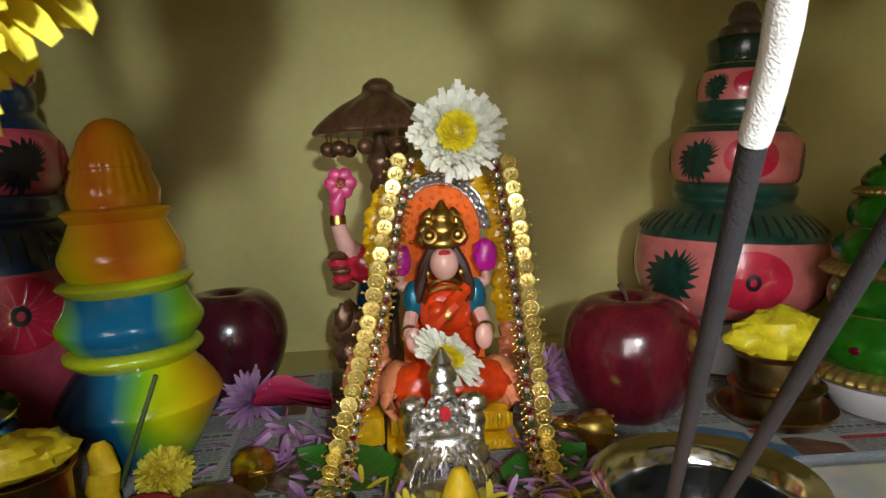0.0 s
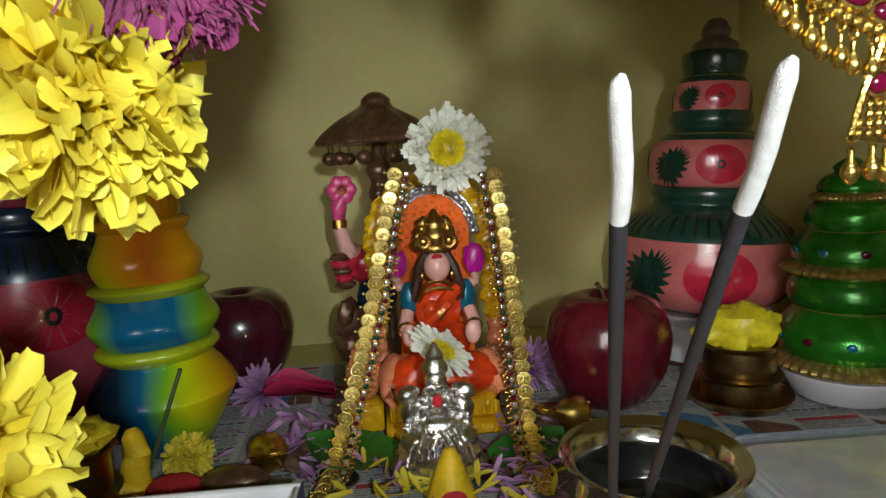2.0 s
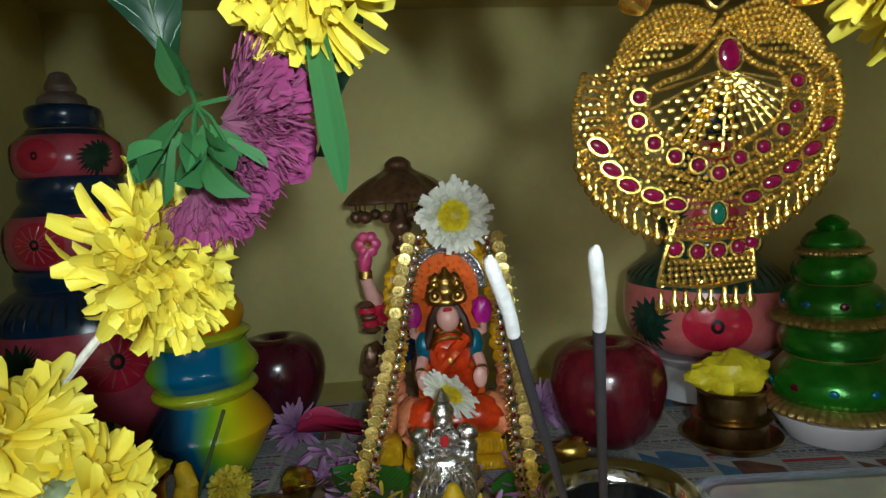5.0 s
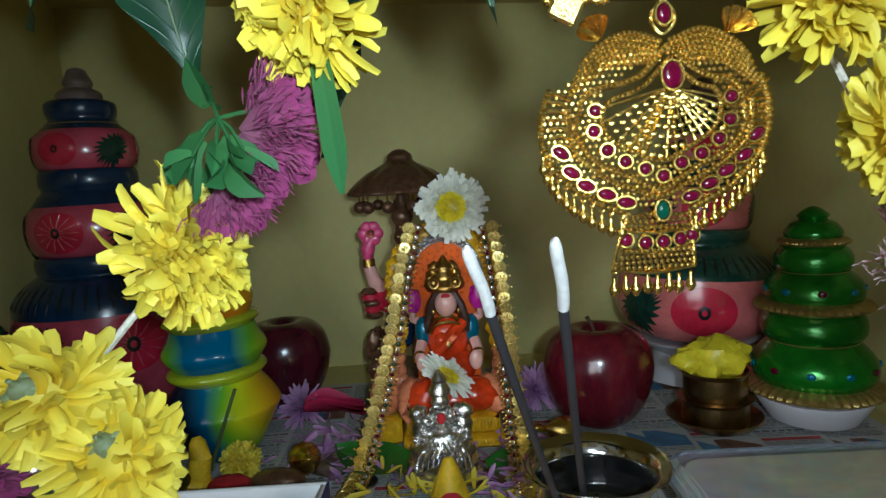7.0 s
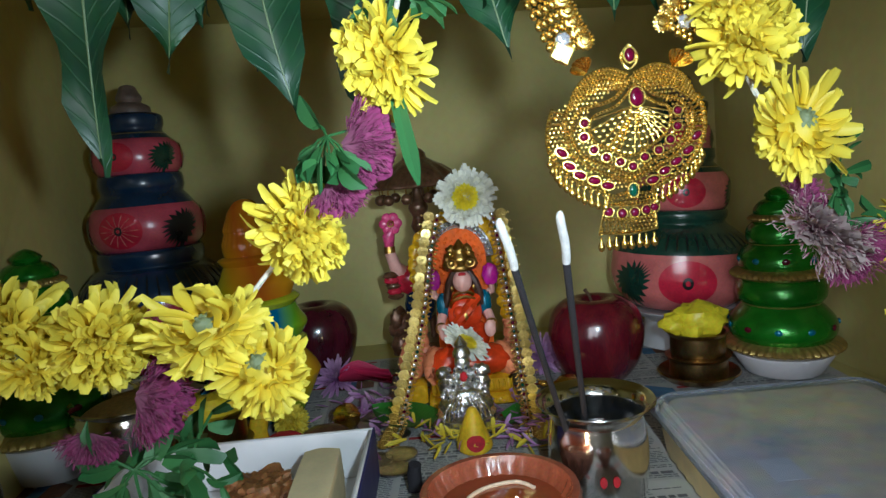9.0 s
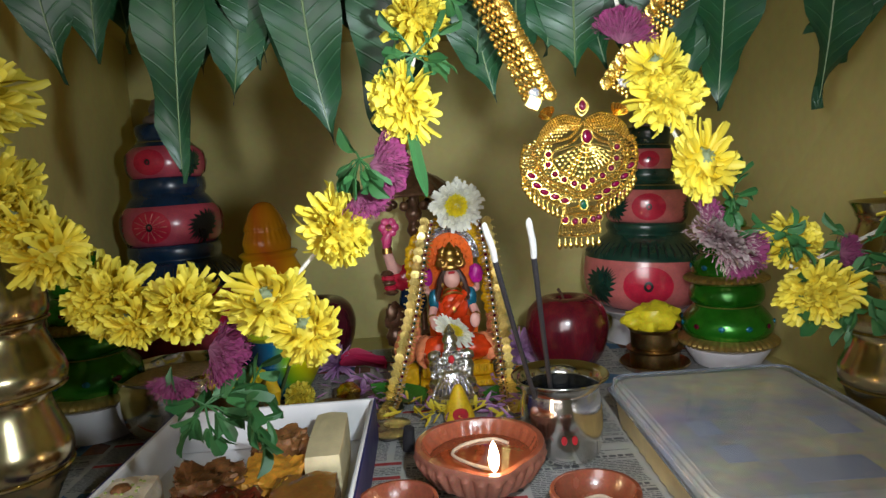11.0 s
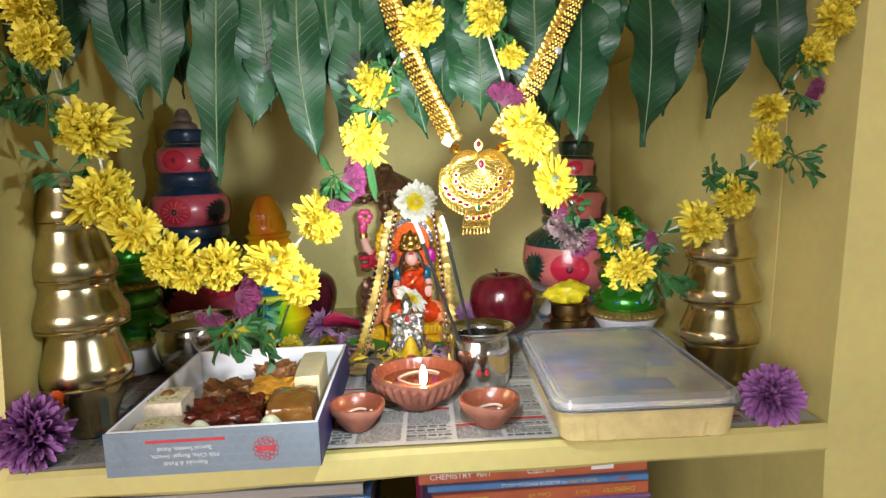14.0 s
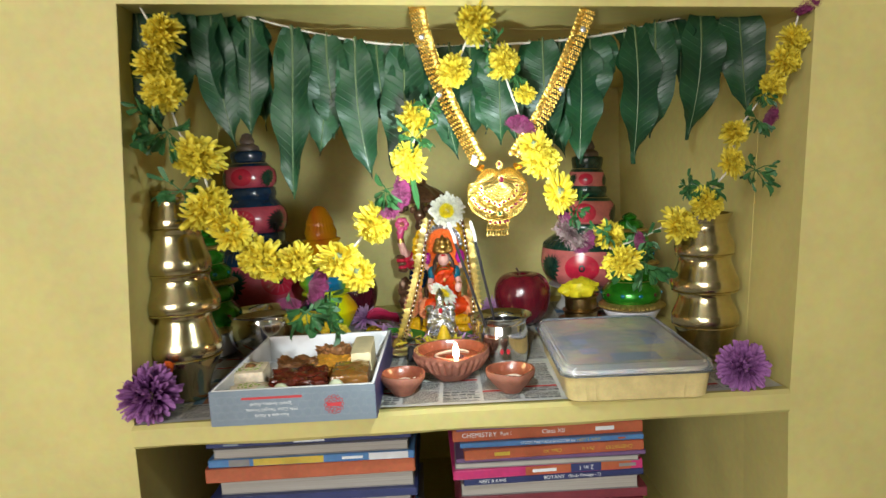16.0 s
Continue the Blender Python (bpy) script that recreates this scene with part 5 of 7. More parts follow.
for i, (x, z, R) in enumerate(((-0.076, 0.140, 0.021), (-0.104, 0.124, 0.014), (0.016, 0.231, 0.020), (0.006, 0.215, 0.016), (0.145, 0.292, 0.018), (0.207, 0.171, 0.016), (0.187, 0.195, 0.012), (0.264, 0.168, 0.012), (0.402, 0.290, 0.013), (0.440, 0.402, 0.016))):
    away = facing((x, 0.040, z), (0, -1, 0)) @ pose(0, 0, 0, -90, 0, 0) @ pose(0, 0, 0, 0, (110, 190, 100, 150, 20, 130, 60, 90, 120, 150)[i], 0)
    part("magenta_blossom", TUFT[i % 3], None, garland, at=BASE @ away @ Matrix.Scale(R * 0.82, 4))
bloom("frosted_blossom", FROST, 0.194, 0.180, 0.019, (-0.2, -1, -0.3), 0.038)
for i, (x, z, R) in enumerate(((-0.232, 0.318, 0.036), (-0.214, 0.306, 0.034), (-0.205, 0.245, 0.03), (-0.088, 0.112, 0.036), (-0.066, 0.112, 0.034), (0.004, 0.236, 0.026), (0.036, 0.286, 0.026), (0.052, 0.318, 0.02), (0.122, 0.374, 0.024),
                               (0.143, 0.345, 0.018), (0.200, 0.204, 0.026), (0.226, 0.182, 0.026), (0.256, 0.150, 0.032), (0.272, 0.142, 0.034), (0.268, 0.170, 0.028), (0.335, 0.222, 0.03), (0.388, 0.236, 0.032), (0.388, 0.288, 0.026), (0.318, 0.222, 0.022), (0.396, 0.312, 0.02))):
    bloom("leaf_sprig", SPRIG[i % 4], x, z, R * (0.82 if i < 10 else 0.70), (rnd.uniform(-0.3, 0.3), rnd.uniform(-0.3, 0.3), 1), 0.039)
g = Geo()
g.petal(facing((0, 0, 0), (0.1, -1, 0.1), 0) @ pose(0, 0, 0, 0, 0, -84), 0.052, 0.006, 0.5, 0.4, 0, 8, 0.8, 0.5)
part("hanging_leaf", g, "sprig", garland, "narrow curled green leaf", at=BASE @ Matrix.Translation((0.030, 0.040, 0.262)))

# ---- mango leaf festoon ----
festoon = thing("mango_leaf_festoon", (0.08, 0.08, 0.40), "row of green mango leaves folded over a string", "leaf festoon")
FB = Matrix.Translation((-0.08, -0.08, -0.40))


def string_z(x):
    return 0.384 + 0.42 * max(0, 0.10 - x) ** 2 / 0.6 * 1.1 + 0.30 * max(0, x - 0.16) ** 2 * 2.2


part("string", Geo().tube([FB @ Vector((x / 100, 0.083, string_z(x / 100))) for x in range(-26, 43, 2)], 0.0012, 0, 6), "twine", festoon, "thin twine")


def mango_leaf(length, width, seed):
    """Hangs from the origin down, its face towards -y, folded at the top."""
    r = random.Random(seed)
    g, vs, uvs, fs, n = Geo(), [], [], [], 22
    sway, tw, ph = r.uniform(-0.12, 0.12), r.uniform(-0.35, 0.35), r.uniform(0, 6)
    mid = []
    for j in range(n + 1):
        s = j / n
        w = width * 0.5 * (math.sin(math.pi * min(1, 0.10 + 0.92 * s ** 0.9)) ** 0.62) * (1 if s < 0.82 else max(0.03, 1 - ((s - 0.82) / 0.18) ** 0.9))
        z, x = -length * s, length * sway * s * s
        y = -0.006 * math.sin(s * math.pi) + 0.004 * math.sin(3 * s + ph)
        c, q = math.cos(tw * s), math.sin(tw * s)
        for k in (-1, -0.5, 0, 0.5, 1):
            dx = w * k
            dy = -0.22 * w * abs(k) + 0.0050 * math.sin(17 * s + ph + (2 if k > 0 else 0)) * abs(k) ** 2
            vs.append((x + dx * c - dy * q, y + dx * q + dy * c, z))
            uvs.append((k, s))
        mid.append((x, y - 0.0004, z))
    for j in range(n):
        for k in range(4):
            o = j * 5 + k
            fs.append((o, o + 5, o + 6, o + 1))
    g.add(vs, fs, 0, uvs)
    g.tube(mid[:-1], [0.0012 * (1 - 0.8 * i / n) for i in range(n)], 1, 5)
    g.tube([(0, 0.004, -0.004), (0, 0.002, 0.004), (0, -0.001, 0.0015), mid[1]], 0.0013, 1, 5)
    return g


TIPS = [(-0.245, 0.30), (-0.207, 0.322), (-0.168, 0.288), (-0.129, 0.300), (-0.084, 0.230), (-0.048, 0.296), (-0.018, 0.246), (0.034, 0.226), (0.082, 0.286), (0.135, 0.277), (0.182, 0.272), (0.222, 0.252), (0.279, 0.249), (0.305, 0.276), (0.350, 0.272), (0.393, 0.296)]
for i, (x, z) in enumerate(TIPS):
    top = string_z(x)
    me = mesh_of("leaf", mango_leaf(top - z, 0.043 + 0.007 * rnd.random(), i), ["mango", "midrib"])
    part("leaf", me, None, festoon, at=FB @ pose(x - 0.004, 0.078 + 0.006 * (i % 2), top, 0, 0, rnd.uniform(-16, 16)))
for i in range(20):
    x = -0.25 + 0.62 * i / 19 + rnd.uniform(-0.012, 0.012)
    top = string_z(x)
    ln = rnd.uniform(0.085, 0.135) * (1 if x < 0.22 else 0.8)
    me = mesh_of("leaf", mango_leaf(ln, 0.036 + 0.010 * rnd.random(), 140 + i), ["mango", "midrib"])
    part("leaf", me, None, festoon, at=FB @ pose(x, 0.087, top + 0.0005, 0, rnd.uniform(-5, 5), rnd.uniform(-30, 30)))
for i in range(16):
    x = -0.252 + 0.62 * i / 15 + rnd.uniform(-0.006, 0.006)
    top = string_z(x)
    ln = rnd.uniform(0.075, 0.125) * (1 if x < 0.24 else 0.55)
    me = mesh_of("leaf", mango_leaf(ln, 0.036 + 0.008 * rnd.random(), 40 + i), ["mango", "midrib"])
    part("leaf", me, None, festoon, at=FB @ pose(x, 0.092, top + 0.001, 0, 0, rnd.uniform(-22, 22)))

# ---- gold necklace with a pendant, hung before the niche ----
UNIT = 9.2e-5
neck = thing("gold_necklace", (0.120, 0.044, 0.2235), "gold coin necklace with a ruby studded round pendant", "necklace")


def px(cx, cy, y=0.0):
    return Vector(((cx - 455) * UNIT - 0.001, y, (360 - cy) * UNIT + 0.0030))


def pc(x, y, d=0.0):
    """A place on the pendant, in its drawing's own units."""
    return px((x - 400) / 0.855 + 455, (y - 222) / 0.855 + 38, d)


def curve2(pts, n=6):
    return smooth([(float(x), float(y)) for x, y in pts], n)


def spaced(pts, step):
    """Points at even steps along a polyline."""
    out, carry = [], 0.0
    for (x0, y0), (x1, y1) in zip(pts, pts[1:]):
        L, u = math.hypot(x1 - x0, y1 - y0), carry
        while u < L:
            out.append((x0 + (x1 - x0) * u / L, y0 + (y1 - y0) * u / L))
            u += step
        carry = u - L
    return out


def dome(x, y):
    """The pendant bulges gently towards the viewer."""
    return -0.0026 * max(0.0, 1 - ((x - 412) / 300) ** 2 - ((y - 480) / 300) ** 2)


U1 = UNIT / 0.855
HEART = curve2([(432, 300), (360, 372), (240, 402), (212, 450), (206, 505), (250, 572), (330, 612), (412, 648), (490, 605), (580, 562), (626, 505), (626, 450), (600, 395), (510, 368), (432, 300)])
INNER = curve2([(436, 330), (370, 396), (292, 424), (268, 460), (282, 512), (330, 546), (412, 580), (490, 545), (545, 505), (566, 455), (552, 412), (500, 392), (436, 330)])
SWAG = curve2([(186, 440), (188, 500), (206, 555), (268, 612), (340, 646), (412, 668), (488, 634), (570, 592), (630, 538), (648, 490), (648, 440)])
EDGE_L = curve2([(140, 395), (122, 450), (118, 520), (150, 590), (200, 640), (262, 680), (330, 706)])
EDGE_R = curve2([(672, 385), (690, 440), (692, 500), (668, 570), (615, 632), (556, 672), (488, 704)])
frame_g = Geo()
for line, rad in ((HEART, 8), (INNER, 7), (SWAG, 8), (EDGE_L, 9), (EDGE_R, 9)):
    frame_g.tube([pc(x, y, dome(x, y)) for x, y in line], rad * U1, 0, 6)
# fan of ribs in the heart, and the open fans at the sides
for i in range(17):
    a = radians(200 + 140 * i / 16)
    end = min(((math.hypot(x - 440, y - 400), x, y) for x, y in INNER if abs(math.atan2(-(y - 400), x - 440) % (2 * math.pi) - a) < 0.12), default=None)
    if end:
        frame_g.tube([pc(440 + (end[1] - 440) * u, 400 + (end[2] - 400) * u, dome(440, 480) * 0.9) for u in (0.1, 0.4, 0.7, 1.0)], 4.0 * U1, 0, 5)
for s, cx in ((-1, 190), (1, 640)):
    for i in range(8):
        y = 395 + 20 * i
        frame_g.tube([pc(cx - s * 6, y + 24, -0.0008), pc(cx + s * 24, y + 6, -0.0010), pc(cx + s * 54, y - 2 + 3 * i, -0.0004)], 5.0 * U1, 0, 5)
for line in (curve2([(330, 706), (318, 740), (300, 790), (284, 850)]), curve2([(488, 704), (492, 740), (494, 790), (496, 850)]), curve2([(284, 850), (390, 862), (496, 850)]), curve2([(312, 800), (400, 812), (496, 796)]), curve2([(318, 750), (400, 760), (490, 748)])):
    frame_g.tube([pc(x, y, -0.0008) for x, y in line], 6 * U1, 0, 6)
pend = part("pendant", frame_g, "gold", neck, "pierced gold filigree pendant")
beads = Geo()
for line, step, rad in ((HEART, 13, 8), (INNER, 13, 7), (SWAG, 13, 8), (EDGE_L, 17, 10.5), (EDGE_R, 17, 10.5)):
    for x, y in spaced(line, step):
        beads.ball(pc(x, y, dome(x, y) - 0.0005), rad * U1, 0, 7, 5)
for k in range(1, 8):
    for i in range(4 + 2 * k):
        a = radians(204 + 132 * (i + 0.5 * (k % 2)) / (3.5 + 2 * k))
        x, y = 440 + 24 * k * math.cos(a), 402 - 24 * k * math.sin(a)
        if min(math.hypot(x - p, y - q) for p, q in INNER) > 9 and y < 575 - abs(x - 415) * 0.32:
            beads.ball(pc(x, y, dome(x, y)), (9.4 * U1, 6 * U1, 8.2 * U1), 0, 7, 5)
# the two birds' bodies that meet at the top: rows of beads
for s in (-1, 1):
    for k in range(6):
        line = curve2([(430 + s * (14 + 5 * k), 286 + 10 * k), (430 + s * (90 + 8 * k), 262 + 15 * k), (430 + s * (165 + 6 * k), 290 + 17 * k), (430 + s * (212 + 6 * k), 340 + 14 * k)])
        for x, y in spaced(line, 12.5):
            beads.ball(pc(x, y, -0.0016 + 0.0002 * k), 8.0 * U1, 0, 7, 5)
# small grains that fill the bands between the borders
for j in range(26):
    for i in range(38):
        x, y = 120 + 15.5 * i + (7.7 if j % 2 else 0), 300 + 15.5 * j
        inner = ((x - 420) / 150) ** 2 + ((y - 455) / 118) ** 2
        outer = ((x - 408) / 285) ** 2 + ((y - 490) / (222 if y > 490 else 185)) ** 2
        if outer < 1 and inner > 1.05 and y < 720 - abs(x - 410) * 0.32:
            beads.ball(pc(x, y, dome(x, y) + 0.0004), (6.4 * U1, 5 * U1, 6.4 * U1), 0, 6, 4)
for r_ in range(4):
    x0, x1 = 310 - 8 * r_, 492 + r_
    for i in range(14):
        beads.ball(pc(x0 + (x1 - x0) * (i + 0.5 * (r_ % 2)) / 13.5, 806 + 14 * r_, -0.0012), (7.0 * U1, 6 * U1, 7.6 * U1), 0, 7, 5)
for r_ in range(3):
    x0, x1 = 328 - 3 * r_, 488 + 2 * r_
    for i in range(12):
        beads.ball(pc(x0 + (x1 - x0) * (i + 0.5 * (r_ % 2)) / 11.5, 716 + 15 * r_, -0.0010), 6.6 * U1, 0, 7, 5)
for i in range(13):
    beads.ball(pc(322 + 13 * i, 744, -0.0014), 5.6 * U1, 0, 7, 5)
    beads.ball(pc(330 + 12 * i, 728 - 20 * math.sin(math.pi * i / 12), -0.0012), 5.6 * U1, 0, 7, 5)
part("beaded_filigree", beads, "gold", pend, "rows of small gold beads", "stuff")
for s, x in ((-1, 262), (1, 588)):
    g = Geo()
    for k in range(5):
        g.petal(facing((0, 0, 0), (0, -1, 0)) @ pose(0, 0, 0.0004 * k, 0, 0, 90 - s * (-34 + 22 * k) - s * 20), 62 * U1, 30 * U1, 0.5, 0.8, 0, 5, 0.5, 0.3)
    part("leaf_ornament", g, "gold", pend, "curled gold leaf ornament", at=Matrix.Translation(pc(x, 276, -0.0010)))
GEM_AT = [(250, 447), (245, 497), (277, 545), (321, 576), (370, 597), (415, 617), (460, 587), (512, 567), (557, 533), (586, 487), (590, 432)]
gems = [(x, y, 14, 13, 0, "ruby") for x, y in GEM_AT]
gems += [(x, y, 21, 12, t, "ruby") for x, y, t in ((163, 545, 35), (188, 595, 28), (223, 630, 20), (274, 655, 15), (322, 678, 10), (487, 672, -10), (533, 643, -16), (577, 613, -20), (624, 577, -26), (657, 527, -34))]
gems += [(443, 372, 24, 32, 0, "ruby"), (430, 222, 17, 23, 0, "ruby"), (415, 703, 16, 23, 0, "emerald")] + [(x, y, 15, 15, 0, "ruby") for x, y in ((322, 775), (372, 785), (418, 785), (463, 780), (492, 772))]
for x, y, rx, rz, tilt, mt in gems:
    g = Geo().ball((0, 0, 0), (rx * U1, 9 * U1, rz * U1), 0, 14, 9)
    gem = part("gem", g, mt, pend, "polished red stone" if mt == "ruby" else "polished green stone", at=Matrix.Translation(pc(x, y, dome(x, y) - 0.0008)) @ pose(0, 0, 0, 0, tilt, 0))
    part("setting", Geo().ring((0, 0.0002, 0), ((rx + 4) * U1, (rz + 4) * U1), 4.5 * U1, 0, 16, 6), "gold", gem)
g = Geo().tube([pc(x, y, -0.0004) for x, y in curve2([(430, 186), (404, 215), (404, 245), (428, 268), (456, 245), (456, 215), (430, 186)])], 6 * U1, 0, 6)
part("crest", g, "gold", pend, "tear shaped gold crest")
part("clasp", Geo().box((-0.0040, -0.0012, -0.0036), (0.0040, 0.0012, 0.0036), 0, 0.0006), "coin_gold", neck, "square gold clasp", at=Matrix.Translation(pc(190, 195, -0.0008)) @ pose(0, 0, 0, 0, 28, 0))


def drop(k):
    g = Geo()
    g.ring((0, 0, -6 * UNIT), 6 * UNIT, 2.4 * UNIT, 0, 8, 5)
    g.lathe([(0.5 * UNIT, -14 * UNIT * k), (5 * UNIT, -18 * UNIT * k), (4 * UNIT, -30 * UNIT * k), (11 * UNIT, -42 * UNIT * k), (12 * UNIT, -50 * UNIT * k), (7 * UNIT, -60 * UNIT * k), (1 * UNIT, -64 * UNIT * k)][::-1], 10)
    return mesh_of("bead_drop", g, "gold")


DROP, LONG = drop(1.0), drop(1.35)
for line in (EDGE_L, EDGE_R):
    for i, (x, y) in enumerate(spaced(line, 27)):
        if y > 520:
            part("bead_drop", DROP, None, pend, at=Matrix.Translation(pc(x, y + 6, -0.0006 * (i % 2))) @ Matrix.Scale(1.25, 4))
for i in range(8):
    part("bead_drop", LONG, None, pend, at=Matrix.Translation(pc(290 + 28 * i, 850 - 5 * (i % 2), -0.0008 * (i % 2))) @ Matrix.Diagonal((1.35, 1.35, 1, 1)))

LINK = Geo()
for k in range(4):
    LINK.ball((-0.0058 + 0.0029 * k, -0.0004 * (k % 2), 0.0), (0.0014, 0.0013, 0.0018), 0, 8, 6)
    LINK.ball((-0.0044 + 0.0029 * k, 0.0002, 0.0018), (0.0012, 0.0011, 0.0012), 0, 7, 5)
for i in range(14):
    a = 2 * math.pi * i / 14
    LINK.ball((0.0078 + 0.0036 * math.cos(a), -0.0003, 0.0036 * math.sin(a)), 0.0006, 0, 6, 4)
LINK.ball((0.0078, 0, 0), (0.0036, 0.0007, 0.0036), 0, 14, 6)
LINK.ring((0.0078, -0.0005, 0), 0.0018, 0.0004, 0, 10, 4)
LINKM = mesh_of("chain_link", LINK, "gold")
SPACER = mesh_of("crystal_spacer", Geo().ball((0, 0, 0), (0.0034, 0.0016, 0.0030), 0, 8, 4), "crystal")
for s, ends in ((-1, ((0.099, 0.260), (0.076, 0.308), (0.058, 0.352), (0.047, 0.395), (0.041, 0.434))), (1, ((0.142, 0.263), (0.170, 0.302), (0.190, 0.338), (0.207, 0.373), (0.222, 0.408)))):
    q = [Vector((x - 0.120, 0.0, z - 0.2235)) for x, z in ends]
    k = 0
    for a, b in zip(q, q[1:]):
        n = max(1, round((b - a).length / 0.0046))
        for i in range(n):
            p = a.lerp(b, i / n)
            ang = math.degrees(math.atan2(b.x - a.x, b.z - a.z))
            rot = pose(p.x, 0.0012 * math.sin(k), p.z, 0, ang, 0) @ Matrix.Diagonal((-0.95 * s, 1, 1, 1))
            if k in (1, 17, 30):
                part("crystal_spacer", SPACER, None, neck, "square crystal spacer", at=rot @ Matrix.Translation((-0.004 if k == 17 else 0, -0.002, 0)))
            part("chain_link", LINKM, None, neck, at=rot)
            k += 1

# ---- painted figurines (plain cast shapes) ----
FIG = ["orange", "saree", "yellow", "skin", "peach", "magenta", "blue", "gold_dark", "hair", "silver_paint", "kumkum", "rose"]
O, S, Y, K, P, G_, B, D, H, W_, R_, RO = range(12)
g = Geo()
g.box((-0.040, -0.026, 0.0), (0.040, 0.030, 0.010), Y, 0.002)
g.box((-0.037, -0.022, 0.010), (0.037, 0.030, 0.027), Y, 0.003)
for i in range(14):
    g.ball((-0.036 + 0.0055 * i, -0.0262, 0.005), (0.0021, 0.0016, 0.0030), Y, 8, 5)
    g.ball((-0.034 + 0.0052 * i, -0.0222, 0.018), (0.0018, 0.0014, 0.0055), Y, 8, 5)
for s in (-1, 1):
    g.ball((s * 0.030, -0.010, 0.040), (0.014, 0.016, 0.015), P, 16, 10, rough=0.12, seed=s)
    g.ball((s * 0.036, -0.018, 0.034), (0.007, 0.007, 0.009), P)
    g.tube([(s * 0.034, -0.024, 0.040), (s * 0.037, -0.028, 0.032), (s * 0.034, -0.029, 0.026)], [0.0045, 0.0035, 0.002], P, 8)
    g.ball((s * 0.017, -0.018, 0.042), (0.020, 0.015, 0.014), S, 16, 10, rough=0.1, seed=s + 2)
    g.ball((s * 0.019, 0.0, 0.091), (0.0072, 0.007, 0.012), B, 12, 8)
    g.tube([(s * 0.021, -0.003, 0.082), (s * 0.024, -0.012, 0.074), (s * 0.021, -0.021, 0.070)], [0.0046, 0.004, 0.0034], K, 8)
    g.ball((s * 0.0205, -0.024, 0.0715), (0.0052, 0.003, 0.0078), K)
    g.ring((s * 0.023, -0.014, 0.073), 0.0046, 0.0012, D, 12, 5)
    g.tube([(s * 0.018, 0.004, 0.096), (s * 0.027, 0.006, 0.100), (s * 0.0275, 0.002, 0.110)], [0.0042, 0.0036, 0.003], K, 8)
    g.ball((s * 0.0268, 0.001, 0.116), (0.0075, 0.005, 0.0105), G_, 12, 8, rough=0.25, seed=s)
    g.tube([(s * 0.006, -0.004, 0.122), (s * 0.0115, -0.004, 0.112), (s * 0.015, -0.006, 0.099), (s * 0.0165, -0.005, 0.090)], [0.004, 0.004, 0.0038, 0.002], H, 8)
    g.ball((s * 0.0098, -0.011, 0.108), (0.0016, 0.0014, 0.0028), D, 8, 6)
    for k in range(3):
        g.ball((s * (0.011 - 0.002 * k), -0.002, 0.129 + 0.006 * k), (0.0052, 0.004, 0.0062), D, 10, 7, rough=0.2, seed=k)
g.ball((0, -0.012, 0.038), (0.032, 0.020, 0.016), S, 20, 12, rough=0.12, seed=5)
g.ball((0, 0, 0.060), (0.022, 0.014, 0.018), S, 18, 12)
g.ball((0, -0.002, 0.084), (0.0165, 0.0115, 0.020), S, 18, 12)
g.ball((-0.0045, -0.0105, 0.0855), (0.0065, 0.006, 0.0065), S)
for i in range(7):
    g.tube([(-0.020 + 0.006 * i, -0.020, 0.056), (-0.014 + 0.004 * i, -0.028, 0.042), (-0.008 + 0.003 * i, -0.026, 0.028)], 0.0016, S, 6)
g.tube([(0.012, -0.006, 0.098), (0.004, -0.0135, 0.090), (-0.008, -0.0145, 0.076), (-0.016, -0.012, 0.064)], [0.005, 0.0055, 0.0055, 0.004], S, 8)
g.tube([(0, -0.002, 0.094), (0, -0.004, 0.106)], [0.0050, 0.0042], K, 10)
g.ball((0, -0.0098, 0.1140), (0.0088, 0.0078, 0.0102), K, 18, 12)
g.ball((0, -0.0005, 0.1165), (0.0100, 0.0080, 0.0100), H, 16, 10)
g.lathe(smooth([(0.0112, 0.1235), (0.0120, 0.127), (0.0090, 0.132), (0.0098, 0.134), (0.0068, 0.141), (0.0075, 0.1425), (0.0035, 0.148), (0.001, 0.152)]), 24, D, (0, -0.004, 0))
g.ball((0, -0.0142, 0.1205), (0.0040, 0.0018, 0.0024), R_, 12, 7, rough=0.2)
for i in range(7):
    a = radians(20 + 140 * i / 6)
    g.ball((0.0118 * math.cos(a), -0.0070, 0.130 + 0.0130 * math.sin(a)), (0.0026, 0.0022, 0.0030), D, 10, 7, rough=0.2, seed=i)
for s in (-1, 1):
    g.ring((s * 0.0085, -0.0150, 0.1315), 0.0040, 0.0012, D, 14, 5)
    g.ball((s * 0.0085, -0.0142, 0.1315), (0.0026, 0.0012, 0.0026), D, 10, 6)
for k, z in ((0.0092, 0.0985), (0.0125, 0.0915)):
    g.ring((0, -0.0085, z), (k, k * 0.75), 0.0016, D, 22, 5, pose(0, 0, 0, 28, 0, 0))
g.ball((0, -0.0175, 0.083), (0.0025, 0.0016, 0.004), D, 8, 6)
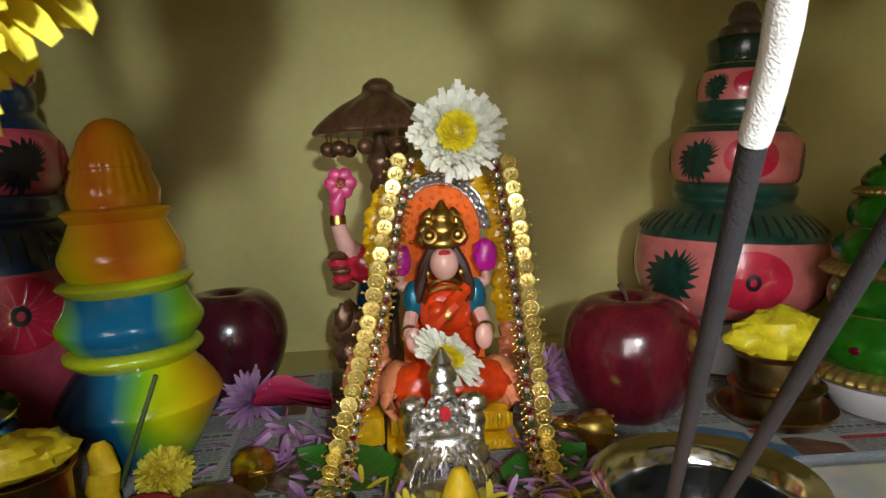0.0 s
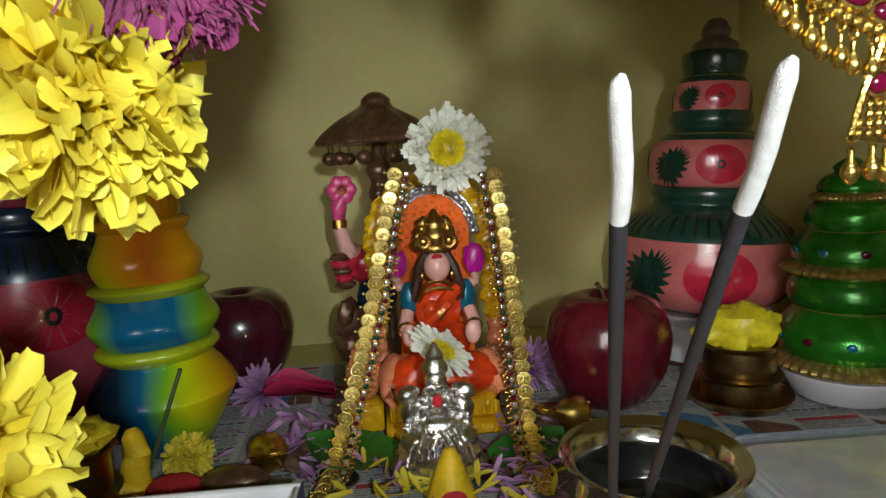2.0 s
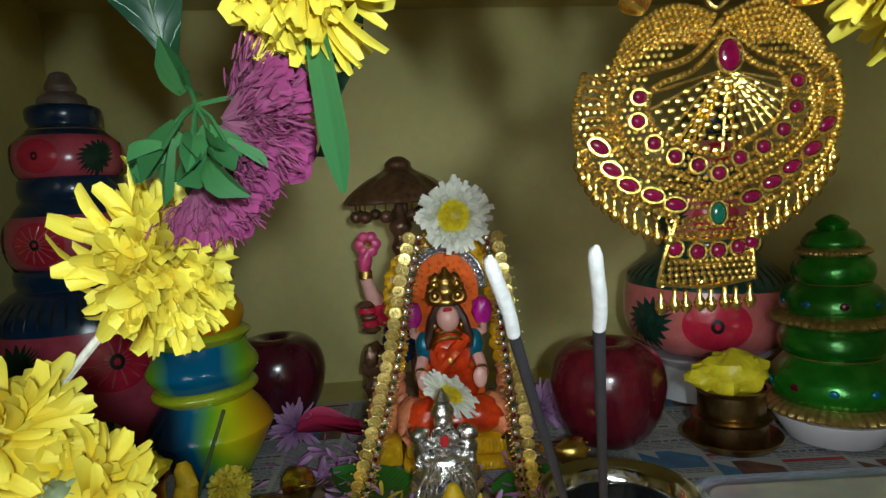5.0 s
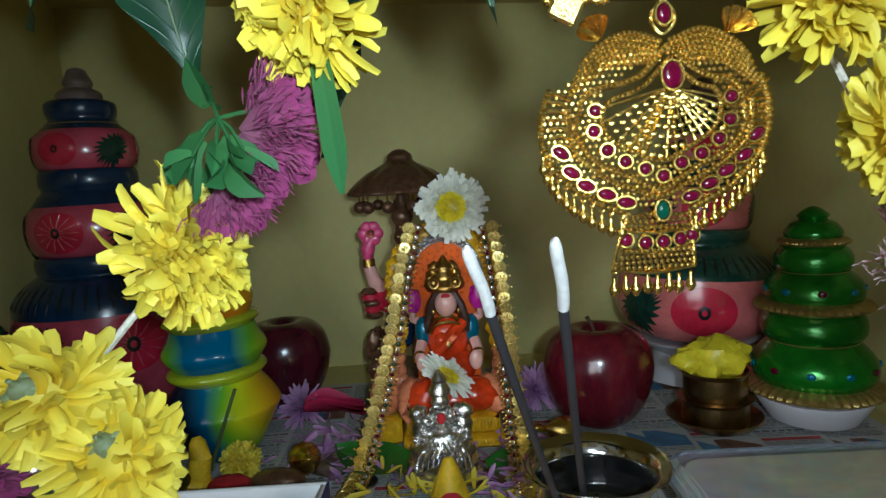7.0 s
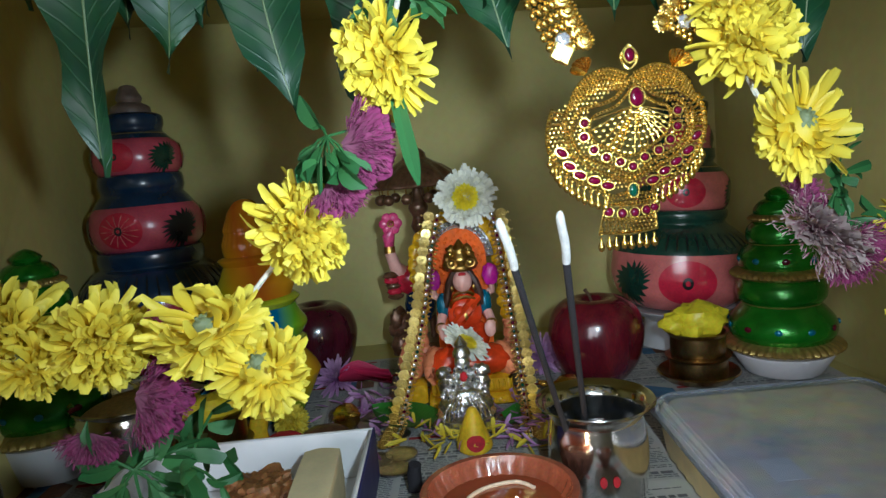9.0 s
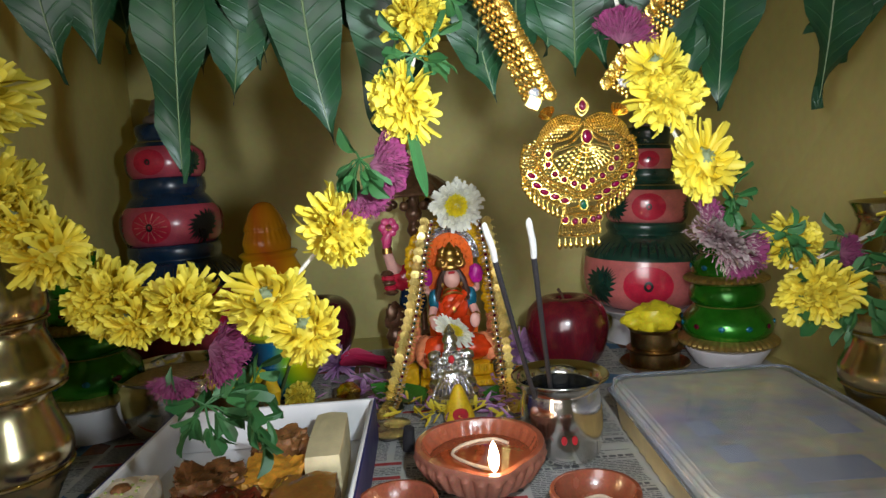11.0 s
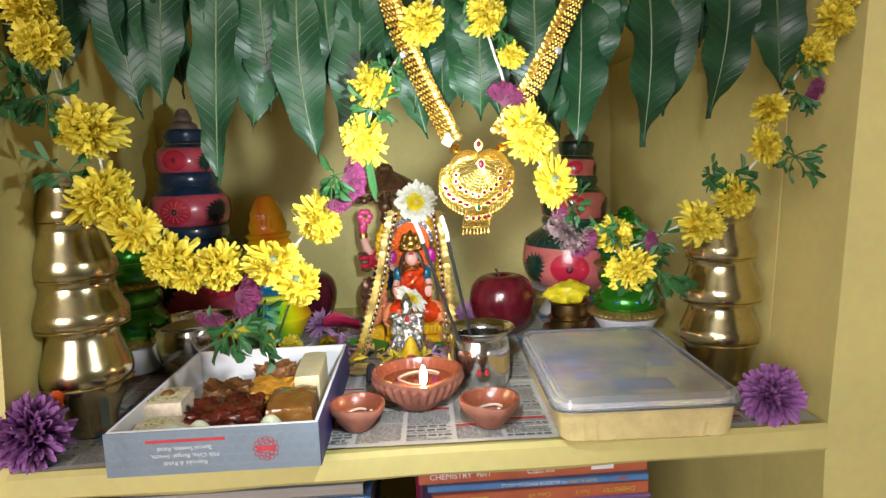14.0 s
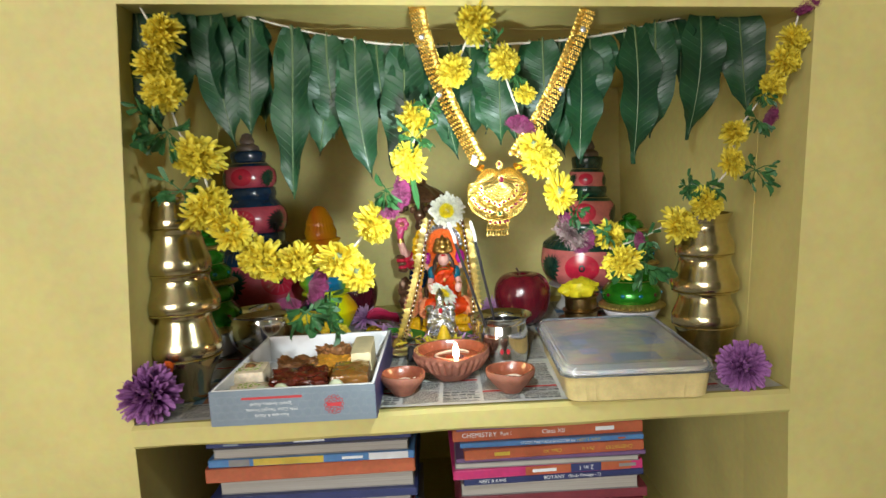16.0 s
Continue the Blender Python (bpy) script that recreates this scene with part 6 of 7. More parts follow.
# back plate: an orange arch with a beaded silver rim and yellow lobes
vs, fs, n = [], [], 28
for y in (0.014, 0.020):
    for i in range(n + 1):
        a = math.pi * i / n
        vs.append((0.0255 * math.cos(a), y, 0.132 + 0.0290 * math.sin(a)))
    vs += [(-0.0265, y, 0.026), (0.0265, y, 0.026)]
m_ = n + 3
fs = [tuple(range(m_)), tuple(reversed(range(m_, 2 * m_)))] + [(i, i + m_, (i + 1) % m_ + m_, (i + 1) % m_) for i in range(m_)]
g.add(vs, fs, O)
for i in range(19):
    a = math.pi * (0.02 + 0.96 * i / 18)
    g.ball((0.0285 * math.cos(a), 0.0125, 0.132 + 0.0325 * math.sin(a)), (0.0030, 0.0030, 0.0026), W_, 10, 7)
for rr, kk in ((0.0265, 0.0014), (0.0312, 0.0016)):
    g.tube([(rr * math.cos(math.pi * i / 20), 0.013, 0.132 + rr * 1.13 * math.sin(math.pi * i / 20)) for i in range(21)], kk, W_, 6)
for i in range(13):
    a = math.pi * (-0.12 + 1.24 * i / 12)
    g.ball((0.0400 * math.cos(a), 0.018, 0.130 + 0.0385 * math.sin(a)), (0.0095, 0.0055, 0.0095), Y, 14, 9, rough=0.25, seed=i)
for i in range(8):
    for s in (-1, 1):
        g.ball((s * (0.041 + 0.002 * math.sin(i)), 0.018, 0.044 + 0.0105 * i), (0.0070, 0.006, 0.0078), Y if i > 2 else P, 10, 7, rough=0.2, seed=i)
for i in range(60):
    a, q = i * 2.39996, 0.0235 * math.sqrt(i / 60)
    g.ball((q * math.cos(a), 0.0138, 0.134 + q * math.sin(a)), (0.0016, 0.0008, 0.0016), O, 6, 4)
solid("seated_figurine", g, FIG, "seated orange enamelled figurine under an orange and silver arch", "figurine", (0.0635, 0.370, ZF))

g = Geo()
FIG2 = ["brown", "rose", "skin", "red_pot", "navy", "peach", "gold_dark"]
g.lathe(smooth([(0.034, 0.0), (0.035, 0.006), (0.028, 0.012), (0.030, 0.020), (0.024, 0.030)]), 28, 0, (0.020, 0, 0))
g.lathe(smooth([(0.050, 0.200), (0.051, 0.203), (0.044, 0.211), (0.030, 0.222), (0.014, 0.231), (0.012, 0.237), (0.006, 0.242), (0.001, 0.243)]), 72, 0, (0.027, 0, 0), wob=lambda a, z: 1 + 0.045 * math.cos(12 * a) * (1 if z < 0.225 else 0.3))
for i in range(12):
    a = 2 * math.pi * i / 12 + 0.2
    c = (0.030 + 0.045 * math.cos(a), 0.045 * math.sin(a))
    g.tube([(c[0], c[1], 0.201), (c[0], c[1], 0.194)], 0.0009, 6, 5)
    g.ball((c[0], c[1], 0.189), (0.0062, 0.0062, 0.0058), 0, 12, 8)
    g.ball((c[0] * 0.98, c[1] * 0.98, 0.204), (0.004, 0.004, 0.003), 0, 8, 6, rough=0.3, seed=i)
g.tube([(0.030, 0.004, 0.02), (0.030, 0.004, 0.21)], 0.0042, 0, 10)
g.lathe(smooth([(0.006, 0.150), (0.010, 0.158), (0.007, 0.168), (0.011, 0.178), (0.006, 0.190), (0.004, 0.200)]), 18, 0, (0.026, -0.008, 0))
for i in range(6):
    a = 2 * math.pi * i / 6
    g.ball((-0.006 + 0.0068 * math.cos(a), -0.006, 0.163 + 0.0068 * math.sin(a)), (0.0060, 0.0028, 0.0060), 1, 10, 7)
g.ring((-0.006, -0.0085, 0.163), 0.0030, 0.0011, 6, 12, 5)
g.tube([(-0.006, -0.005, 0.158), (-0.010, -0.005, 0.148), (-0.010, -0.005, 0.138)], [0.0045, 0.0072, 0.0052], 1, 10)
g.tube([(-0.010, -0.005, 0.138), (-0.010, -0.005, 0.131)], [0.0062, 0.0066], 6, 10)
g.tube([(-0.010, -0.005, 0.131), (-0.006, -0.004, 0.115), (0.006, 0, 0.104)], [0.0062, 0.0072, 0.0085], 2, 10)
g.ball((0.012, 0, 0.098), (0.020, 0.012, 0.017), 3, 16, 10, rough=0.15, seed=2)
g.ball((0.018, 0, 0.070), (0.018, 0.013, 0.024), 4, 16, 10, rough=0.12, seed=3)
for i in range(5):
    g.ball((-0.012 + 0.001 * i, -0.007, 0.106 - 0.006 * i), (0.0085, 0.006, 0.0042), 3 if i % 2 else 0, 10, 7, rough=0.3, seed=i)
g.ball((-0.004, -0.006, 0.048), (0.015, 0.011, 0.021), 0, 14, 10, rough=0.3, seed=6)
g.ball((-0.009, -0.013, 0.056), (0.008, 0.006, 0.011), 0, 12, 8, rough=0.35, seed=8)
g.ball((-0.006, -0.010, 0.028), (0.013, 0.010, 0.015), 0, 12, 8, rough=0.35, seed=9)
g.ball((0.034, 0, 0.125), (0.018, 0.010, 0.024), 3, 14, 9, rough=0.1, seed=4)
g.ball((0.036, -0.002, 0.158), (0.010, 0.009, 0.012), 2, 12, 8)
solid("umbrella_figurine", g, FIG2, "bronze brown painted figurine under a fringed parasol", "figurine", (0.002, 0.492, ZF))

# peach jar-like snail foot beside the throne
g = Geo()
g.ball((0, 0, 0.017), (0.013, 0.013, 0.0165), 0, 18, 12)
g.ball((0.004, -0.002, 0.035), (0.0085, 0.008, 0.009), 0, 14, 9)
g.tube([(0.004, -0.004, 0.040), (-0.004, -0.010, 0.036), (-0.007, -0.012, 0.028)], [0.0045, 0.004, 0.0025], 0, 8)
solid("elephant_figurine", g, "peach", "small peach enamelled elephant figurine by the throne", "figurine", (0.010, 0.372, ZF + 0.022))
solid("wooden_block", Geo().box((-0.012, -0.012, 0), (0.012, 0.012, 0.021), 0, 0.002), "yellow", "small yellow painted block under the elephant", "block", (0.010, 0.374, ZF))

g = Geo()
g.lathe(smooth([(0.026, 0.0), (0.029, 0.003), (0.024, 0.008), (0.025, 0.012), (0.018, 0.016)]), 36, 0, wob=lambda a, z: 1 + 0.03 * math.cos(18 * a))
g.ball((0, -0.002, 0.026), (0.0195, 0.014, 0.012), 0, 18, 12, rough=0.15, seed=1)
for s in (-1, 1):
    g.ball((s * 0.013, -0.008, 0.022), (0.010, 0.009, 0.007), 0, 14, 9, rough=0.2, seed=s)
    g.ball((s * 0.0155, -0.001, 0.037), (0.0062, 0.006, 0.010), 0, 12, 8, rough=0.3, seed=s + 3)
    g.ball((s * 0.0165, -0.005, 0.0485), (0.0058, 0.005, 0.0055), 0, 12, 8, rough=0.35, seed=s + 5)
    for k in range(5):
        g.tube([(s * 0.003 * k, -0.014, 0.030), (s * (0.004 + 0.0034 * k), -0.0175, 0.020), (s * (0.003 + 0.004 * k), -0.019, 0.012)], 0.0011, 0, 6)
g.ball((0, -0.002, 0.041), (0.010, 0.009, 0.013), 0, 14, 10, rough=0.12, seed=4)
g.ball((0, -0.004, 0.056), (0.0066, 0.0062, 0.0078), 0, 14, 10)
g.lathe([(0.0075, 0.061), (0.0078, 0.064), (0.005, 0.069), (0.0055, 0.071), (0.001, 0.078)], 18, 0, (0, -0.003, 0))
rs = random.Random(3)
for i in range(90):
    a, z = rs.uniform(math.pi, 2 * math.pi), rs.uniform(0.006, 0.052)
    q = 0.019 if z < 0.034 else 0.012
    g.ball((q * math.cos(a), -0.002 + 0.72 * q * math.sin(a), z), (rs.uniform(0.0012, 0.003), 0.0022, rs.uniform(0.001, 0.0035)), 0, 7, 5)
for z, q in ((0.050, 0.0075), (0.043, 0.0105), (0.0365, 0.0125)):
    g.ring((0, -0.006, z), (q, q * 0.7), 0.0009, 0, 18, 5, pose(0, 0, 0, 35, 0, 0))
g.ball((0, -0.0115, 0.046), (0.0035, 0.0015, 0.0042), 1, 10, 6)
solid("silver_figurine", g, ["silver", "kumkum"], "small cast silver seated figurine on a lotus base", "figurine", (0.0545, 0.302, ZF + 0.002))

# ---- loose flowers on the figurines and the shelf ----
WHITE = head(1.0, 420, 0, -16, 66, 0.17, 7, 0.75, 31, 0.50, 0.33, point=0.2)


def loose(name, geo, mats, at, nrm, R, label, cat="flower", group="", spin=0):
    return solid(name, geo, mats, label, cat, m=facing(at, nrm, spin) @ Matrix.Scale(R, 4), group=group)


wm = mesh_of("white_flower", WHITE, ["p_white", "p_core"])
loose("white_chrysanthemum", wm, None, (0.0725, 0.352, 0.194), (-0.05, -1, 0.05), 0.0275, "white chrysanthemum with a yellow eye on the arch", group="white chrysanthemums")
solid("white_chrysanthemum", mesh_of("white_flower", head(1.0, 210, 0, -5, 60, 0.20, 14, 0.4, 33, 0.42, 0.3, point=0.25), ["p_white", "p_core"]), None, "limp pale chrysanthemum resting on the figurine's lap", "flower", group="white chrysanthemums",
      m=facing((0.0605, 0.332, 0.069), (0.12, -0.95, 0.30)) @ pose(0, 0, 0, 0, 0, 142) @ Matrix.Diagonal((0.0235, 0.0125, 0.016, 1)))
pm = mesh_of("purple_flower", pompon(330, -35, 86, 0.15, 0.62, 41, 10, 0.5, 0.4), "p_purple")
loose("purple_chrysanthemum", pm, None, (-0.263, 0.046, 0.031), (-0.1, -1, 0.35), 0.037, "purple chrysanthemum at the shelf's front edge", group="purple chrysanthemums")
loose("purple_chrysanthemum", pm, None, (0.378, 0.044, 0.025), (-0.2, -1, 0.4), 0.031, "purple chrysanthemum near the side wall", group="purple chrysanthemums", spin=70)
lm = mesh_of("lilac_flower", head(1.0, 90, 0, -10, 70, 0.15, 12, 0.3, 45, 0.4), "p_lilac")
loose("lilac_chrysanthemum", lm, None, (-0.073, 0.435, 0.015), (-0.3, -0.8, 0.8), 0.026, "lilac chrysanthemum lying beside the apple", group="lilac chrysanthemums")
loose("lilac_chrysanthemum", lm, None, (0.141, 0.432, 0.017), (0.2, -1, 0.5), 0.026, "lilac chrysanthemum lying behind the apple", group="lilac chrysanthemums", spin=100)
loose("yellow_chrysanthemum", YELLOW[2], None, (-0.098, 0.325, 0.016), (0.2, -0.6, 1), 0.017, "small yellow chrysanthemum lying on the shelf")
g = Geo()
for k in range(4):
    m = pose(0.028 * (0.5 - (k % 2) * 0.04), 0, 0.003 * k, 12 * k - 18, -10 + 5 * k, 176 + 7 * k)
    g.petal(m, 0.052, 0.024, 0.25, 0.9, 0, 7, 0.6, 0.3)
solid("rose_petals", g, "p_rose", "folded crimson pink rose petals on the newspaper", "petals", (-0.030, 0.425, ZF + 0.003))

g = Geo()
for k in range(3):
    g.petal(pose(0, 0, 0, 0, -70 + 12 * k, -100 + 30 * k), 0.016, 0.010, 0.3, 0.6, 0, 5, 0.5)
solid("orange_petals", g, "p_orange", "few orange petals behind the purple chrysanthemum", "petals", (-0.247, 0.062, 0.046))

# fallen lilac and yellow petals, too many to count
g = Geo()
r = random.Random(99)
for i in range(210):
    u = r.random()
    if u < 0.42:
        x, y = r.gauss(-0.030, 0.026), r.gauss(0.335, 0.040)
    elif u < 0.72:
        x, y = r.gauss(0.110, 0.018), r.gauss(0.300, 0.032)
    else:
        x, y = r.gauss(0.055, 0.035), r.gauss(0.270, 0.018)
    if y < 0.24 or y > 0.44:
        continue
    yellow = (u >= 0.72 and r.random() < 0.75)
    m = pose(x, y, ZF + 0.002 + 0.006 * r.random(), r.uniform(-60, 60), r.uniform(-25, 10), r.uniform(0, 360))
    g.petal(m, r.uniform(0.011, 0.019), r.uniform(0.0026, 0.0042), r.uniform(-0.2, 0.6), 0.6, 1 if yellow else 0, 4)
solid("fallen_petals", g, ["p_lilac", "p_yellow"], "scattered lilac and yellow fallen petals", "petals", kind="stuff")

# betel leaves, turmeric cone, turmeric roots, red powder
for at, rz, k in (((0.028, 0.312, ZF + 0.001), 155, 1.0), ((0.088, 0.298, ZF + 0.001), 20, 0.8)):
    g, vs, uvs, fs, n = Geo(), [], [], [], 14
    for j in range(n + 1):
        s = j / n
        w = 0.026 * k * (math.sin(math.pi * min(1, 0.16 + 0.84 * s ** 1.1)) ** 0.8)
        for q in (-1, -0.5, 0, 0.5, 1):
            vs.append((0.062 * k * s, w * q, 0.001 + 0.005 * abs(q) ** 2 + 0.008 * s * s))
            uvs.append((q, s))
    for j in range(n):
        for q in range(4):
            o = j * 5 + q
            fs.append((o, o + 5, o + 6, o + 1))
    solid("betel_leaf", g.add(vs, fs, 0, uvs).tube([(0.062 * k * s, 0, 0.0006 + 0.008 * s * s) for s in (0, 0.25, 0.5, 0.75, 0.97)], 0.0008, 1, 5), ["betel", "midrib"], "fresh green betel leaf under the silver figurine", "leaf", at, rz, "betel leaves")
t = thing("turmeric_cone", (0.0575, 0.262, ZF), "yellow turmeric cone with a red powder mark", "turmeric cone")
cone = smooth([(0.0135, 0.0), (0.0138, 0.003), (0.0100, 0.014), (0.0055, 0.027), (0.003, 0.032), (0.001, 0.033)])
part("cone", Geo().lathe(cone, 28, wob=lambda a, z: 1 + 0.05 * math.sin(3 * a)), "turmeric", t)
part("kumkum_mark", motif(cone, radians(-88), 0.0085, disc_outline(0.0075, 0.0058), 20, 3, 0.0009), "kumkum", t, "red powder mark")
g = Geo()
g.tube([(0, 0, 0.004), (-0.002, -0.002, 0.014), (0.001, -0.002, 0.026), (-0.002, 0.002, 0.036), (-0.003, 0.003, 0.040)], [0.0075, 0.0082, 0.0075, 0.006, 0.003], 0, 14)
g.tube([(0.004, -0.006, 0.004), (-0.012, -0.010, 0.010), (-0.022, -0.012, 0.014)], [0.0065, 0.0065, 0.004], 0, 12)
solid("turmeric_root", g, "turmeric", "forked yellow turmeric root standing on the shelf", "turmeric root", (-0.119, 0.305, ZF))
g = Geo().lathe(smooth([(0.019, 0.0), (0.016, 0.006), (0.009, 0.012), (0.001, 0.014)]), 24, wob=lambda a, z: 1 + 0.12 * math.sin(3 * a) + 0.06 * math.sin(7 * a))
solid("vermilion_heap", g, "kumkum", "small heap of red vermilion powder", "powder", (-0.098, 0.297, ZF))
g = Geo().ball((0, 0, 0.010), (0.020, 0.011, 0.009), 0, 16, 10)
solid("areca_nut", g, "brown", "brown oval nut lying on the newspaper", "nut", (-0.062, 0.292, ZF))
solid("bamboo_stub", Geo().tube([(-0.118, 0.318, ZF + 0.010), (-0.094, 0.318, 0.074)], [0.0016, 0.0013], 0, 8), "bamboo", "thin dark green stick leaning by the rainbow pot", "stick")
solid("cotton_bud_wick", Geo().tube([(0, 0, 0), (0, 0.001, 0.012), (0.001, 0, 0.019)], [0.0052, 0.0050, 0.0044], 0, 12), "stick", "dark burnt stub of dhoop", "incense stub", (0.012, 0.205, ZF))

# ---- coins and jewellery on the newspaper ----
COIN = mesh_of("coin", Geo().lathe([(0.0122, 0.0), (0.0128, 0.0004), (0.0128, 0.0013), (0.0122, 0.0017), (0.0116, 0.0013), (0.001, 0.0014)], 32), "coin")
for i, (x, y, z) in enumerate(((-0.035, 0.330, 0), (-0.028, 0.322, 1), (-0.020, 0.345, 0), (-0.024, 0.338, 2), (-0.006, 0.300, 0), (0.000, 0.262, 0), (-0.018, 0.255, 0), (0.128, 0.338, 0), (0.134, 0.330, 1), (0.131, 0.342, 2), (-0.004, 0.238, 0))):
    solid("coin", COIN, None, "worn steel coin lying on the newspaper", "coin", m=pose(x, y, ZF + 0.0018 * z, rnd.uniform(-2, 2), rnd.uniform(-2, 2), rnd.uniform(0, 360)), group="coins")


def bell_earring(at, rz, label):
    t = thing("gold_earring", at, label, "earring", "earrings", rz)
    t.matrix_basis = t.matrix_basis @ pose(0, 0, 0, 68, 0, 0)
    part("stud", Geo().ball((0, 0, 0.030), (0.0065, 0.0028, 0.0065), 0, 16, 8).ring((0, -0.0015, 0.030), 0.0055, 0.0009, 0, 18, 5), "gold", t)
    part("bell", Geo().lathe(smooth([(0.0115, 0.0), (0.012, 0.002), (0.0095, 0.010), (0.005, 0.016), (0.002, 0.022)]), 28, wob=lambda a, z: 1 + 0.03 * math.cos(16 * a)), "gold", t, "ribbed gold bell")
    for i in range(12):
        a = 2 * math.pi * i / 12
        part("bead", Geo().ball((0.0112 * math.cos(a), 0.0112 * math.sin(a), -0.002), 0.0013, 0, 8, 6), "gold", t)


bell_earring((-0.049, 0.322, ZF + 0.012), 20, "gold bell earring lying on the newspaper")
bell_earring((0.150, 0.338, ZF + 0.012), -60, "gold bell earring lying before the apple")

# ---- coin chain draped over the seated figurine ----
chain = thing("coin_chain", (0.07, 0.34, ZF), "gold coin chain with stones draped over the figurine", "necklace")
CB = Matrix.Translation((-0.07, -0.34, -ZF))
g = Geo(pose(0, 0, 0, 90, 0, 0)).lathe([(0.0046, -0.0004), (0.0049, 0.0), (0.0049, 0.0003), (0.0046, 0.0005), (0.0042, 0.0002), (0.0034, 0.00025), (0.0001, 0.0004)], 26)
g.m = Matrix()
for i in range(22):
    a = 2 * math.pi * i / 22
    g.ball((0.0046 * math.cos(a), -0.0004, 0.0046 * math.sin(a)), 0.00042, 0, 6, 4)
for dx, dz, rx, rz in ((0.0, 0.0016, 0.0008, 0.0009), (0.0, -0.0002, 0.0011, 0.0013), (-0.0014, -0.0014, 0.0010, 0.0006), (0.0014, -0.0015, 0.0010, 0.0006), (-0.0020, 0.0008, 0.0005, 0.0012), (0.0020, 0.0007, 0.0005, 0.0012)):
    g.ball((dx, -0.0003, dz), (rx, 0.00055, rz), 0, 8, 5)
g.tube([(0.0046, 0, 0), (0.0064, 0, 0)], 0.0005, 0, 5).ball((0.0066, 0, 0), 0.0009, 0, 7, 5)
GCOIN = mesh_of("gold_coin", g, "coin_gold")
STONE = [mesh_of("stone", Geo().ball((0, 0, 0), (0.0017, 0.0011, 0.0017), 0, 8, 4).ring((0, 0.0002, 0), 0.0019, 0.0005, 1, 10, 4), [c, "gold_dark"]) for c in ("crystal", "ruby", "crystal", "emerald")]
STUD = mesh_of("bead", Geo().ball((0, 0, 0), 0.0011, 0, 7, 5).ball((0.0016, 0, 0), 0.0008, 0, 6, 4).ball((-0.0014, 0.0006, 0.0012), 0.0009, 0, 6, 4), "gold_dark")
for s, line in ((-1, ((0.0425, 0.352, 0.180), (0.034, 0.345, 0.150), (0.024, 0.338, 0.103), (0.012, 0.331, 0.060), (-0.001, 0.324, 0.021), (-0.006, 0.302, 0.009), (-0.012, 0.272, 0.0075))),
                (1, ((0.099, 0.352, 0.177), (0.1025, 0.345, 0.146), (0.106, 0.338, 0.100), (0.109, 0.331, 0.055), (0.110, 0.320, 0.020), (0.109, 0.295, 0.009), (0.106, 0.262, 0.0075)))):
    q = [Vector(p) for p in line]
    k = 0
    carry = 0.0
    for a, b in zip(q, q[1:]):
        L = (b - a).length
        d = (b - a).normalized()
        side = Vector((s, 0, 0))
        u = carry
        while u < L:
            p = a + d * u
            ang = math.degrees(math.atan2(d.x, -d.z)) if abs(d.z) > 0.3 else 0
            lay = pose(0, 0, 0, -68 if abs(d.z) < 0.5 else 6 + rnd.uniform(-8, 8), -ang + rnd.uniform(-6, 6), 0) @ pose(0, 0, 0, 0, 0, rnd.uniform(-10, 8)) @ Matrix.Diagonal((s, 1, 1, 1))
            if k % 2 == 0:
                part("gold_coin", GCOIN, None, chain, at=CB @ Matrix.Translation(p + side * 0.0036 + Vector((0, -0.0010, 0))) @ lay)
            part("stone", STONE[k % 4], None, chain, at=CB @ Matrix.Translation(p - side * 0.0040) @ (pose(0, 0, 0, -60, 0, 0) if abs(d.z) < 0.5 else Matrix()))
            part("bead", STUD, None, chain, at=CB @ Matrix.Translation(p - side * 0.0074) @ pose(0, 0, 0, 0, rnd.uniform(-40, 40), 0 if s < 0 else 180))
            part("bead", STUD, None, chain, at=CB @ Matrix.Translation(p + d * 0.0018 - side * 0.0016))
            k += 1
            u += 0.0039
        carry = u - L

# ---- sweet box ----
box = thing("sweet_box", (-0.1010, 0.122, ZF), "open white sweet box with a grey printed front", "box", rz=-0.6)
BW, BD, BH, BT = 0.0845, 0.112, 0.0365, 0.0016
part("base", Geo().box((-BW, -BD, 0), (BW, BD, BT)), "card_white", box, smooth=False)
part("front_panel", Geo().box((-BW, -BD - 0.0004, 0), (BW, -BD + 0.0006, BH)), "card_grey", box, "grey printed front of the box", smooth=False)
part("front_lining", Geo().box((-BW + 0.001, -BD + 0.0008, BT), (BW - 0.001, -BD + 0.0045, BH + 0.0005), 0, 0.0008), "card_white", box)
for s in (-1, 1):
    part("side_panel", Geo().box((s * BW - 0.0006, -BD + 0.0006, 0), (s * BW + 0.0006, BD, BH)), "card_navy", box, "navy side of the box", smooth=False)
    part("side_lining", Geo().box((s * (BW - 0.0022) - 0.0015, -BD + 0.005, BT), (s * (BW - 0.0022) + 0.0014, BD - 0.004, BH + 0.0004), 0, 0.0006), "card_white", box)
part("back_panel", Geo().box((-BW, BD - 0.0036, BT), (BW, BD, BH + 0.0004), 0, 0.0008), "card_white", box)
lines = Geo()
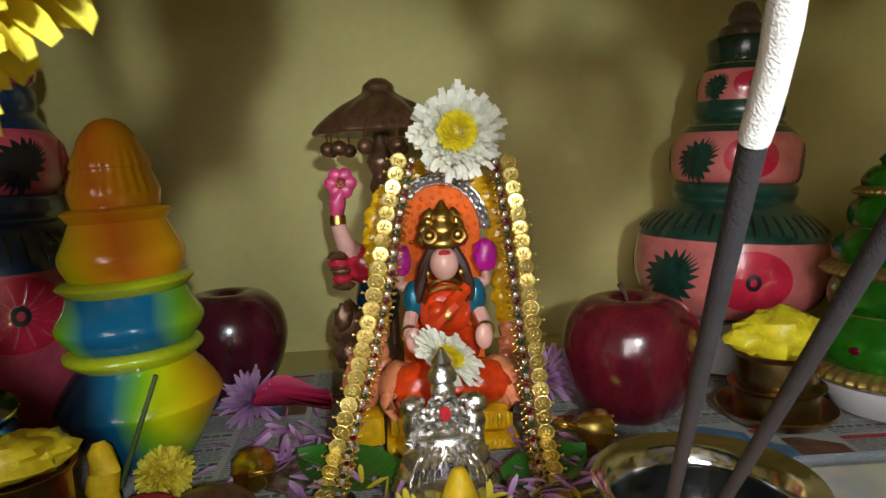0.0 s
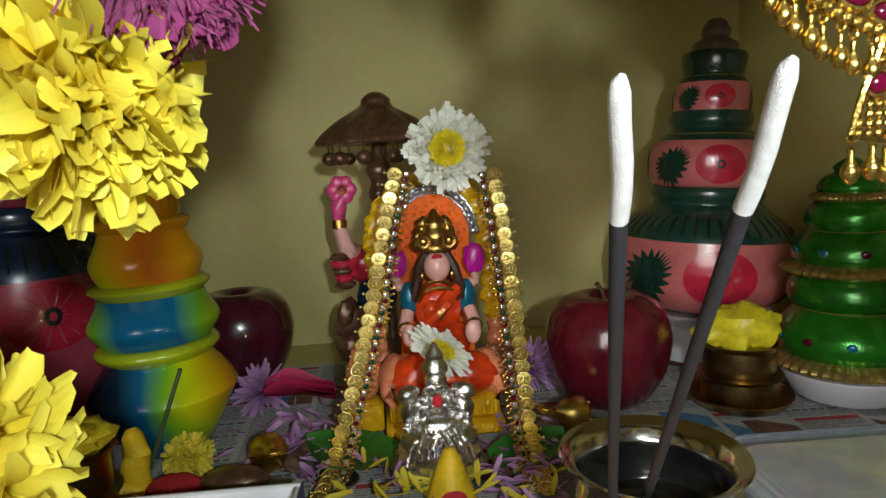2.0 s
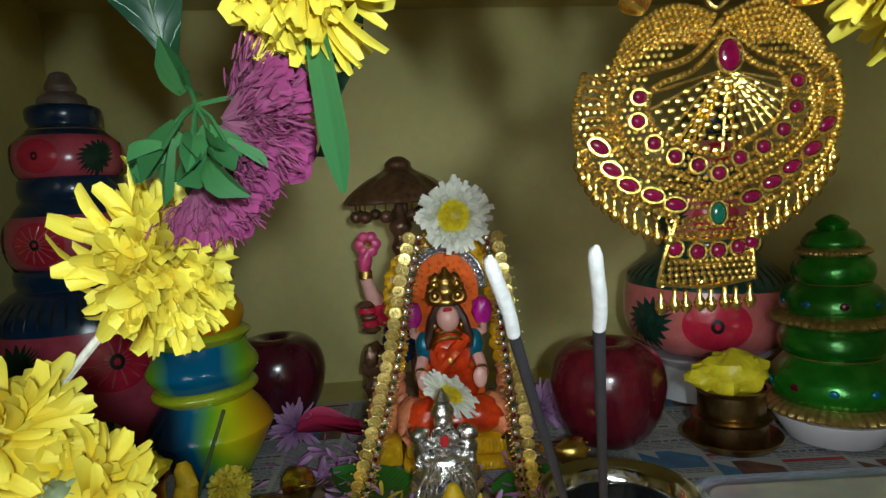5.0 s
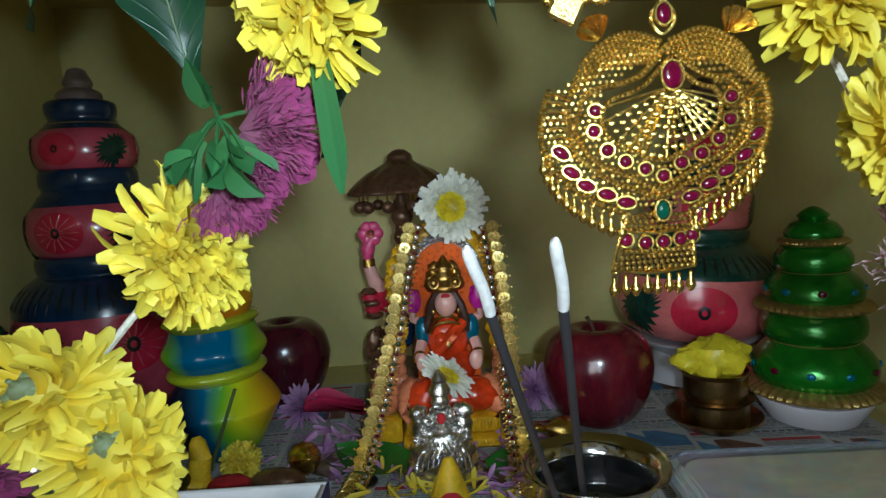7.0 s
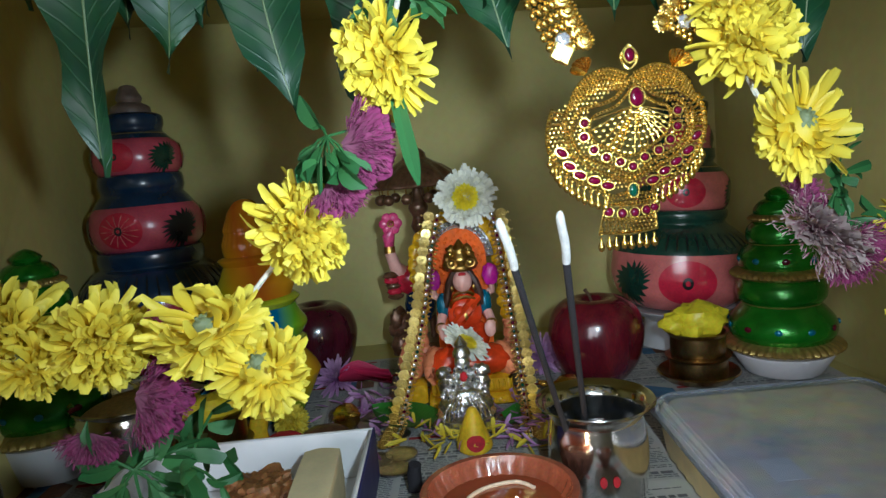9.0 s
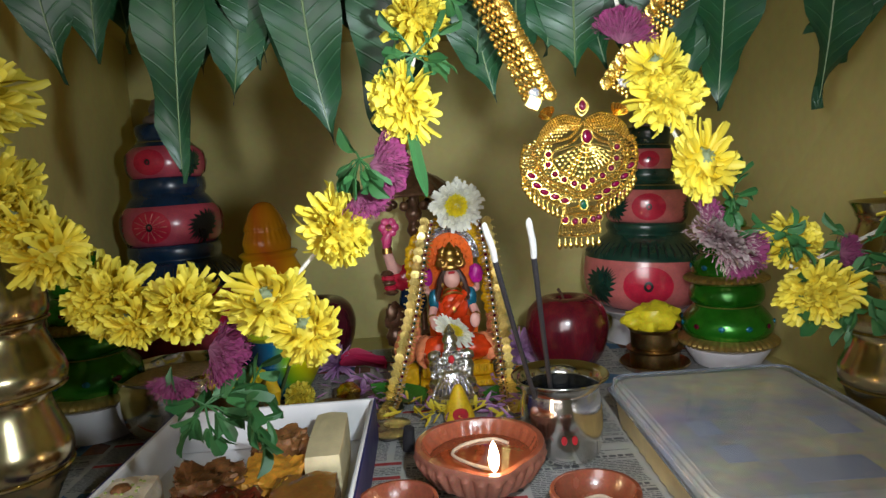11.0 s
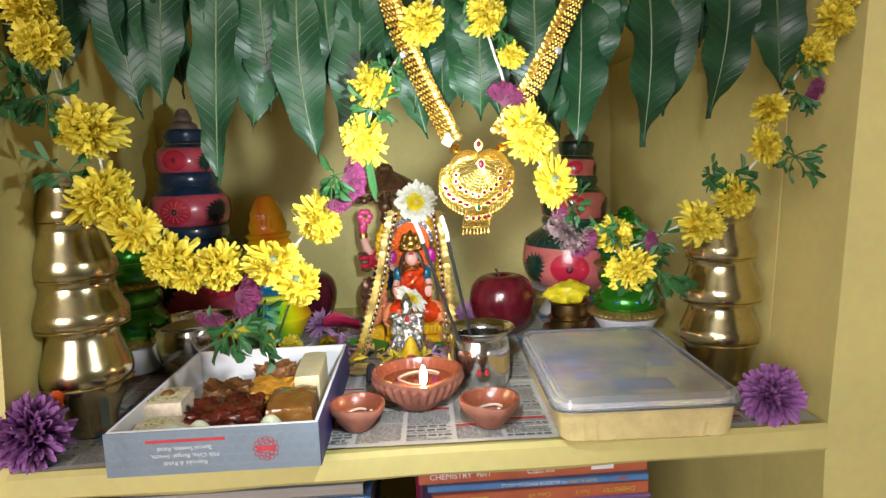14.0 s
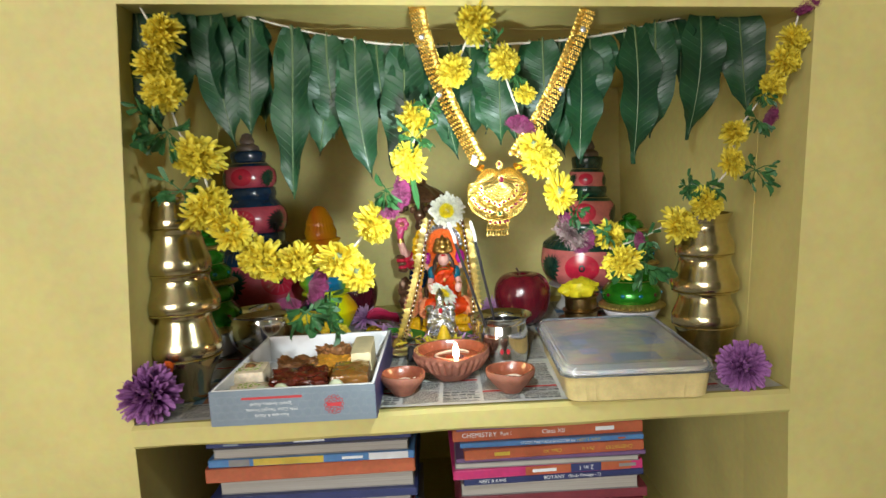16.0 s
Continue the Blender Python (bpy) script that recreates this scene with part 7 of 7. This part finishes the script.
for i in range(-8, 9):
    for j in range(0, 5):
        c = Vector((i * 0.0098 + (0.0049 if j % 2 else 0), 0, 0.003 + j * 0.0078))
        for k in range(6):
            a, b = radians(60 * k + 30), radians(60 * k + 90)
            p, q = c + Vector((math.cos(a), 0, math.sin(a))) * 0.0046, c + Vector((math.cos(b), 0, math.sin(b))) * 0.0046
            if max(abs(p.x), abs(q.x)) < BW and 0.001 < min(p.z, q.z) and max(p.z, q.z) < BH - 0.001:
                n = Vector((q.z - p.z, 0, p.x - q.x)).normalized() * 0.00022
                lines.add([tuple(v + Vector((0, -BD - 0.0007, 0))) for v in (p - n, q - n, q + n, p + n)], [(0, 1, 2, 3)])
part("hexagon_print", lines, "card_line", box, "pale hexagon pattern", "stuff", False)


def lettering(text, size, x, z, mat, label):
    """Raised print on the front panel, upside down as the box stands."""
    cu = bpy.data.curves.new("print", "FONT")
    cu.body, cu.size, cu.align_x, cu.align_y = text, size, "CENTER", "CENTER"
    tmp = bpy.data.objects.new("print", cu)
    scene.collection.objects.link(tmp)
    me = bpy.data.meshes.new_from_object(tmp.evaluated_get(bpy.context.evaluated_depsgraph_get()))
    bpy.data.objects.remove(tmp)
    me.materials.clear()
    me.materials.append(M[mat])
    part("lettering", me, None, box, label, at=pose(x, -BD - 0.0009, z, 90, 180, 0))


lettering("Special Sweets, Rabdi", 0.0050, -0.022, 0.0215, "print_white", "white lettering")
lettering("Milk Cake, Bengali Sweets,", 0.0050, -0.022, 0.0155, "print_white", "white lettering")
lettering("Rasmalai & Rabdi", 0.0050, -0.022, 0.0095, "print_white", "white lettering")
part("print_bar", Geo().box((-0.052, -BD - 0.0009, 0.0268), (0.010, -BD - 0.0005, 0.0292)), "print_red", box, "red printed line", smooth=False)
seal = Geo()
for rr, n in ((0.0085, 12), (0.0055, 9)):
    for i in range(n):
        a = 2 * math.pi * i / n
        seal.ring((0.042 + rr * math.cos(a), -BD - 0.0008, 0.0175 + rr * math.sin(a)), 0.0018, 0.0003, 0, 8, 4)
seal.box((0.035, -BD - 0.0009, 0.0155), (0.049, -BD - 0.0006, 0.0195))
part("printed_seal", seal, "print_red", box, "round red printed emblem", smooth=False)


def lumpy(lo, hi, seed, amp=0.12):
    """A cut sweet: a box with softened, crumbly faces."""
    g, vs, fs, n = Geo(), [], [], 16
    c, h = (Vector(lo) + Vector(hi)) / 2, (Vector(hi) - Vector(lo)) / 2
    idx = {}
    for f in range(6):
        ax, sg = f // 2, (1 if f % 2 else -1)
        for j in range(n + 1):
            for i in range(n + 1):
                p = [0, 0, 0]
                p[ax], p[(ax + 1) % 3], p[(ax + 2) % 3] = sg, -1 + 2 * i / n, -1 + 2 * j / n
                key = tuple(round(q, 3) for q in p)
                if key not in idx:
                    v = Vector(p)
                    k = 1 - 0.07 * max(0, (v.length - 1.2)) / 0.5
                    k *= 1 + amp * noise.noise(v * 1.9 + Vector((seed * 3.3, seed, 0))) * 0.6 + amp * 0.42 * noise.noise(v * 5 + Vector((seed, 0, 0))) + amp * 0.22 * noise.noise(v * 13 + Vector((0, seed, 0)))
                    w = Vector((c.x + h.x * v.x * k, c.y + h.y * v.y * k, c.z + h.z * v.z * k))
                    w.z = max(w.z, lo[2])
                    idx[key] = len(vs)
                    vs.append(tuple(w))
        for j in range(n):
            for i in range(n):
                q = []
                for a, b in ((i, j), (i + 1, j), (i + 1, j + 1), (i, j + 1)):
                    p = [0, 0, 0]
                    p[ax], p[(ax + 1) % 3], p[(ax + 2) % 3] = sg, -1 + 2 * a / n, -1 + 2 * b / n
                    q.append(idx[tuple(round(z, 3) for z in p)])
                fs.append(tuple(q if sg > 0 else reversed(q)))
    return g.add(vs, fs)


ZS = ZF + BT + 0.0004
HF = 1.25
SW = [("milk_fudge", (-0.180, 0.105, ZS), (0.034, 0.040, 0.026), "sweet_white", "white milk fudge block with a brown nut centre", 4),
      ("milk_fudge", (-0.160, 0.052, ZS), (0.046, 0.022, 0.022), "sweet_white", "flat milk fudge slice with chopped pistachio", -6),
      ("halwa", (-0.116, 0.068, ZS), (0.050, 0.042, 0.027), "sweet_dark", "sticky dark red halwa piece", 8),
      ("laddu", (-0.128, 0.122, ZS), (0.038, 0.034, 0.026), "sweet_brown", "grainy brown round laddu sweet", 12),
      ("laddu", (-0.094, 0.178, ZS), (0.034, 0.030, 0.026), "sweet_brown", "grainy brown laddu at the back of the box", 30),
      ("nut_cake", (-0.090, 0.128, ZS), (0.036, 0.042, 0.024), "sweet_gold", "golden nut cake with a glazed top", -12),
      ("jelly_sweet", (-0.060, 0.082, ZS), (0.036, 0.052, 0.026), "sweet_amber", "translucent amber jelly sweet", 3),
      ("cream_bar", (-0.055, 0.164, ZS), (0.022, 0.074, 0.030), "sweet_cream", "long cream coloured sweet bar", 2)]
for i, (nm, c, d, mt, lb, rz) in enumerate(SW):
    c = (c[0] + 0.0095, c[1] - 0.004, c[2])
    solid(nm, lumpy((-d[0] * 0.57, -d[1] * 0.57, 0), (d[0] * 0.57, d[1] * 0.57, d[2] * HF), i, {"cream_bar": 0.02, "jelly_sweet": 0.10, "milk_fudge": 0.08}.get(nm, 0.42)), mt, lb, "sweet", c, rz, "sweets in the box")
for i, (x, y, h) in enumerate(((-0.128, 0.036, 0.034), (-0.070, 0.036, 0.035), (-0.150, 0.038, 0.031))):
    solid("milk_ball", Geo().ball((0, 0, h / 2), (0.011, 0.009, h / 2), 0, 20, 12), "sweet_pale", "pale cream milk ball", "sweet", (x + 0.0095, y - 0.006, ZS), 20 * i, "sweets in the box")
g = Geo()
r = random.Random(8)
for i in range(46):
    k = i % 2
    x, y, z = (r.uniform(-0.193, -0.168), r.uniform(0.090, 0.122), ZS + 0.0328) if k else (r.uniform(-0.18, -0.14), r.uniform(0.045, 0.06), ZS + 0.0278)
    g.ball((x + 0.0095, y - 0.004, z), (0.0016 * r.uniform(0.6, 1.3), 0.0012, 0.0008), 0, 6, 4)
solid("chopped_pistachio", g, "pistachio", "chopped green pistachio on the fudge", "nuts", kind="stuff")
solid("nut_centre", Geo().ball((0, 0, 0.001), (0.006, 0.006, 0.003), 0, 12, 7, rough=0.3), "sweet_brown", "brown nut pressed into milk fudge", "nut", (-0.1705, 0.103, ZS + 0.0322))

# ---- clear plastic box of sweets ----
tray = thing("plastic_food_box", (0.260, 0.121, ZF), "closed clear plastic box with a cream tray inside", "box", rz=-2.5)
TW, TD = 0.080, 0.112


def rrect(w, d, r, z, n=6, rib=0.0):
    out = []
    for cx, cy, a0 in ((w - r, d - r, 0), (-w + r, d - r, 90), (-w + r, -d + r, 180), (w - r, -d + r, 270)):
        for i in range(n + 1):
            a = radians(a0 + 90 * i / n)
            out.append((cx + r * math.cos(a), cy + r * math.sin(a), z))
    dense = []
    for i, p in enumerate(out):
        q = out[(i + 1) % len(out)]
        m = 24 if (Vector(p) - Vector(q)).length > 0.05 else 1
        for k in range(m):
            v = Vector(p).lerp(Vector(q), k / m)
            o = rib * (1 if (k // 1) % 2 else -1) if m > 1 else 0
            dense.append((v.x * (1 + o), v.y * (1 + o), v.z))
    return dense


def stack(rings, close=True):
    g, n = Geo(), len(rings[0])
    vs = [p for q in rings for p in q]
    fs = [(j * n + i, j * n + (i + 1) % n, (j + 1) * n + (i + 1) % n, (j + 1) * n + i) for j in range(len(rings) - 1) for i in range(n)]
    if close:
        fs += [tuple(reversed(range(n))), tuple((len(rings) - 1) * n + i for i in range(n))]
    return g.add(vs, fs)


part("tray", stack([rrect(TW - 0.010, TD - 0.010, 0.012, 0.0), rrect(TW - 0.007, TD - 0.007, 0.014, 0.002, rib=0.008), rrect(TW - 0.004, TD - 0.004, 0.014, 0.027, rib=0.008), rrect(TW - 0.003, TD - 0.003, 0.014, 0.029)]), "tray", tray, "ribbed cream plastic tray")
part("flange", stack([rrect(TW, TD, 0.015, 0.029), rrect(TW + 0.001, TD + 0.001, 0.015, 0.0300), rrect(TW, TD, 0.015, 0.031)]), "lid", tray, "clear plastic flange")
part("filling", stack([rrect(TW - 0.008, TD - 0.008, 0.012, 0.0295), rrect(TW - 0.010, TD - 0.010, 0.012, 0.0335)]), "filling", tray, "pale cream sweets under the lid")
for x0, y0, x1, y1 in ((-0.050, -0.060, -0.030, -0.036), (-0.052, -0.020, -0.034, 0.004), (-0.020, -0.088, 0.030, -0.060), (0.030, -0.030, 0.052, 0.0)):
    part("sticker", Geo().box((x0, y0, 0.0336), (x1, y1, 0.0340)), "sticker", tray, "pale blue label", smooth=False)
cover = part("lid", stack([rrect(TW - 0.001, TD - 0.001, 0.015, 0.0312), rrect(TW - 0.003, TD - 0.003, 0.014, 0.0395), rrect(TW - 0.006, TD - 0.006, 0.013, 0.0415), rrect(TW - 0.007, TD - 0.007, 0.012, 0.0405), rrect(TW - 0.012, TD - 0.012, 0.010, 0.0403)]), "lid", tray, "clear ridged plastic lid")
cover.visible_shadow = False

# ---- books in the lower niche ----
COVERS = [("orange_cover", (0.42, 0.11, 0.05)), ("maroon_cover", (0.20, 0.035, 0.05)), ("navy_cover", (0.035, 0.045, 0.14)), ("grey_cover", (0.26, 0.25, 0.25)), ("pink_cover", (0.55, 0.04, 0.17)), ("purple_cover", (0.18, 0.10, 0.22)), ("blue_cover", (0.08, 0.20, 0.42)), ("yellow_cover", (0.58, 0.42, 0.06))]
for nm, c in COVERS:
    M[nm] = paint(nm, c, 0.4, var=0.2, scale=25, bump=0.05, coat=0.2)
M["pages"] = paint("paper_pages", (0.40, 0.37, 0.33), 0.9, var=0.2, scale=20, bump=0.5, stretch=(0.2, 0.2, 60))


def spine_text(t, text, size, x, y, z, mat, turned=False):
    """Print on a book's spine, turned over where the book lies face down."""
    cu = bpy.data.curves.new("print", "FONT")
    cu.body, cu.size, cu.align_x, cu.align_y = text, size, "CENTER", "CENTER"
    tmp = bpy.data.objects.new("print", cu)
    scene.collection.objects.link(tmp)
    me = bpy.data.meshes.new_from_object(tmp.evaluated_get(bpy.context.evaluated_depsgraph_get()))
    bpy.data.objects.remove(tmp)
    me.materials.clear()
    me.materials.append(M[mat])
    part("spine_lettering", me, None, t, "printed lettering on the spine", at=pose(x, y, z, 90, 180 if turned else 0, 0))


def shelf_book(x, y, z, w, d, h, rz, cover, spine, words=(), patches=()):
    t = thing("book", (x, y, z), "%s book lying in a stack" % cover.replace("_cover", " covered"), "book", "stacked books", rz)
    wave = Geo()
    vs, fs, n = [], [], 16
    for k in range(n + 1):
        u = -w / 2 + 0.001 + (w - 0.002) * k / n
        e = 0.0007 * noise.noise(Vector((u * 30, z * 90, 0)))
        vs += [(u, -d / 2 + 0.0014 + e, 0.0008), (u, d / 2 - 0.002, 0.0008), (u, d / 2 - 0.002, h - 0.0008), (u, -d / 2 + 0.0014 - e, h - 0.0008)]
    for k in range(n):
        for c in range(4):
            a, b = k * 4 + c, k * 4 + (c + 1) % 4
            fs.append((a, a + 4, b + 4, b))
    fs += [(0, 1, 2, 3), (n * 4 + 3, n * 4 + 2, n * 4 + 1, n * 4)]
    part("page_block", wave.add(vs, fs), "pages", t, smooth=False)
    g = Geo().box((-w / 2, -d / 2, 0), (w / 2, d / 2, 0.0007), 0, 0.0002).box((-w / 2, -d / 2, h - 0.0007), (w / 2, d / 2, h), 0, 0.0002)
    if spine:
        g.box((-w / 2, -d / 2 - 0.0006, 0.0001), (w / 2, -d / 2 + 0.0008, h - 0.0001), 0, min(0.0012, h * 0.25))
    part("cover", g, cover, t, smooth=False)
    for x0, x1, mat in patches:
        part("printed_band", Geo().box((x0 * w, -d / 2 - 0.0009, 0.0006), (x1 * w, -d / 2 - 0.0003, h - 0.0006)), mat, t, "printed colour band on the spine", smooth=False)
    for text, u, size, mat, turned in words:
        if text:
            spine_text(t, text, size, u * w, -d / 2 - 0.0011, h * 0.5, mat, turned)
        else:
            part("print_bar", Geo().box((u * w - size, -d / 2 - 0.0010, h * 0.32), (u * w + size, -d / 2 - 0.0004, h * 0.66)), mat, t, "short printed bar on the spine", smooth=False)


RIGHT = [("purple_cover", 0.007, True, (), ()),
         ("orange_cover", 0.0145, True, (("CHEMISTRY", -0.36, 0.0078, "print_white", False), ("Part I", -0.22, 0.0060, "print_white", False), ("Class XII", 0.03, 0.0075, "print_white", False), ("", 0.30, 0.011, "print_white", False)), ()),
         ("blue_cover", 0.0065, True, (("STUDY PACKAGE BOOSTER for", -0.02, 0.0046, "print_white", False), ("NEET & AIIMS", 0.20, 0.0046, "yellow_cover", False), ("", 0.38, 0.004, "orange_cover", False)), ()),
         ("orange_cover", 0.0125, True, (("CHEMISTRY", 0.36, 0.0062, "yellow_cover", True), ("Part II", 0.19, 0.0058, "yellow_cover", True), ("Class XII", -0.01, 0.0060, "yellow_cover", True), ("", -0.29, 0.009, "yellow_cover", False)), ()),
         ("purple_cover", 0.0055, True, (), ()),
         ("grey_cover", 0.0065, False, (), ()),
         ("pink_cover", 0.0115, True, (("2 in 1", 0.20, 0.0080, "print_white", True), ("", 0.42, 0.010, "grey_cover", False), ("", -0.02, 0.014, "print_white", False)), ((-0.12, 0.12, "orange_cover"), (0.12, 0.28, "navy_cover"), (0.28, 0.44, "orange_cover"))),
         ("navy_cover", 0.0085, True, (("BOTANY", 0.0, 0.0062, "print_white", False), ("(Study Package - 2)", 0.17, 0.0050, "print_white", False), ("NEET & AIIMS", -0.34, 0.0054, "print_white", False)), ()),
         ("grey_cover", 0.016, False, (), ()), ("maroon_cover", 0.012, True, (), ())]
LEFT = [("purple_cover", 0.005, True, (), ((0.10, 0.34, "blue_cover"), (0.36, 0.48, "pages"))),
        ("navy_cover", 0.0065, True, (("", 0.0, 0.018, "print_white", False), ("", -0.38, 0.009, "card_line", False)), ()),
        ("grey_cover", 0.0115, False, (), ()),
        ("blue_cover", 0.0095, True, (("", 0.20, 0.012, "print_white", False),), ((-0.28, 0.06, "yellow_cover"), (-0.40, -0.30, "grey_cover"), (0.28, 0.47, "print_white"))),
        ("orange_cover", 0.0170, True, (), ()),
        ("grey_cover", 0.0190, False, (), ()), ("navy_cover", 0.010, True, (), ()), ("grey_cover", 0.016, False, (), ())]
r = random.Random(21)
for x0, w0, rows in ((-0.104, 0.235, LEFT), (0.172, 0.218, RIGHT)):
    z = -0.041
    rows = rows + [("maroon_cover", 0.014, True, (), ()), ("blue_cover", 0.012, True, (), ()), ("grey_cover", 0.018, False, (), ()), ("orange_cover", 0.015, True, (), ())] * 5
    for cover, h, spine, words, patches in rows:
        last = z - h < ZLOW + 0.006
        low = ZLOW if last else z - h
        shelf_book(x0 + r.uniform(-0.005, 0.005), 0.172 + r.uniform(-0.005, 0.005), low, w0 + r.uniform(-0.010, 0.006), 0.17, z - low - 0.0003, r.uniform(-1.2, 1.2), cover, spine, words, patches)
        z = low
        if last:
            break
g = Geo()
vs = [(x / 40 - 0.06, y / 10 * 0.16 - 0.08, 0.0015 + 0.006 * math.sin(x * 0.6 + y * 0.2) ** 2) for y in range(11) for x in range(6)]
g.add(vs, [(j * 6 + i, j * 6 + i + 1, j * 6 + i + 7, j * 6 + i + 6) for j in range(10) for i in range(5)])
solid("loose_paper", g, "paper", "loose grey paper sheet on the book stack", "paper", (0.045, 0.172, -0.0385), 8)
